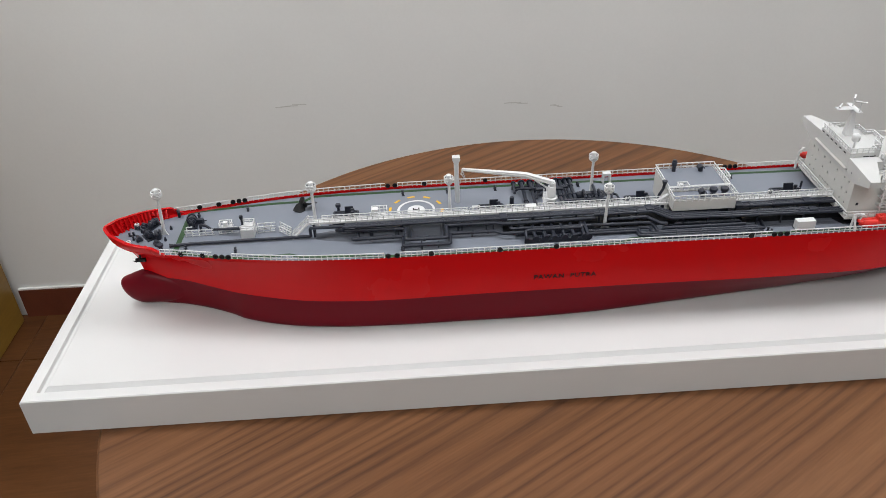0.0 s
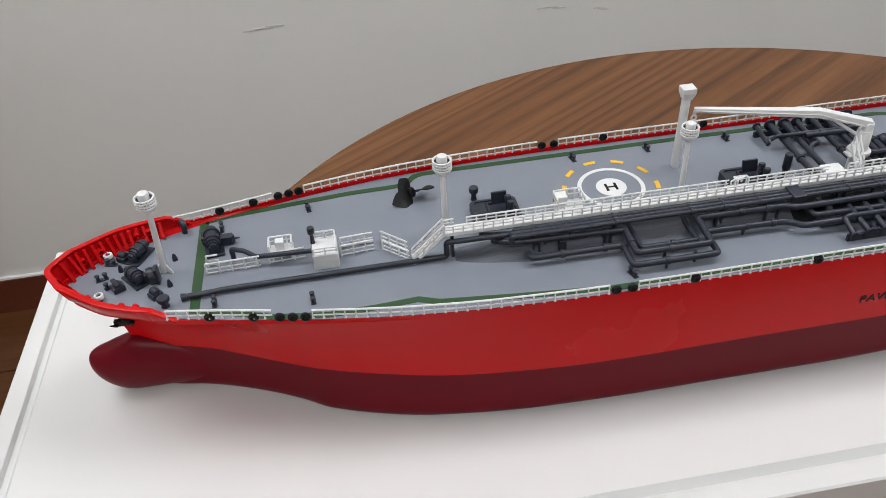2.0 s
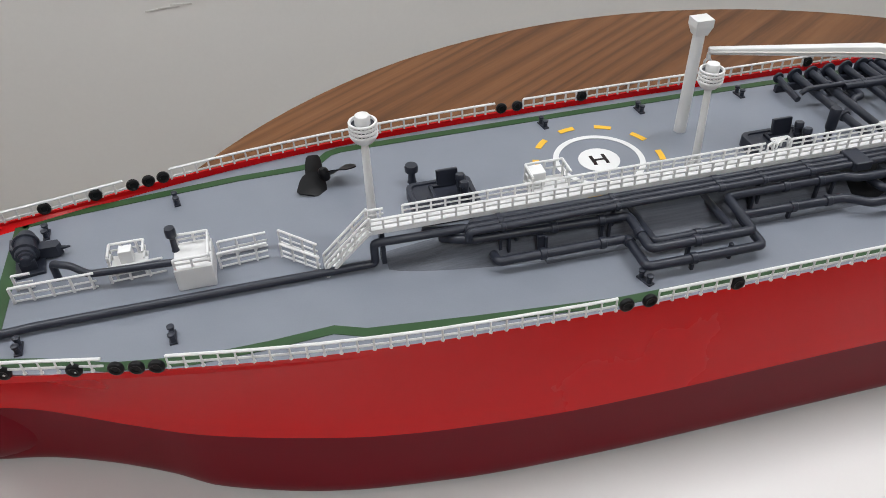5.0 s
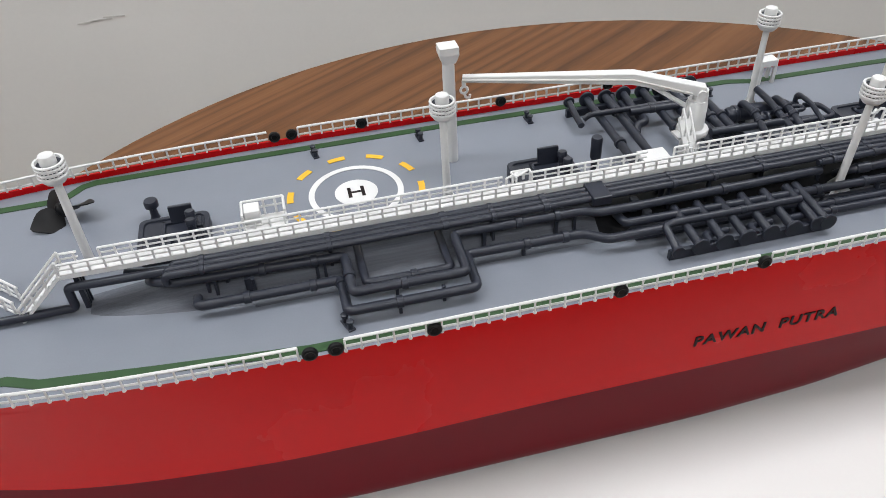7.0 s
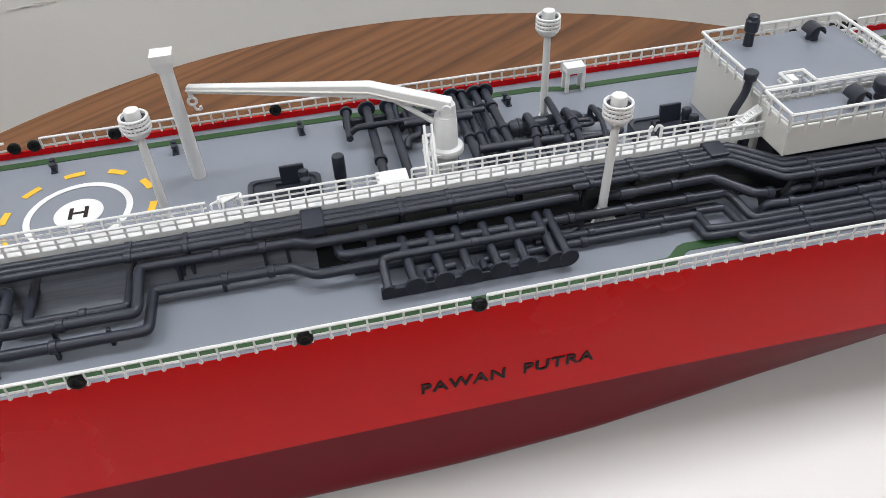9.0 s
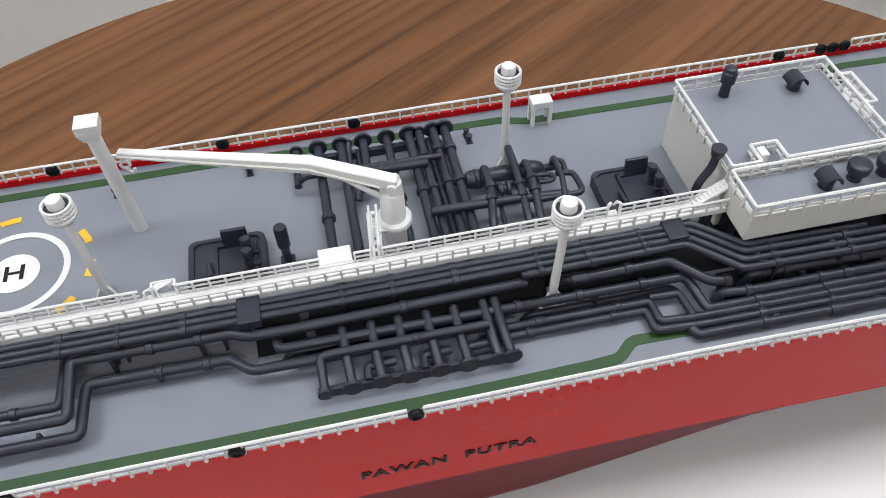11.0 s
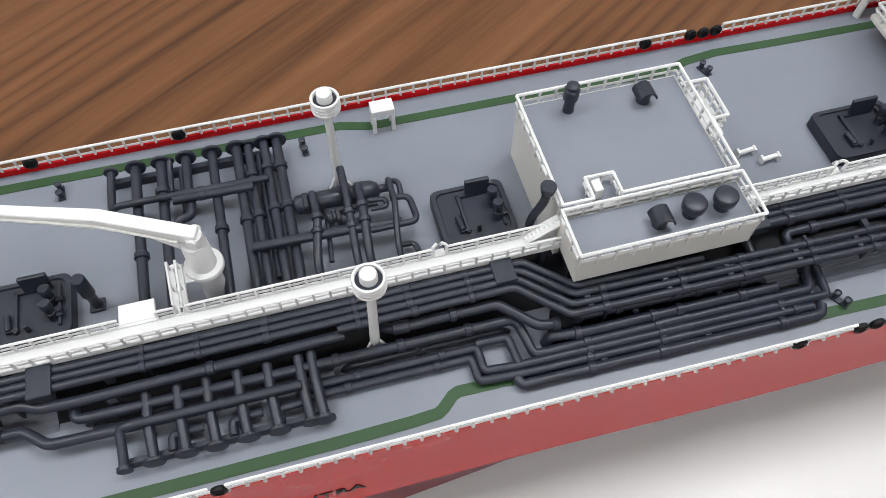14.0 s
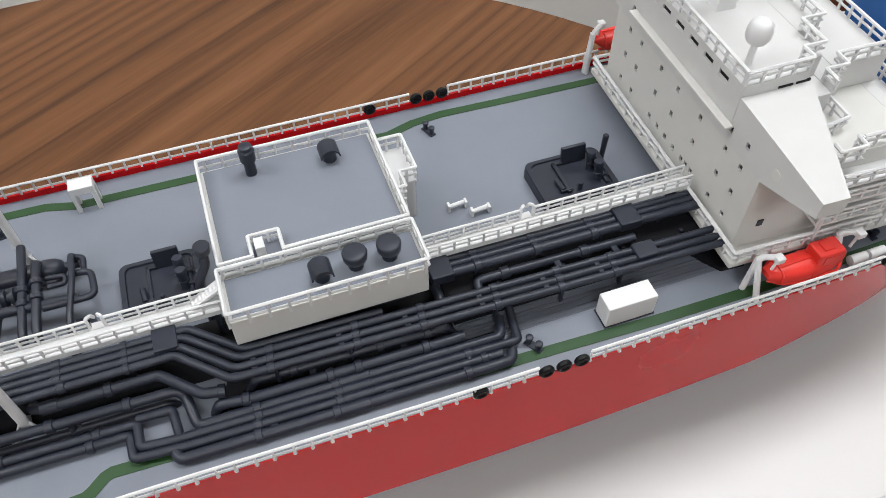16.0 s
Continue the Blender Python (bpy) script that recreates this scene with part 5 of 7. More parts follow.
COLLARS = {0.1106: (0.0905,), 0.1204: (0.1175,), 0.1238: (0.1186,), 0.1405: (0.0950,), 0.1502: (0.0965,), 0.1548: (0.1170, 0.0975), 0.1612: (0.1190, 0.0992), 0.1662: (0.1185, 0.0990)}
for x, y1, r, fl in FAR:
    st = part("manifold_pipe", tube(bmesh.new(), [(x, 0.1318, 0.0032), (x - 0.0006, y1 + 0.01, 0.0020), (x - 0.0010, y1, 0.0010)], r, 0.003, 12), DARK, ship, "dark grey cross-deck manifold pipe", True)
    part("flange", cyl(bmesh.new(), (x, 0.1315, 0.0032), (x, 0.1328, 0.0032), fl, None, 20, 0.0002), DARK, st, "round blind flange", True)
    for cy in COLLARS.get(x, ()):
        lift = 0.0032 - 0.0012 * (0.1318 - cy) / (0.1318 - y1 - 0.01)
        part("collar", cyl(bmesh.new(), (x - 0.0003, cy + 0.0012, lift), (x - 0.0003, cy - 0.0012, lift), r * 1.42, None, 16, 0.0003), DARK, st, "", True)
pipe([(0.1012, 0.1128, 0.0040), (0.1040, 0.1126, 0.0062), (0.1360, 0.1122, 0.0062), (0.1608, 0.1118, 0.0062)], 0.0014, (0.1350,), collar_r=1.15)
pipe([(0.1240, 0.1108, 0.0052), (0.1360, 0.1106, 0.0052), (0.1545, 0.1100, 0.0052)], 0.0019, (0.1352,), collar_r=1.12)
pipe([(0.1302, 0.1100, 0.0028), (0.1300, 0.1038, 0.0028), (0.1245, 0.1034, 0.0024), (0.1235, 0.1000, 0.0000)], 0.0018, (), 0.006)
for x, y0, y1 in ((0.1275, 0.1080, 0.1290), (0.1580, 0.0700, 0.1280)):
    pipe([(x, y0, 0.0000), (x, y1, 0.0005)], 0.0013)
part("manifold_rest", box(bmesh.new(), 0.0990, 0.1600, 0.1284, 0.1308, DECK, 0.0004, 0.0002), DARK, ship, "dark grey rest bar below the manifold")
pipe([(0.1505, 0.0815, 0.0060), (0.1850, 0.0803, 0.0060), (0.2060, 0.0795, 0.0050)], 0.0019)


def pressure_tank():
    b = bmesh.new()
    lathe(b, [(0.0010, 0), (0.0030, 0.0004), (0.0038, 0.0016), (0.0038, 0.0036), (0.0043, 0.0040), (0.0043, 0.0056), (0.0035, 0.0062), (0.0038, 0.0090), (0.0038, 0.0218), (0.0035, 0.0222), (0.0035, 0.0240), (0.0042, 0.0250), (0.0044, 0.0270), (0.0040, 0.0305),
              (0.0028, 0.0328), (0.0017, 0.0334), (0.0017, 0.0385)], pose(0.1680, 0.0985, 0.0024, 0, 90, -0.5), 24)
    ob = part("pressure_tank", b, DARK, ship, "dark grey cylinder tank with pipe risers", True)
    for x, r, yt, xe, cs in ((0.1758, 0.0017, 0.0990, 0.1725, (0.0872, 0.0815)), (0.1882, 0.0016, 0.1070, 0.1868, (0.0872, 0.0812)), (0.1930, 0.0017, 0.0985, 0.1915, (0.0885, 0.0822)), (0.2052, 0.0012, 0.0985, 0.2025, ())):
        top = 0.0085
        path = [(x, yt, 0.0020), (x, yt, top), (x, yt - 0.012, top), (xe, 0.0700, 0.0055), (xe, 0.0600, 0.0010)] if x != 0.1882 else [(x, yt, top + 0.0006), (x, yt - 0.012, top), (xe, 0.0700, 0.0055), (xe, 0.0600, 0.0010)]
        part("riser", tube(bmesh.new(), path, r, 0.003, 12), DARK, ob, "", True)
        for cy in cs:
            f = min(1.0, max(0.0, (yt - 0.012 - cy) / (yt - 0.012 - 0.07)))
            px, pz = x + (xe - x) * f, top + (0.0055 - top) * f
            part("collar", cyl(bmesh.new(), (px, cy + 0.0011, pz + 0.0002), (px, cy - 0.0011, pz - 0.0002), r * 1.4, None, 14, 0.0003), DARK, ob, "", True)
    part("riser", tube(bmesh.new(), [(0.1795, 0.0915, 0.0035), (0.1775, 0.0700, 0.0030)], 0.0010, 0.003, 10), DARK, ob, "", True)
    part("cross_pipe", tube(bmesh.new(), [(0.1790, 0.0912, 0.0046), (0.1990, 0.0905, 0.0046)], 0.0013, 0.003, 10), DARK, ob, "", True)
    part("return_loop", tube(bmesh.new(), [(0.2050, 0.0985, 0.0062), (0.2090, 0.0972, 0.0062), (0.2085, 0.0905, 0.0055)], 0.0011, 0.002, 10), DARK, ob, "", True)
    part("return_loop", tube(bmesh.new(), [(0.2040, 0.0905, 0.0060), (0.2112, 0.0898, 0.0060), (0.2120, 0.0778, 0.0060), (0.1940, 0.0782, 0.0055)], 0.0013, 0.003, 10), DARK, ob, "", True)
    part("return_loop", tube(bmesh.new(), [(0.1955, 0.0912, 0.0062), (0.2022, 0.0905, 0.0062), (0.2022, 0.0868, 0.0062), (0.1960, 0.0872, 0.0060)], 0.0010, 0.002, 10), DARK, ob, "", True)
    b = bmesh.new()
    lathe(b, [(0.0010, 0), (0.0030, 0.0003), (0.0034, 0.0012), (0.0034, 0.0022), (0.0022, 0.0026), (0.0022, 0.0036), (0.0034, 0.0040), (0.0034, 0.0052), (0.0012, 0.0058)], pose(0.1790, 0.0890, 0.0035, 0, 90, 0), 18)
    part("valve", b, DARK, ob, "", True)
    for x in (0.1775, 0.1960):
        part("saddle", box(bmesh.new(), x - 0.001, x + 0.001, 0.0965, 0.1035, DECK, 0.0005, 0.0002), DARK, ob)
    part("outlet", tube(bmesh.new(), [(0.2035, 0.0722, 0.0005), (0.2090, 0.0720, 0.0005), (0.2096, 0.0680, 0.0005), (0.2120, 0.0676, -0.0030)], 0.0011, 0.002, 8), DARK, ob, "", True)


pressure_tank()

# ---- hatches, vents, winches, bollards ----


def tank_hatch(x0, x1, y0, y1, label="dark grey tank hatch with an upright panel and two drums"):
    w = x1 - x0
    r = 0.0032
    out = []
    for cx, cy, a0 in ((x0 + r, y0 + r, 180), (x1 - r, y0 + r, 270), (x1 - r, y1 - r, 0), (x0 + r, y1 - r, 90)):
        out += [(cx + r * math.cos(radians(a0 + k * 22.5)), cy + r * math.sin(radians(a0 + k * 22.5))) for k in range(5)]
    TH = DECK + 0.0046
    ob = part("tank_hatch", prism(bmesh.new(), out, DECK, TH), DARK, ship, label)
    lip = bmesh.new()
    mid = ((x0 + x1) / 2, (y0 + y1) / 2)
    rows = []
    for k, z in ((1.0, -0.0001), (1.0, 0.0004), (0.985, 0.0008), (0.86, 0.0008), (0.84, 0.0001)):
        rows.append([lip.verts.new((mid[0] + (x - mid[0]) * k, mid[1] + (y - mid[1]) * k, TH + z)) for x, y in out])
    for r0, r1 in zip(rows, rows[1:]):
        for k in range(len(out)):
            lip.faces.new((r0[k], r0[(k + 1) % len(out)], r1[(k + 1) % len(out)], r1[k]))
    part("raised_lip", lip, DARK, ob, "", True)
    part("upright_panel", box(bmesh.new(), x0 + w * 0.46, x0 + w * 0.79, -0.0009, 0.0009, 0, 0.0080, 0.0004, Matrix.Translation((0, y1 - 0.0048, TH)) @ Matrix.Rotation(radians(-9), 4, "X")), DARK, ob)
    for fx, fy in ((0.775, 0.0112), (0.785, 0.0172)):
        cx, cy = x0 + w * fx, y1 - fy
        d = bmesh.new()
        lathe(d, [(0.0019, 0.0), (0.0017, 0.0004), (0.0017, 0.0026), (0.0020, 0.0028), (0.0020, 0.0036), (0.0018, 0.0038), (0.0018, 0.0062), (0.0021, 0.0064), (0.0021, 0.0084), (0.0018, 0.0088)],
              Matrix.Translation((cx, cy - 0.0002, TH)) @ Matrix.Rotation(radians(-9), 4, "X"), 18)
        part("drum", d, DARK, ob, "", True)
        part("pipe_stub", cyl(bmesh.new(), (cx + 0.001, cy, TH + 0.0014), (x1 - w * 0.09, cy, TH + 0.0014), 0.0010, None, 10), DARK, ob, "", True)
    part("divider", box(bmesh.new(), x0 + w * 0.335, x0 + w * 0.385, y0 + 0.0040, y1 - 0.0042, TH, TH + 0.0013, 0.0003), DARK, ob)
    part("divider", box(bmesh.new(), x0 + w * 0.335, x0 + w * 0.52, y1 - 0.0056, y1 - 0.0040, TH, TH + 0.0013, 0.0003), DARK, ob)
    part("divider", box(bmesh.new(), x1 - w * 0.16, x1 - w * 0.12, y0 + 0.0040, y1 - 0.0042, TH, TH + 0.0013, 0.0003), DARK, ob)
    part("valve_pipe", tube(bmesh.new(), [(x0 + w * 0.27, y0 + 0.0115, TH + 0.0014), (x0 + w * 0.29, y0 + 0.0052, TH + 0.0014)], 0.0011, seg=10), DARK, ob, "", True)
    part("valve_pipe", box(bmesh.new(), x0 + w * 0.25, x0 + w * 0.40, y0 + 0.0046, y0 + 0.0060, TH, TH + 0.0016, 0.0003), DARK, ob)
    part("valve_post", cyl(bmesh.new(), (x0 + w * 0.50, y0 + 0.0046, TH), (x0 + w * 0.50, y0 + 0.0050, TH + 0.0034), 0.0009, 0.0008, 10, 0.0002), DARK, ob, "", True)
    return ob


tank_hatch(-0.1050, -0.0760, 0.0690, 0.0942)
tank_hatch(0.0550, 0.0848, 0.0660, 0.0912)
tank_hatch(0.2195, 0.2488, 0.0660, 0.0920)
tank_hatch(0.3842, 0.4178, 0.0655, 0.0908)


def mushroom_vent(x, y, z0, h, r, label="dark grey mushroom vent"):
    b = bmesh.new()
    lathe(b, [(r * 0.72, 0), (r * 0.60, h * 0.12), (r * 0.52, h * 0.55), (r, h * 0.66), (r * 1.03, h * 0.90), (r * 0.90, h), (r * 0.2, h)], Matrix.Translation((x, y, z0)), 18)
    return part("vent", b, DARK, ship, label, True)


mushroom_vent(-0.1000, 0.1030, DECK, 0.0090, 0.0030)
b = bmesh.new()
lathe(b, [(0.0019, 0), (0.0017, 0.0012), (0.0017, 0.0085), (0.0021, 0.0092), (0.0025, 0.0100), (0.0025, 0.0196), (0.0022, 0.0202), (0.0003, 0.0202)], Matrix.Translation((0.0922, 0.0772, DECK)), 20)
part("vent", b, DARK, ship, "tall upright dark grey vent with a thick head", True)
part("vent_plate", box(bmesh.new(), 0.0894, 0.0950, 0.0746, 0.0800, DECK, DECK + 0.0012, 0.0005), DARK, ship, "small dark grey vent foot plate")
mushroom_vent(-0.2008, 0.0690, 0.0065, 0.0110, 0.0021)
mushroom_vent(-0.2838, 0.0440, DECK, 0.0066, 0.0034)
b = bmesh.new()
tube(b, [(0.2490, 0.0600, DECK), (0.2490, 0.0600, 0.0190), (0.2535, 0.0608, 0.0260), (0.2540, 0.0608, 0.0330)], 0.0016, 0.005, 12)
cyl(b, (0.2540, 0.0608, 0.0322), (0.2541, 0.0608, 0.0358), 0.0025, 0.0029, 18, 0.0003)
part("vent", b, DARK, ship, "bent dark grey vent pipe with a round cap", True)
# bent pipe on the fore deck
pipe([(-0.2480, 0.0765, DECK), (-0.2480, 0.0765, 0.0045), (-0.2400, 0.0710, 0.0060), (-0.2340, 0.0680, 0.0030), (-0.2020, 0.0640, 0.0048)], 0.0015, (), 0.0035)


def bollard(x, y, ang):
    b = bmesh.new()
    m = pose(x, y, DECK, 0, 0, ang)
    box(b, -0.0036, 0.0036, -0.0014, 0.0014, 0, 0.0008, 0.0002, m)
    ob = part("bollard", b, DARK, ship, "small dark grey twin mooring bollard")
    for k in (-1, 1):
        p = bmesh.new()
        lathe(p, [(0.0011, 0.0007), (0.0010, 0.0030), (0.0014, 0.0034), (0.0014, 0.0042), (0.0009, 0.0045)], m @ Matrix.Translation((k * 0.0021, 0, 0)), 12)
        part("bollard_post", p, DARK, ob, "", True)


for x, y, a in ((-0.2035, 0.0310, 95), (-0.2570, 0.0400, 95), (-0.0288, 0.0135, 110), (0.3540, 0.0100, 120), (-0.2035, 0.1165, 100), (-0.0272, 0.1320, 100), (0.0242, 0.1320, 95), (0.0800, 0.1320, 95), (0.1765, 0.1297, 95), (0.3555, 0.1285, 110),
                (-0.3225, 0.0745, 20), (-0.3195, 0.0872, -15), (-0.2565, 0.1075, 95), (-0.3165, 0.0670, 35), (0.5, 0.013, 95), (0.5, 0.133, 95)):
    bollard(x, y, a)


def winch(x, y, ang, size=1.0, label="dark grey mooring winch on its bed plate"):
    m = pose(x, y, DECK, 0, 0, ang) @ Matrix.Diagonal((size, size, size, 1))
    ob = part("mooring_winch", box(bmesh.new(), -0.0075, 0.0075, -0.0040, 0.0040, 0, 0.0010, 0.0002, m), DARK, ship, label)
    d = bmesh.new()
    lathe(d, [(0.0010, 0), (0.0015, 0.0003), (0.0015, 0.0016), (0.0021, 0.0018), (0.0021, 0.0026), (0.0027, 0.0028), (0.0029, 0.0040), (0.0036, 0.0042), (0.0036, 0.0049), (0.0031, 0.0051), (0.0031, 0.0088), (0.0037, 0.0090), (0.0037, 0.0097), (0.0030, 0.0099), (0.0030, 0.0112), (0.0024, 0.0115), (0.0024, 0.0130), (0.0012, 0.0134)],
          m @ pose(-0.0068, 0, 0.0046, 0, 90, 0), 18)
    part("drum", d, DARK, ob, "", True)
    for k in (-0.0052, 0.0040):
        part("bearing", box(bmesh.new(), k - 0.0006, k + 0.0006, -0.0022, 0.0022, 0.0008, 0.0042, 0.0002, m), DARK, ob)
    part("motor", box(bmesh.new(), 0.0010, 0.0065, 0.0018, 0.0046, 0.0010, 0.0048, 0.0006, m), DARK, ob)


winch(-0.3035, 0.0915, 62, 1.15)
winch(-0.3030, 0.0695, -52, 1.15)
winch(-0.2602, 0.0912, 98, 1.4)
part("winch_motor", prism(bmesh.new(), [(-0.2560, 0.0902), (-0.2490, 0.0902), (-0.2476, 0.0926), (-0.2490, 0.0950), (-0.2560, 0.0950)], DECK + 0.0008, DECK + 0.0060), DARK, ship, "dark grey winch motor housing")
part("motor_shaft", cyl(bmesh.new(), (-0.2480, 0.0926, DECK + 0.0034), (-0.2445, 0.0926, DECK + 0.0034), 0.0010, 0.0004, 10), DARK, ship, "short dark grey motor shaft", True)


def windlass_block(x, y, ang):
    m = pose(x, y, DECK, 0, 0, ang)
    ob = part("chain_stopper", box(bmesh.new(), -0.0034, 0.0034, -0.0030, 0.0030, 0, 0.0036, 0.0006, m), DARK, ship, "rounded dark grey chain stopper block")
    part("roller", cyl(bmesh.new(), m @ Vector((0, -0.0026, 0.0038)), m @ Vector((0, 0.0026, 0.0038)), 0.0022, None, 14, 0.0003), DARK, ob, "", True)


for x, y, a in ((-0.3115, 0.0635, 30), (-0.3125, 0.0905, 60), (-0.2898, 0.0530, 40)):
    windlass_block(x, y, a)
b = bmesh.new()
lathe(b, [(0.0010, 0), (0.0044, 0.0003), (0.0048, 0.0010), (0.0048, 0.0036), (0.0040, 0.0042), (0.0040, 0.0056), (0.0020, 0.0060)], pose(-0.2950, 0.0655, DECK + 0.0052, 0, 90, 20), 20)
box(b, -0.2905, -0.2885, 0.0630, 0.0690, DECK, DECK + 0.0105, 0.0003)
box(b, -0.2945, -0.2895, 0.0640, 0.0680, DECK, DECK + 0.0030, 0.0003)
part("anchor_windlass", b, DARK, ship, "dark grey anchor windlass with a flat drum", True)
for x, y in ((-0.2825, 0.0840), (-0.2830, 0.0610), (-0.3128, 0.0802)):
    cb = bmesh.new()
    lathe(cb, [(0.0017, 0), (0.0015, 0.0014), (0.0008, 0.0042), (0.0004, 0.0046)], Matrix.Translation((x, y, DECK)), 12)
    part("deck_cowl", cb, DARK, ship, "small tapering dark grey deck fitting", True)
for x, y in ((-0.3212, 0.0922), (-0.3203, 0.0562)):
    rb = bmesh.new()
    lathe(rb, [(0.0022, 0.0022), (0.0026, 0.0026), (0.0026, 0.0044), (0.0022, 0.0048), (0.0015, 0.0048), (0.0014, 0.0036)], Matrix.Translation((x, y, DECK)), 20)
    rl = part("roller_fairlead", rb, WHITE, ship, "white ring roller on a dark stand", True)
    part("stand", cyl(bmesh.new(), (x, y, DECK), (x, y, DECK + 0.0040), 0.0014, None, 12), DARK, rl, "", True)
hb = bmesh.new()
tube(hb, [(-0.2790, 0.1095, DECK), (-0.2790, 0.1095, 0.0035), (-0.2790, 0.1085, 0.0060), (-0.2775, 0.1060, 0.0050), (-0.2775, 0.1060, 0.0020)], 0.0017, 0.003, 12)
part("goose_neck_vent", hb, DARK, ship, "bent dark grey goose-neck vent", True)
def spare_propeller(x, y):
    m = pose(x, y, DECK + 0.0056, 10, -12, 0)
    b = bmesh.new()
    lathe(b, [(0.0010, -0.0036), (0.0022, -0.0026), (0.0026, 0.0), (0.0022, 0.0024), (0.0010, 0.0036)], m, 16)
    ob = part("spare_propeller", b, BLACK, ship, "black three-bladed spare propeller on the deck", True)
    p = bmesh.new()
    rows = []
    for i in range(7):
        t = i / 6
        rad = 0.0016 + 0.0130 * t
        wide = 0.0068 * math.sin(math.pi * (0.12 + 0.86 * t ** 0.85)) + 0.0004
        pitch = radians(58 - 40 * t)
        row = []
        for f in (-1.0, -0.4, 0.2, 0.75):
            u = wide * f + 0.0022 * t * t
            row.append(((u * math.cos(pitch), rad, u * math.sin(pitch))))
        rows.append(row)
    front = [[p.verts.new(c) for c in r] for r in rows]
    back = [[p.verts.new((c[0], c[1], c[2] - 0.0007)) for c in r] for r in rows]
    for i in range(6):
        for k in range(3):
            p.faces.new((front[i][k], front[i][k + 1], front[i + 1][k + 1], front[i + 1][k]))
            p.faces.new((back[i][k], back[i + 1][k], back[i + 1][k + 1], back[i][k + 1]))
        p.faces.new((front[i][0], front[i + 1][0], back[i + 1][0], back[i][0]))
        p.faces.new((front[i][3], back[i][3], back[i + 1][3], front[i + 1][3]))
    for i in (0, 6):
        p.faces.new([*front[i], *back[i][::-1]])
    blade = mesh_of(p, BLACK, True)
    for ang in (30, 124, 270):
        place("blade", blade, ob, m @ pose(0, 0, 0, 0, 0, ang))


spare_propeller(-0.1380, 0.1120)


def deck_frame(x0, x1, y0, y1, top):
    """A small white table-like frame at the far rail."""
    ob = part("deck_stand", box(bmesh.new(), x0, x1, y0, y1, top - 0.0035, top, 0.0003), WHITE, ship, "small white box stand on four legs")
    for x in (x0 + 0.0008, x1 - 0.0008):
        for y in (y0 + 0.0008, y1 - 0.0008):
            part("leg", box(bmesh.new(), x - 0.0008, x + 0.0008, y - 0.0008, y + 0.0008, DECK, top - 0.0034), WHITE, ob)


deck_frame(0.2060, 0.2155, 0.1305, 0.1370, 0.0095)
# two white rollers on the after deck
for x, y in ((0.3515, 0.0812), (0.3595, 0.0757)):
    rb = bmesh.new()
    cyl(rb, (x - 0.0036, y - 0.0004, DECK + 0.0024), (x + 0.0036, y + 0.0004, DECK + 0.0024), 0.0010, None, 12)
    roller = part("deck_roller", rb, WHITE, ship, "short white roller on two feet", True)
    for k in (-1, 1):
        part("foot", box(bmesh.new(), x + k * 0.0036 - 0.0006, x + k * 0.0036 + 0.0006, y - 0.0014, y + 0.0014, DECK, DECK + 0.0036, 0.0003), WHITE, roller)
part("deck_chest", box(bmesh.new(), 0.3815, 0.4010, 0.0085, 0.0165, DECK + 0.0002, 0.0072, 0.0004), WHITE, ship, "plain white deck chest")
part("chest_bed", box(bmesh.new(), 0.3811, 0.4014, 0.0081, 0.0169, DECK - 0.0004, DECK + 0.0003), DARK, ship, "thin dark grey bed under the chest")

# ---- deckhouse ----


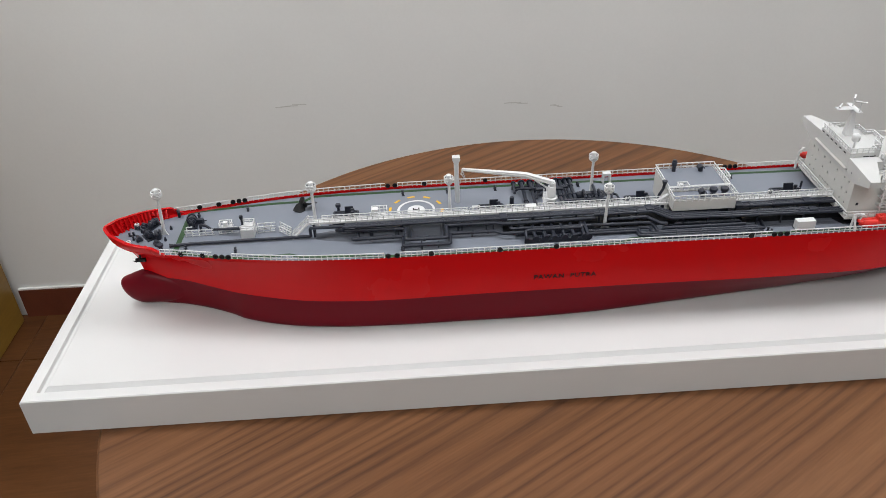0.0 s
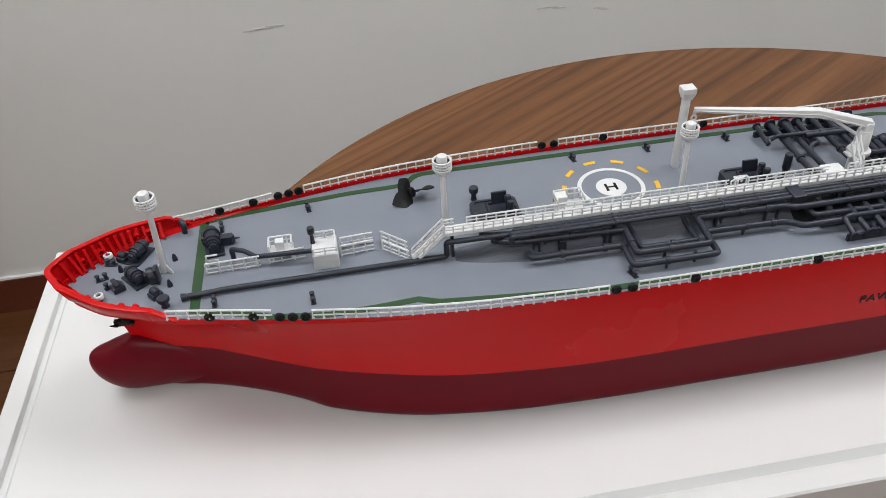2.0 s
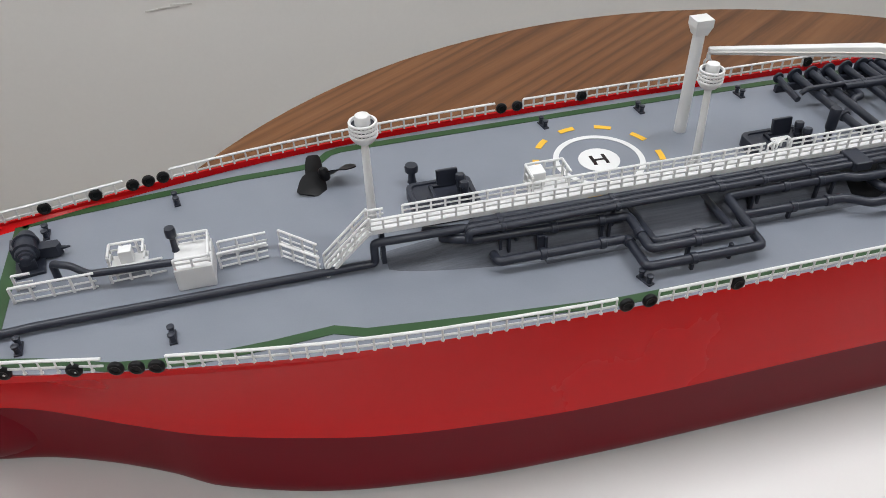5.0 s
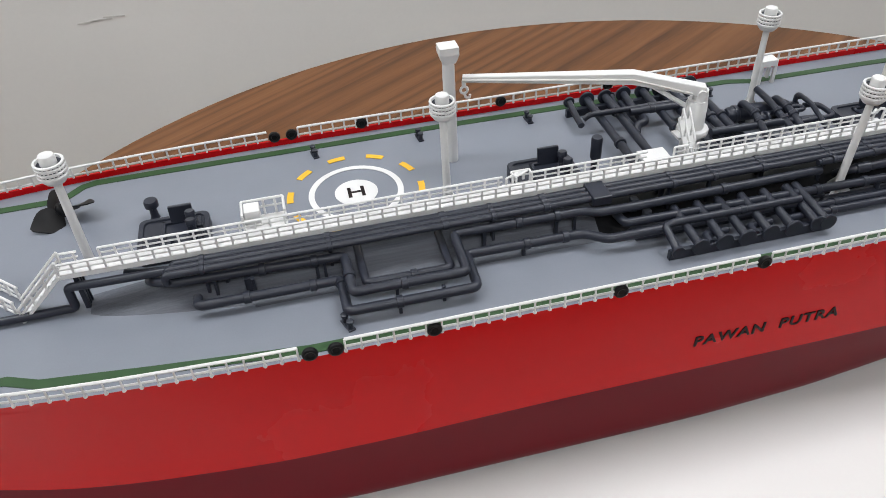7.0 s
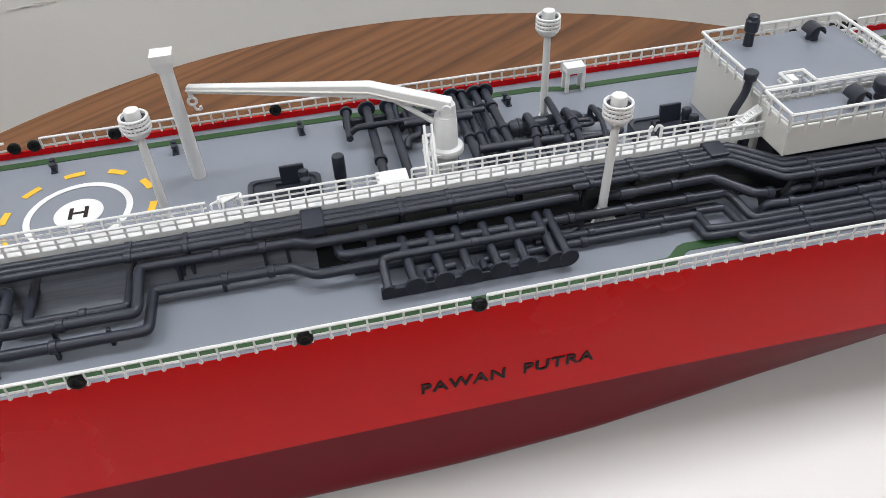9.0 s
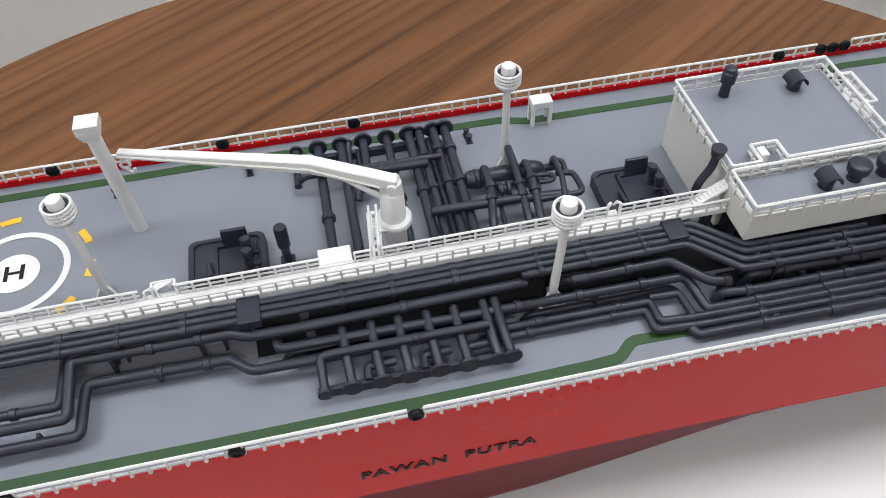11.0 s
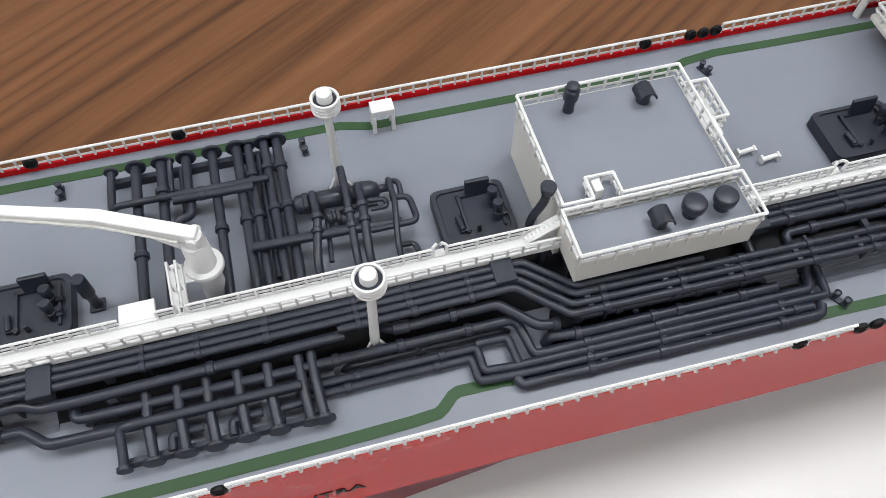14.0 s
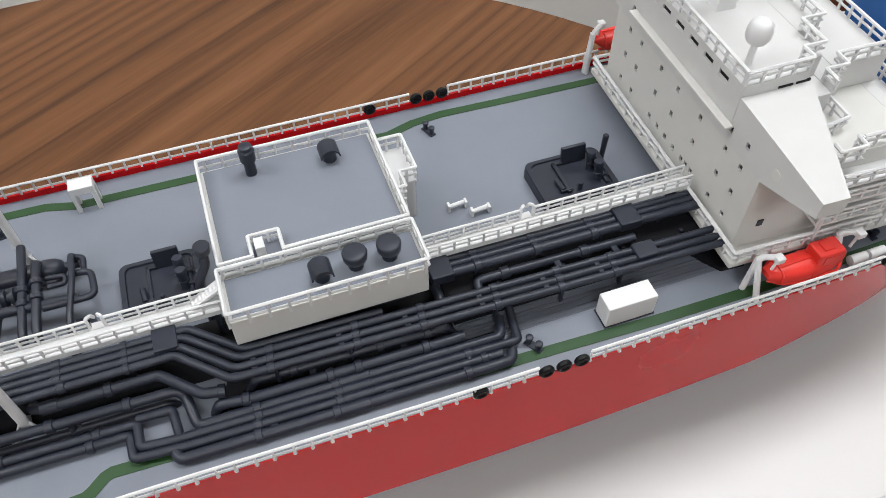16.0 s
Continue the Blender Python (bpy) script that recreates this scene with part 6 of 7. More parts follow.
def deckhouse():
    x0, x1 = 0.2580, 0.3232
    up = part("deckhouse", box(bmesh.new(), x0, x1, 0.0545, 0.1060, DECK, 0.0255, 0.0004), CREAM, ship, "off-white block deckhouse with a grey flat roof")
    part("roof", box(bmesh.new(), x0 + 0.001, x1 - 0.001, 0.0555, 0.1050, 0.0250, 0.0258), DECK_GREY, up, "smooth grey roof")
    low = part("deckhouse", box(bmesh.new(), x0 - 0.0012, x1 + 0.0005, 0.0345, 0.0532, 0.0128, 0.0255, 0.0004), CREAM, ship, "low off-white deckhouse wing over the pipes")
    part("roof", box(bmesh.new(), x0, x1 - 0.0005, 0.0355, 0.0522, 0.0250, 0.0258), DECK_GREY, low, "smooth grey roof")
    part("foundation", box(bmesh.new(), x0 + 0.002, x1 - 0.002, 0.0440, 0.0546, DECK, 0.0128), DARK, low)
    zt, up = 0.0236, 0.0073
    e0, e1 = x0 - 0.0003, x1 + 0.0003
    rail([(0.2795, 0.0550, zt), (e1, 0.0550, zt), (e1, 0.1064, zt), (e0, 0.1064, zt), (e0, 0.0550, zt), (0.2690, 0.0550, zt)], up, 0.0066, "white roof edge rail", 0.00068, (0.50,), "roof_rail", post=POST, thick=0.9)
    rail([(0.2690, 0.0550, 0.0257), (0.2690, 0.0640, 0.0257), (0.2795, 0.0640, 0.0257), (0.2795, 0.0550, 0.0257)], 0.0052, 0.0052, "white rail round a notch in the roof edge", 0.00068, (0.45,), "roof_rail")
    rail([(x0 - 0.0014, 0.0343, zt), (x1 + 0.0007, 0.0343, zt), (x1 + 0.0007, 0.0530, zt), (x0 - 0.0014, 0.0530, zt), (x0 - 0.0014, 0.0343, zt)], up, 0.0066, "white roof edge rail", 0.00068, (0.50,), "roof_rail")
    part("roof_locker", box(bmesh.new(), 0.2705, 0.2738, 0.0575, 0.0625, 0.0258, 0.0310, 0.0003), WHITE, ship, "small white locker on the roof")
    v = bmesh.new()
    lathe(v, [(0.0022, 0.0256), (0.0020, 0.0320), (0.0029, 0.0326), (0.0030, 0.0372), (0.0024, 0.0378), (0.0024, 0.0392), (0.0018, 0.0396)], Matrix.Translation((0.2762, 0.0990, 0)), 18)
    part("roof_vent", v, DARK, ship, "tall round dark grey roof vent", True)

    def hood(x, y, w, d, h):
        b = bmesh.new()
        cyl(b, (x, y, 0.0256), (x, y, 0.0256 + h * 0.45), w * 0.80, w * 0.72, 18)
        arc = [(math.cos(math.pi * k / 10), math.sin(math.pi * k / 10)) for k in range(10, -1, -1)]
        prof = [(1.12 * c, 0.48 + 0.52 * a) for c, a in arc] + [(0.96 * c, 0.48 + 0.42 * a) for c, a in arc[::-1]]
        n = len(prof)
        ends = [[b.verts.new((x + w * u, y + sy * d, 0.0256 + h * v)) for u, v in prof] for sy in (-1, 1)]
        for i in range(n):
            j = (i + 1) % n
            b.faces.new((ends[0][i], ends[0][j], ends[1][j], ends[1][i]))
        for e in ends:
            for i in range(n // 2 - 1):
                b.faces.new((e[i], e[i + 1], e[n - 2 - i], e[n - 1 - i]))
        cyl(b, (x, y, 0.0256 + h * 0.4), (x, y, 0.0256 + h * 0.86), w * 0.78, None, 18)
        bmesh.ops.recalc_face_normals(b, faces=b.faces[:])
        part("hood_vent", b, DARK, ship, "dark grey hooded roof vent", True)

    hood(0.3055, 0.0965, 0.0034, 0.0036, 0.0072)
    hood(0.2890, 0.0424, 0.0034, 0.0036, 0.0072)
    for x in (0.3010, 0.3128):
        d = bmesh.new()
        lathe(d, [(0.0027, 0.0256), (0.0025, 0.0280), (0.0034, 0.0290), (0.0041, 0.0300), (0.0043, 0.0328), (0.0040, 0.0333), (0.0036, 0.0335)], Matrix.Translation((x, 0.0435, 0)), 22)
        part("drum_vent", d, DARK, ship, "round dark grey drum vent on the roof", True)
    # after landing with steps
    b = prism(bmesh.new(), [(0.3234, 0.0742), (0.3287, 0.0742), (0.3287, 0.0822), (0.3352, 0.0822), (0.3352, 0.1018), (0.3234, 0.1018)], 0.0168, 0.0178)
    lb = part("landing", b, WHITE, ship, "white stepped landing behind the deckhouse")
    rail([(0.3238, 0.0744, 0.0178), (0.3285, 0.0744, 0.0178), (0.3285, 0.0824, 0.0178), (0.3350, 0.0824, 0.0178), (0.3350, 0.1016, 0.0178), (0.3238, 0.1016, 0.0178)], 0.0067, 0.0048, "white landing rail", 0.0007, (0.5,), "landing_rail")
    for k in range(4):
        y, z = 0.0738 - 0.0022 * k, 0.0148 - 0.0042 * k
        part("step", box(bmesh.new(), 0.3240, 0.3282, y - 0.0022, y, z, z + 0.0008), WHITE, lb)
    for x in (0.3240, 0.3276):
        part("stringer", tube(bmesh.new(), [(x + 0.0003, 0.0742, 0.0168), (x + 0.0003, 0.0640, DECK)], 0.0006, 0.001, 6), WHITE, lb)
    part("support_panel", box(bmesh.new(), 0.3292, 0.3340, 0.0832, 0.0842, DECK, 0.0168, 0.0002), CREAM, lb)
    for y in (0.0832, 0.1002):
        part("landing_leg", box(bmesh.new(), 0.3338, 0.3348, y, y + 0.001, DECK, 0.0168), WHITE, lb)


deckhouse()

# ---- accommodation block ----


SKEW = Matrix.Translation((0.4385, 0.073, 0)) @ Matrix.Rotation(radians(-2.0), 4, "Z") @ Matrix.Translation((-0.4385, -0.073, 0))


def pierced(b, outline, x, holes, depth):
    """A wall face at x over an outline of (y, z), with a square reveal behind each hole (y, z, half width, half height)."""
    loops = [[b.verts.new((x, y, z)) for y, z in outline]]
    for y, z, hw, hh in holes:
        sq = [(y - hw, z - hh), (y + hw, z - hh), (y + hw, z + hh), (y - hw, z + hh)]
        loops.append([b.verts.new((x, *c)) for c in sq])
        deep = [b.verts.new((x + depth, *c)) for c in sq]
        for i in range(4):
            j = (i + 1) % 4
            b.faces.new((loops[-1][i], loops[-1][j], deep[j], deep[i]))
    edges = [b.edges.get((lp[i], lp[(i + 1) % len(lp)])) or b.edges.new((lp[i], lp[(i + 1) % len(lp)])) for lp in loops for i in range(len(lp))]
    bmesh.ops.triangle_fill(b, use_beauty=True, use_dissolve=False, edges=edges, normal=(-1, 0, 0))
    return loops[0]


def backed(b, front, back):
    """Closes a pierced wall into a solid, back to a second outline."""
    hi = [b.verts.new(c) for c in back]
    n = len(front)
    for i in range(n):
        b.faces.new((front[i], front[(i + 1) % n], hi[(i + 1) % n], hi[i]))
    b.faces.new(hi)
    return b


def accommodation():
    y0, y1 = 0.0187, 0.1262
    fx = 0.4385
    before = set(ship.children)
    part("boat_deck", box(bmesh.new(), 0.4345, 0.5300, 0.0118, 0.1330, 0.0046, 0.0074, 0.0006), CREAM, ship, "off-white overhanging boat deck")
    rail([(0.5280, 0.0122, 0.0074), (0.4350, 0.0122, 0.0074), (0.4350, 0.0490, 0.0074)], 0.0058, 0.0070, "white boat deck rail", 0.0008, (0.5,), "boat_deck_rail")
    rail([(0.4350, 0.0565, 0.0074), (0.4350, 0.1326, 0.0074), (0.5280, 0.1326, 0.0074)], 0.0058, 0.0070, "white boat deck rail", 0.0008, (0.5,), "boat_deck_rail")
    # wall coloured dark grey to put in the shade below the overhang
    part("plinth_wall", box(bmesh.new(), 0.4450, 0.5280, 0.0260, 0.1200, DECK, 0.0046), DARK, ship, "low wall under the boat deck, coloured dark for its shade")
    COLUMNS = (0.1140, 0.1040, 0.0870, 0.0736, 0.0566, 0.0392, 0.0291)
    ROWS = ((0.0395, COLUMNS), (0.0274, COLUMNS), (0.0154, COLUMNS + (0.0802, 0.0669, 0.0600, 0.0527)))
    HW, HH, DEEP = 0.00098, 0.00128, 0.0010
    b = bmesh.new()
    front = pierced(b, [(y0, 0.0074), (y1, 0.0074), (y1, 0.0455), (y0, 0.0455)], fx, [(y, z, HW, HH) for z, ys in ROWS for y in ys], DEEP)
    backed(b, front, [(0.5000, y0, 0.0074), (0.5000, y1, 0.0074), (0.5000, y1, 0.0455), (0.5000, y0, 0.0455)])
    block = part("accommodation_block", b, CREAM, ship, "tall off-white accommodation block with small square windows")
    # bridge front: full beam wing, deep at the middle and tapering up to the tips
    wing = bmesh.new()
    f = [(-0.0078, 0.0522), (y0, 0.0430), (y1, 0.0430), (0.1538, 0.0522), (0.1538, 0.0588), (0.1060, 0.0618), (0.0400, 0.0618), (-0.0078, 0.0588)]
    back = (0.4478, 0.4560, 0.4560, 0.4478, 0.4478, 0.4660, 0.4660, 0.4478)
    front = pierced(wing, f, fx - 0.0004, [(y, 0.0488 if 0.035 < y < 0.110 else 0.0497, HW, HH) for y in COLUMNS], DEEP)
    backed(wing, front, [(x, y, z) for (y, z), x in zip(f, back)])
    wing_ob = part("bridge_wing", wing, DIMMED_MATT_WHITE, ship, "white bridge wings across the full beam")
    part("mooring_hole", cyl(bmesh.new(), (fx - 0.0006, 0.0130, 0.0512), (fx + 0.0010, 0.0130, 0.0512), 0.0021, None, 18), CREAM, wing_ob, "shallow round recess", True)
    b = bmesh.new()
    front = pierced(b, [(0.0402, 0.0505), (0.1058, 0.0505), (0.1058, 0.0664), (0.0402, 0.0664)], fx - 0.0006, [(0.0515 + 0.0102 * k, 0.0625, 0.0029, 0.0014) for k in range(6)], 0.0008)
    backed(b, front, [(0.4640, 0.0413, 0.0505), (0.4640, 0.1047, 0.0505), (0.4640, 0.1047, 0.0664), (0.4640, 0.0413, 0.0664)])
    wh = part("wheelhouse", b, DIMMED_MATT_WHITE, ship, "white wheelhouse with dark windows")
    part("after_step", box(bmesh.new(), 0.4641, 0.4728, 0.0472, 0.0988, 0.0457, 0.0663), DIMMED_MATT_WHITE, wh)
    part("after_step", box(bmesh.new(), 0.4729, 0.4820, 0.0615, 0.0845, 0.0457, 0.0663), DIMMED_MATT_WHITE, wh)
    part("sun_ledge", box(bmesh.new(), fx - 0.0040, fx - 0.0006, 0.0385, 0.1120, 0.0499, 0.0509, 0.0003), CREAM, wh)
    pane = bmesh.new()
    box(pane, -0.0004, 0.0004, -0.0030, 0.0030, -0.0015, 0.0015, 0.0002)
    pane_me = mesh_of(pane, BLACK)
    for k in range(6):
        sub("window", pane_me, wh, fx + 0.0005, 0.0515 + 0.0102 * k, 0.0625, 0, "dark wheelhouse window" if k == 0 else "")
    for x in (0.4556, 0.4628):
        place("window", pane_me, wh, pose(x, 0.0403 + (x - fx) * 0.043, 0.0612, 0, 0, 92.5))
        place("window", pane_me, wh, pose(x, 0.1057 - (x - fx) * 0.043, 0.0612, 0, 0, 87.5))
    sq = bmesh.new()
    box(sq, -0.0003, 0.0003, -0.0012, 0.0012, -0.0015, 0.0015)
    sq_me = mesh_of(sq, DARK)
    for z, ys in ROWS:
        for y in ys:
            sub("window", sq_me, block, fx + DEEP + 0.0002, y, z)
    for y in COLUMNS:
        sub("window", sq_me, wing_ob, fx + DEEP - 0.0002, y, 0.0488 if 0.035 < y < 0.110 else 0.0497)
    place("window", sq_me, block, pose(0.4470, y0 - 0.0001, 0.0190, 0, 0, 90))
    place("window", sq_me, block, pose(0.4470, y1 + 0.0001, 0.0190, 0, 0, 90))
    zr = 0.0664
    steps = [(fx, 0.0408), (0.4640, 0.0417), (0.4636, 0.0478), (0.4726, 0.0478), (0.4726, 0.0620), (0.4818, 0.0620)]
    rail([(x, y, zr) for x, y in steps] + [(x, 0.1460 - y, zr) for x, y in steps[::-1]] + [(fx, 0.0408, zr)], 0.0052, 0.0062, "white wheelhouse roof rail", 0.0007, (0.5,), "roof_rail")
    rb = bmesh.new()
    cyl(rb, (0.4458, 0.0510, zr), (0.4458, 0.0510, 0.0760), 0.0012, None, 10)
    rd = part("radome", rb, WHITE, ship, "small white radome on a stalk", True)
    rb = bmesh.new()
    lathe(rb, [(0.0012, 0.0748), (0.0034, 0.0756), (0.0042, 0.0772), (0.0044, 0.0795), (0.0038, 0.0822), (0.0026, 0.0834), (0.0003, 0.0838)], Matrix.Translation((0.4458, 0.0510, 0)), 20)
    part("dome", rb, WHITE, rd, "", True)
    mx, my = 0.4550, 0.0850
    mb = bmesh.new()
    rows = [[mb.verts.new((mx + sx * w, my + sy * w, z)) for sx, sy in ((-1, -1), (1, -1), (1, 1), (-1, 1))] for w, z in ((0.0040, zr), (0.0028, 0.0820), (0.0020, 0.0965))]
    for r0, r1 in zip(rows, rows[1:]):
        for k in range(4):
            mb.faces.new((r0[k], r0[(k + 1) % 4], r1[(k + 1) % 4], r1[k]))
    mb.faces.new(rows[0][::-1])
    mb.faces.new(rows[-1])
    mast = part("radar_mast", mb, WHITE, ship, "white tapering radar mast with crossbars")
    part("yard", box(bmesh.new(), mx - 0.0028, mx + 0.0028, my - 0.0130, my + 0.0130, 0.0964, 0.0978, 0.0003), WHITE, mast)
    part("yard", box(bmesh.new(), mx - 0.0190, mx - 0.0028, my - 0.0040, my + 0.0040, 0.0964, 0.0976, 0.0003), WHITE, mast)
    for x, y, z, a in ((mx - 0.015, my, 0.1005, 50), (mx, my + 0.004, 0.1080, 60), (mx, my - 0.011, 0.1080, -30)):
        part("scanner_post", cyl(bmesh.new(), (x, y, 0.0976), (x, y, z), 0.0007, None, 8), WHITE, mast, "", True)
        part("scanner", box(bmesh.new(), -0.0056, 0.0056, -0.0009, 0.0009, -0.0007, 0.0007, 0.0003, pose(x, y, z, 0, 0, a)), WHITE, mast)
    # decks behind, stepping down
    for x0, x1, a, c, z0, z1 in ((0.4822, 0.5060, 0.0495, 0.0965, 0.0456, 0.0580), (0.4730, 0.4820, 0.0430, 0.0613, 0.0456, 0.0580), (0.4730, 0.4820, 0.0847, 0.1030, 0.0456, 0.0580), (0.4600, 0.4728, 0.0365, 0.0470, 0.0456, 0.0580), (0.4600, 0.4728, 0.0990, 0.1095, 0.0456, 0.0580), (0.5000, 0.5050, 0.0187, 0.1262, 0.0401, 0.0455), (0.5000, 0.5160, 0.0260, 0.1200, 0.0074, 0.0400), (0.5160, 0.5290, 0.0300, 0.1160, 0.0074, 0.0280)):
        part("after_deck_block", box(bmesh.new(), x0, x1, a, c, z0, z1, 0.0003), DIMMED_MATT_WHITE, ship, "white stepped after deck block")
    steps = [(0.4732, 0.0368), (0.4732, 0.0434), (0.4822, 0.0434), (0.4822, 0.0500), (0.5055, 0.0500)]
    rail([(x, y, 0.0580) for x, y in steps] + [(x, 0.1460 - y, 0.0580) for x, y in steps[::-1]], 0.0054, 0.0062, "white after deck rail", 0.0007, (0.5,), "after_rail")
    rail([(0.4613, 0.0277, 0.0455), (0.4787, 0.0302, 0.0455), (0.4786, 0.0464, 0.0455)], 0.0056, 0.0062, "white after deck rail", 0.0007, (0.5,), "after_rail")
    rail([(0.4610, 0.1235, 0.0455), (0.4990, 0.1235, 0.0455)], 0.0056, 0.0062, "white after deck rail", 0.0007, (0.5,), "after_rail")
    part("side_platform", box(bmesh.new(), 0.4645, 0.4765, 0.0155, 0.0190, 0.0440, 0.0452), DIMMED_MATT_WHITE, ship, "white platform beside the bridge wing")
    rail([(0.4655, 0.0200, 0.0455), (0.4655, 0.0161, 0.0452), (0.4758, 0.0161, 0.0452), (0.4758, 0.0215, 0.0455)], 0.0056, 0.0062, "white after deck rail", 0.0007, (0.5,), "after_rail")
    rail([(0.4775, 0.0202, 0.0455), (0.5000, 0.0202, 0.0455)], 0.0056, 0.0062, "white after deck rail", 0.0007, (0.5,), "after_rail")
    rail([(0.5005, 0.0265, 0.0400), (0.5155, 0.0265, 0.0400), (0.5155, 0.1195, 0.0400)], 0.0056, 0.0062, "white after deck rail", 0.0007, (0.5,), "after_rail")
    for z in (0.0190, 0.0290, 0.0380):
        part("side_deck", box(bmesh.new(), 0.4660, 0.5000, 0.0110, y0 + 0.001, z - 0.0012, z), WHITE, ship, "white side gallery deck")
        part("side_deck", box(bmesh.new(), 0.4660, 0.5000, y1 - 0.001, 0.1345, z - 0.0012, z), WHITE, ship, "white side gallery deck")
        rail([(0.4665, 0.0114, z), (0.4995, 0.0114, z)], 0.0052, 0.0066, "white side gallery rail", 0.0007, (0.5,), "gallery_rail")
    for x in (0.4680, 0.4980):
        part("gallery_post", box(bmesh.new(), x - 0.0006, x + 0.0006, 0.0112, 0.0124, 0.0074, 0.0380), WHITE, ship, "thin white gallery post")
    fb = bmesh.new()
    rows = [[fb.verts.new((x, y, z)) for x, y in ((0.5270 + k, 0.0500 + k), (0.5560 - k, 0.0500 + k), (0.5560 - k, 0.0960 - k), (0.5270 + k, 0.0960 - k))] for k, z in ((0, DECK), (0.0015, 0.0660), (0.0025, 0.0668))]
    for r0, r1 in zip(rows, rows[1:]):
        for k in range(4):
            fb.faces.new((r0[k], r0[(k + 1) % 4], r1[(k + 1) % 4], r1[k]))
    fb.faces.new(rows[0][::-1])
    fb.faces.new(rows[-1])
    fun = part("funnel", fb, BLUE, ship, "blue painted funnel casing behind the decks")
    for x in (0.5360, 0.5460):
        part("exhaust", cyl(bmesh.new(), (x, 0.0730, 0.0664), (x, 0.0730, 0.0720), 0.0030, None, 14), BLACK, fun, "", True)
    for ob in ship.children:
        if ob not in before:
            ob.matrix_basis = SKEW @ ob.matrix_basis


accommodation()


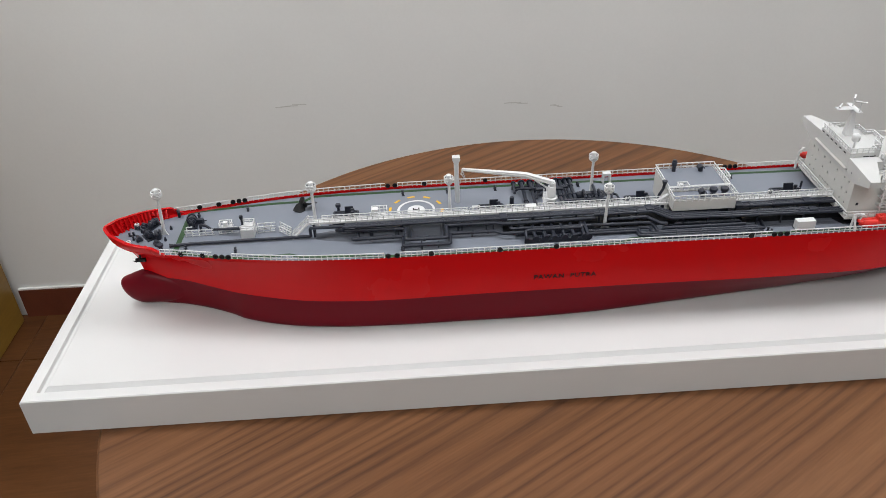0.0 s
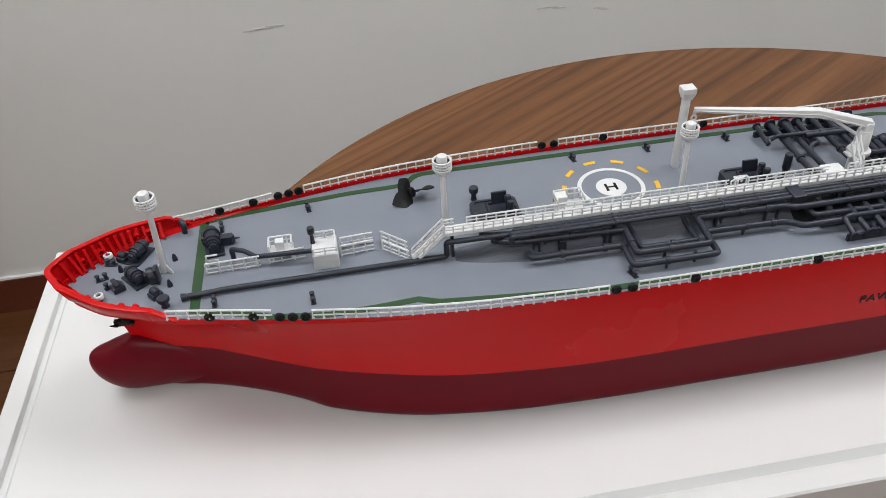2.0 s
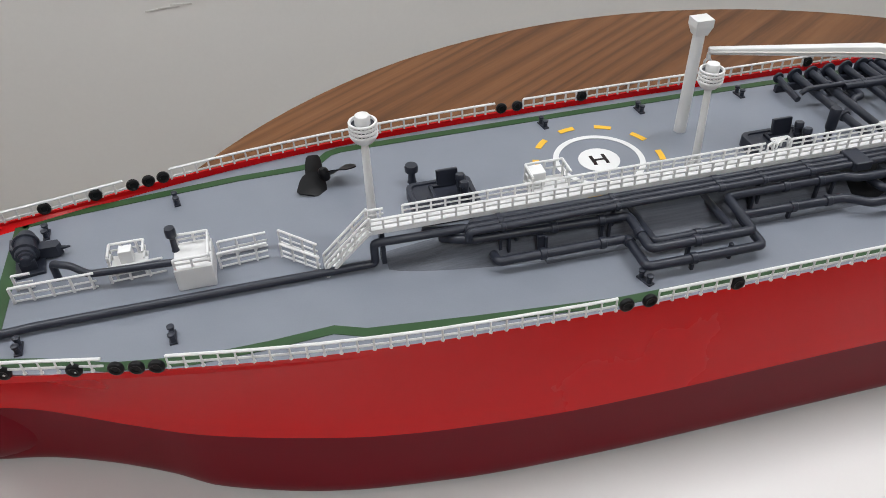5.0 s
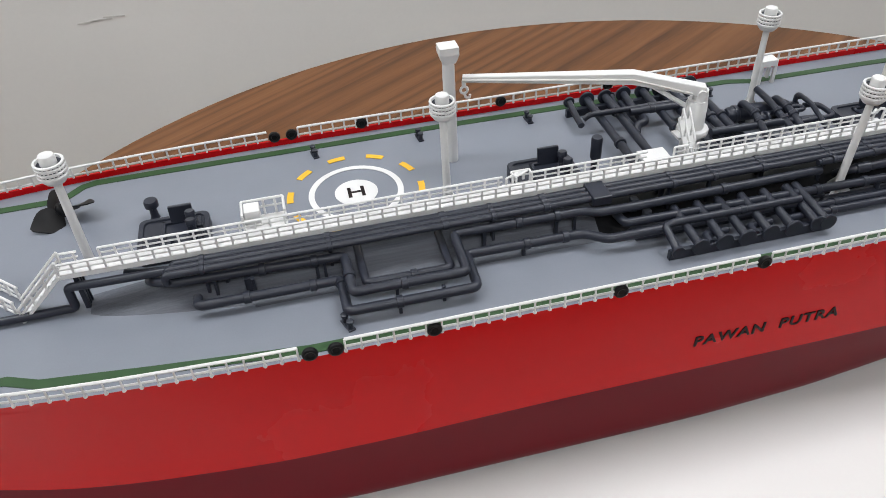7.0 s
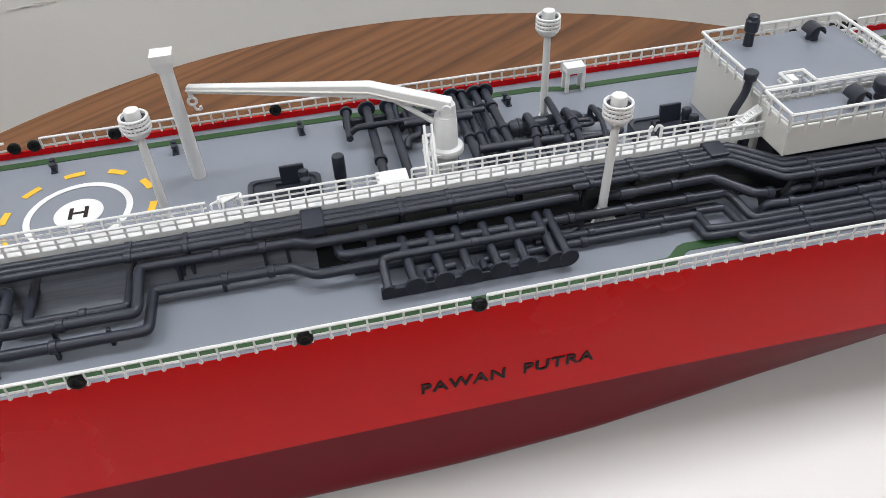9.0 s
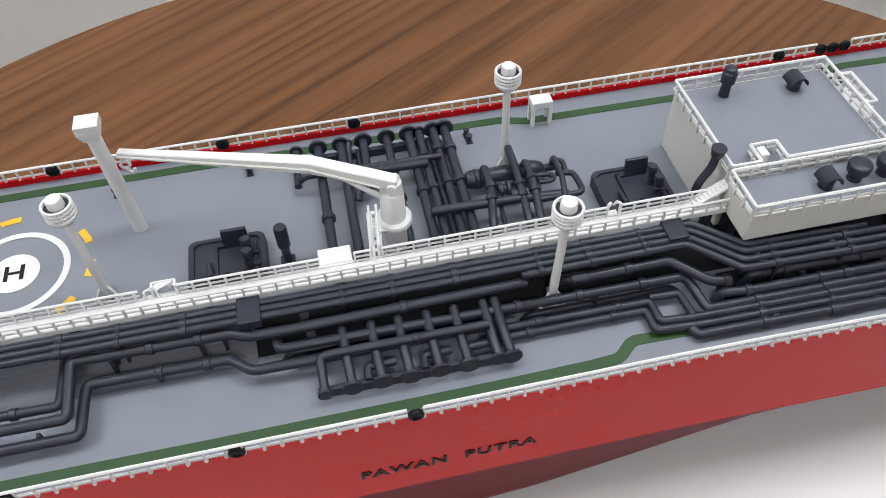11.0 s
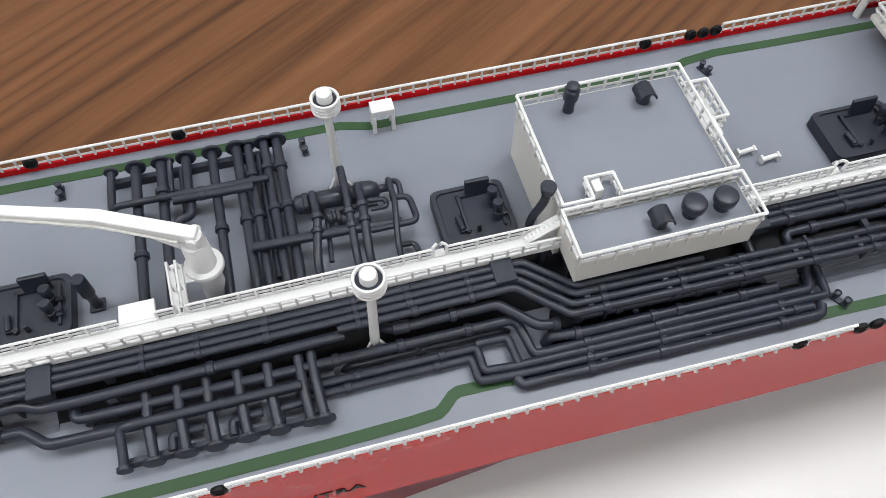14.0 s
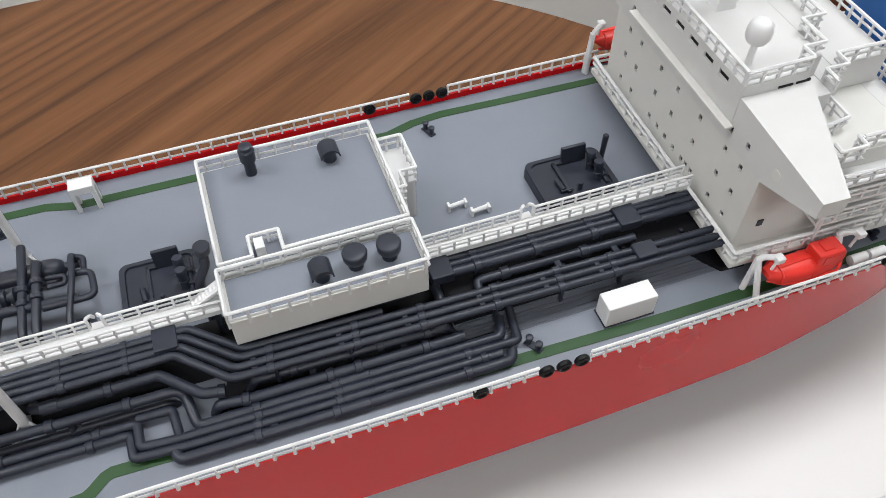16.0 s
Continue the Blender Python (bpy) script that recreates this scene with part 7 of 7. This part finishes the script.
def lifeboat(s):
    y, sh, up = (0.0045, 0.0, 0.0) if s < 0 else (0.1460, 0.0004, 0.0062)
    x0, x1 = 0.4425, 0.4765
    before = set(ship.children)
    b = bmesh.new()
    rows = []
    n, seg = 16, 16
    for i in range(n + 1):
        t = i / n
        end = math.sin(math.pi * (0.05 + 0.90 * t))
        w = 0.0055 * end ** 0.45
        zt = 0.0090 - 0.0016 * (1 - end ** 0.5)
        zb = -0.0018 + (0.0074 if t < 0.5 else 0.0030) * (abs(t - 0.5) * 2) ** 2.5
        row = []
        for k in range(seg):
            a = 2 * math.pi * k / seg
            ca, sa = math.cos(a), math.sin(a)
            row.append(b.verts.new((x0 + (x1 - x0) * t, y + w * math.copysign(abs(ca) ** 0.7, ca), (zt + zb) / 2 + (zt - zb) / 2 * math.copysign(abs(sa) ** 0.8, sa))))
        rows.append(row)
    for r0, r1 in zip(rows, rows[1:]):
        for k in range(seg):
            b.faces.new((r0[k], r0[(k + 1) % seg], r1[(k + 1) % seg], r1[k]))
    b.faces.new(rows[0][::-1])
    b.faces.new(rows[-1])
    boat = part("lifeboat", b, ORANGE, ship, "bright orange-red enclosed lifeboat in white davits", True)
    part("cabin", box(bmesh.new(), 0.4615, 0.4728, y - 0.0042, y + 0.0036, 0.0040, 0.0126, 0.0008), ORANGE, boat)
    part("hatch", box(bmesh.new(), 0.4645, 0.4695, y - 0.0022, y + 0.0020, 0.0124, 0.0133, 0.0003), ORANGE, boat)
    part("entry_frame", box(bmesh.new(), 0.4640, 0.4702, y - 0.0045, y - 0.0040, 0.0045, 0.0112, 0.0002), ORANGE, boat)
    part("gunwale", tube(bmesh.new(), [(x0 + 0.001, y + s * 0.0012, 0.0036), (0.4500, y + s * 0.0050, 0.0026), (0.4720, y + s * 0.0055, 0.0026), (x1 - 0.001, y + s * 0.0022, 0.0036)], 0.0006, 0.006, 6), ORANGE, boat, "", True)
    part("seam", tube(bmesh.new(), [(0.4475, y + s * 0.0008, 0.0088), (0.4612, y + s * 0.0004, 0.0090)], 0.00035, seg=6), ORANGE, boat, "", True)
    part("seam", tube(bmesh.new(), [(0.4472, y + s * 0.0050, 0.0042), (0.4474, y + s * 0.0040, 0.0080), (0.4476, y, 0.0089), (0.4474, y - s * 0.0040, 0.0080), (0.4472, y - s * 0.0050, 0.0042)], 0.0004, 0.002, 6), ORANGE, boat, "", True)
    part("seam", tube(bmesh.new(), [(0.4600, y + s * 0.0054, 0.0040), (0.4600, y + s * 0.0044, 0.0082), (0.4600, y - s * 0.0044, 0.0082), (0.4600, y - s * 0.0054, 0.0040)], 0.0004, 0.002, 6), ORANGE, boat, "", True)
    part("keel", tube(bmesh.new(), [(x0 + 0.004, y, 0.0000), (0.4560, y, -0.0020), (0.4680, y, -0.0020), (x1 - 0.003, y, 0.0000)], 0.0006, 0.004, 6), ORANGE, boat, "", True)
    for x in (0.4395, 0.4745):
        d = bmesh.new()
        foot_y = y + s * 0.0040 if s < 0 else y - 0.0038
        tube(d, [(x, foot_y, DECK - up), (x + 0.0006, y - s * 0.0036, 0.0130), (x + 0.0062, y - s * 0.0005, 0.0142)], 0.0012, 0.0022, 8)
        cyl(d, (x - (0.0017 if s < 0 else 0.0004), y - s * 0.0025, DECK - up), (x + 0.0004, y - s * 0.0034, 0.0125), 0.0012, None, 8)
        box(d, x + 0.0045, x + 0.0080, y - 0.0018, y + 0.0018, 0.0126, 0.0152, 0.0005)
        part("davit", d, WHITE, ship, "white lifeboat davit", True)
        part("fall", cyl(bmesh.new(), (x + 0.006, y, 0.0130), (x + 0.0050, y, 0.0070), 0.0006, None, 8), WHITE, boat, "", True)
    for x in (0.4850, 0.4935):
        rb = bmesh.new()
        lathe(rb, [(0.0010, -0.0040), (0.0020, -0.0036), (0.0020, 0.0036), (0.0010, 0.0040)], pose(x, MID + s * 0.0705, DECK + 0.0034, 0, 90, 0), 14)
        rc = part("life_raft", rb, WHITE, ship, "white life raft canister on the deck", True)
        part("cradle", box(bmesh.new(), x - 0.0025, x + 0.0025, MID + s * 0.0705 - 0.0014, MID + s * 0.0705 + 0.0014, DECK, DECK + 0.0018), WHITE, rc)
    for ob in ship.children:
        if ob not in before and not ob.name.startswith("life_raft"):
            ob.matrix_basis = Matrix.Translation((sh, 0, up)) @ ob.matrix_basis


lifeboat(-1)
lifeboat(1)
for x, y in ((0.5050, 0.0180), (0.5050, 0.1280), (0.5400, 0.0300), (0.5400, 0.1160)):
    winch(x, y, 0, 0.9)
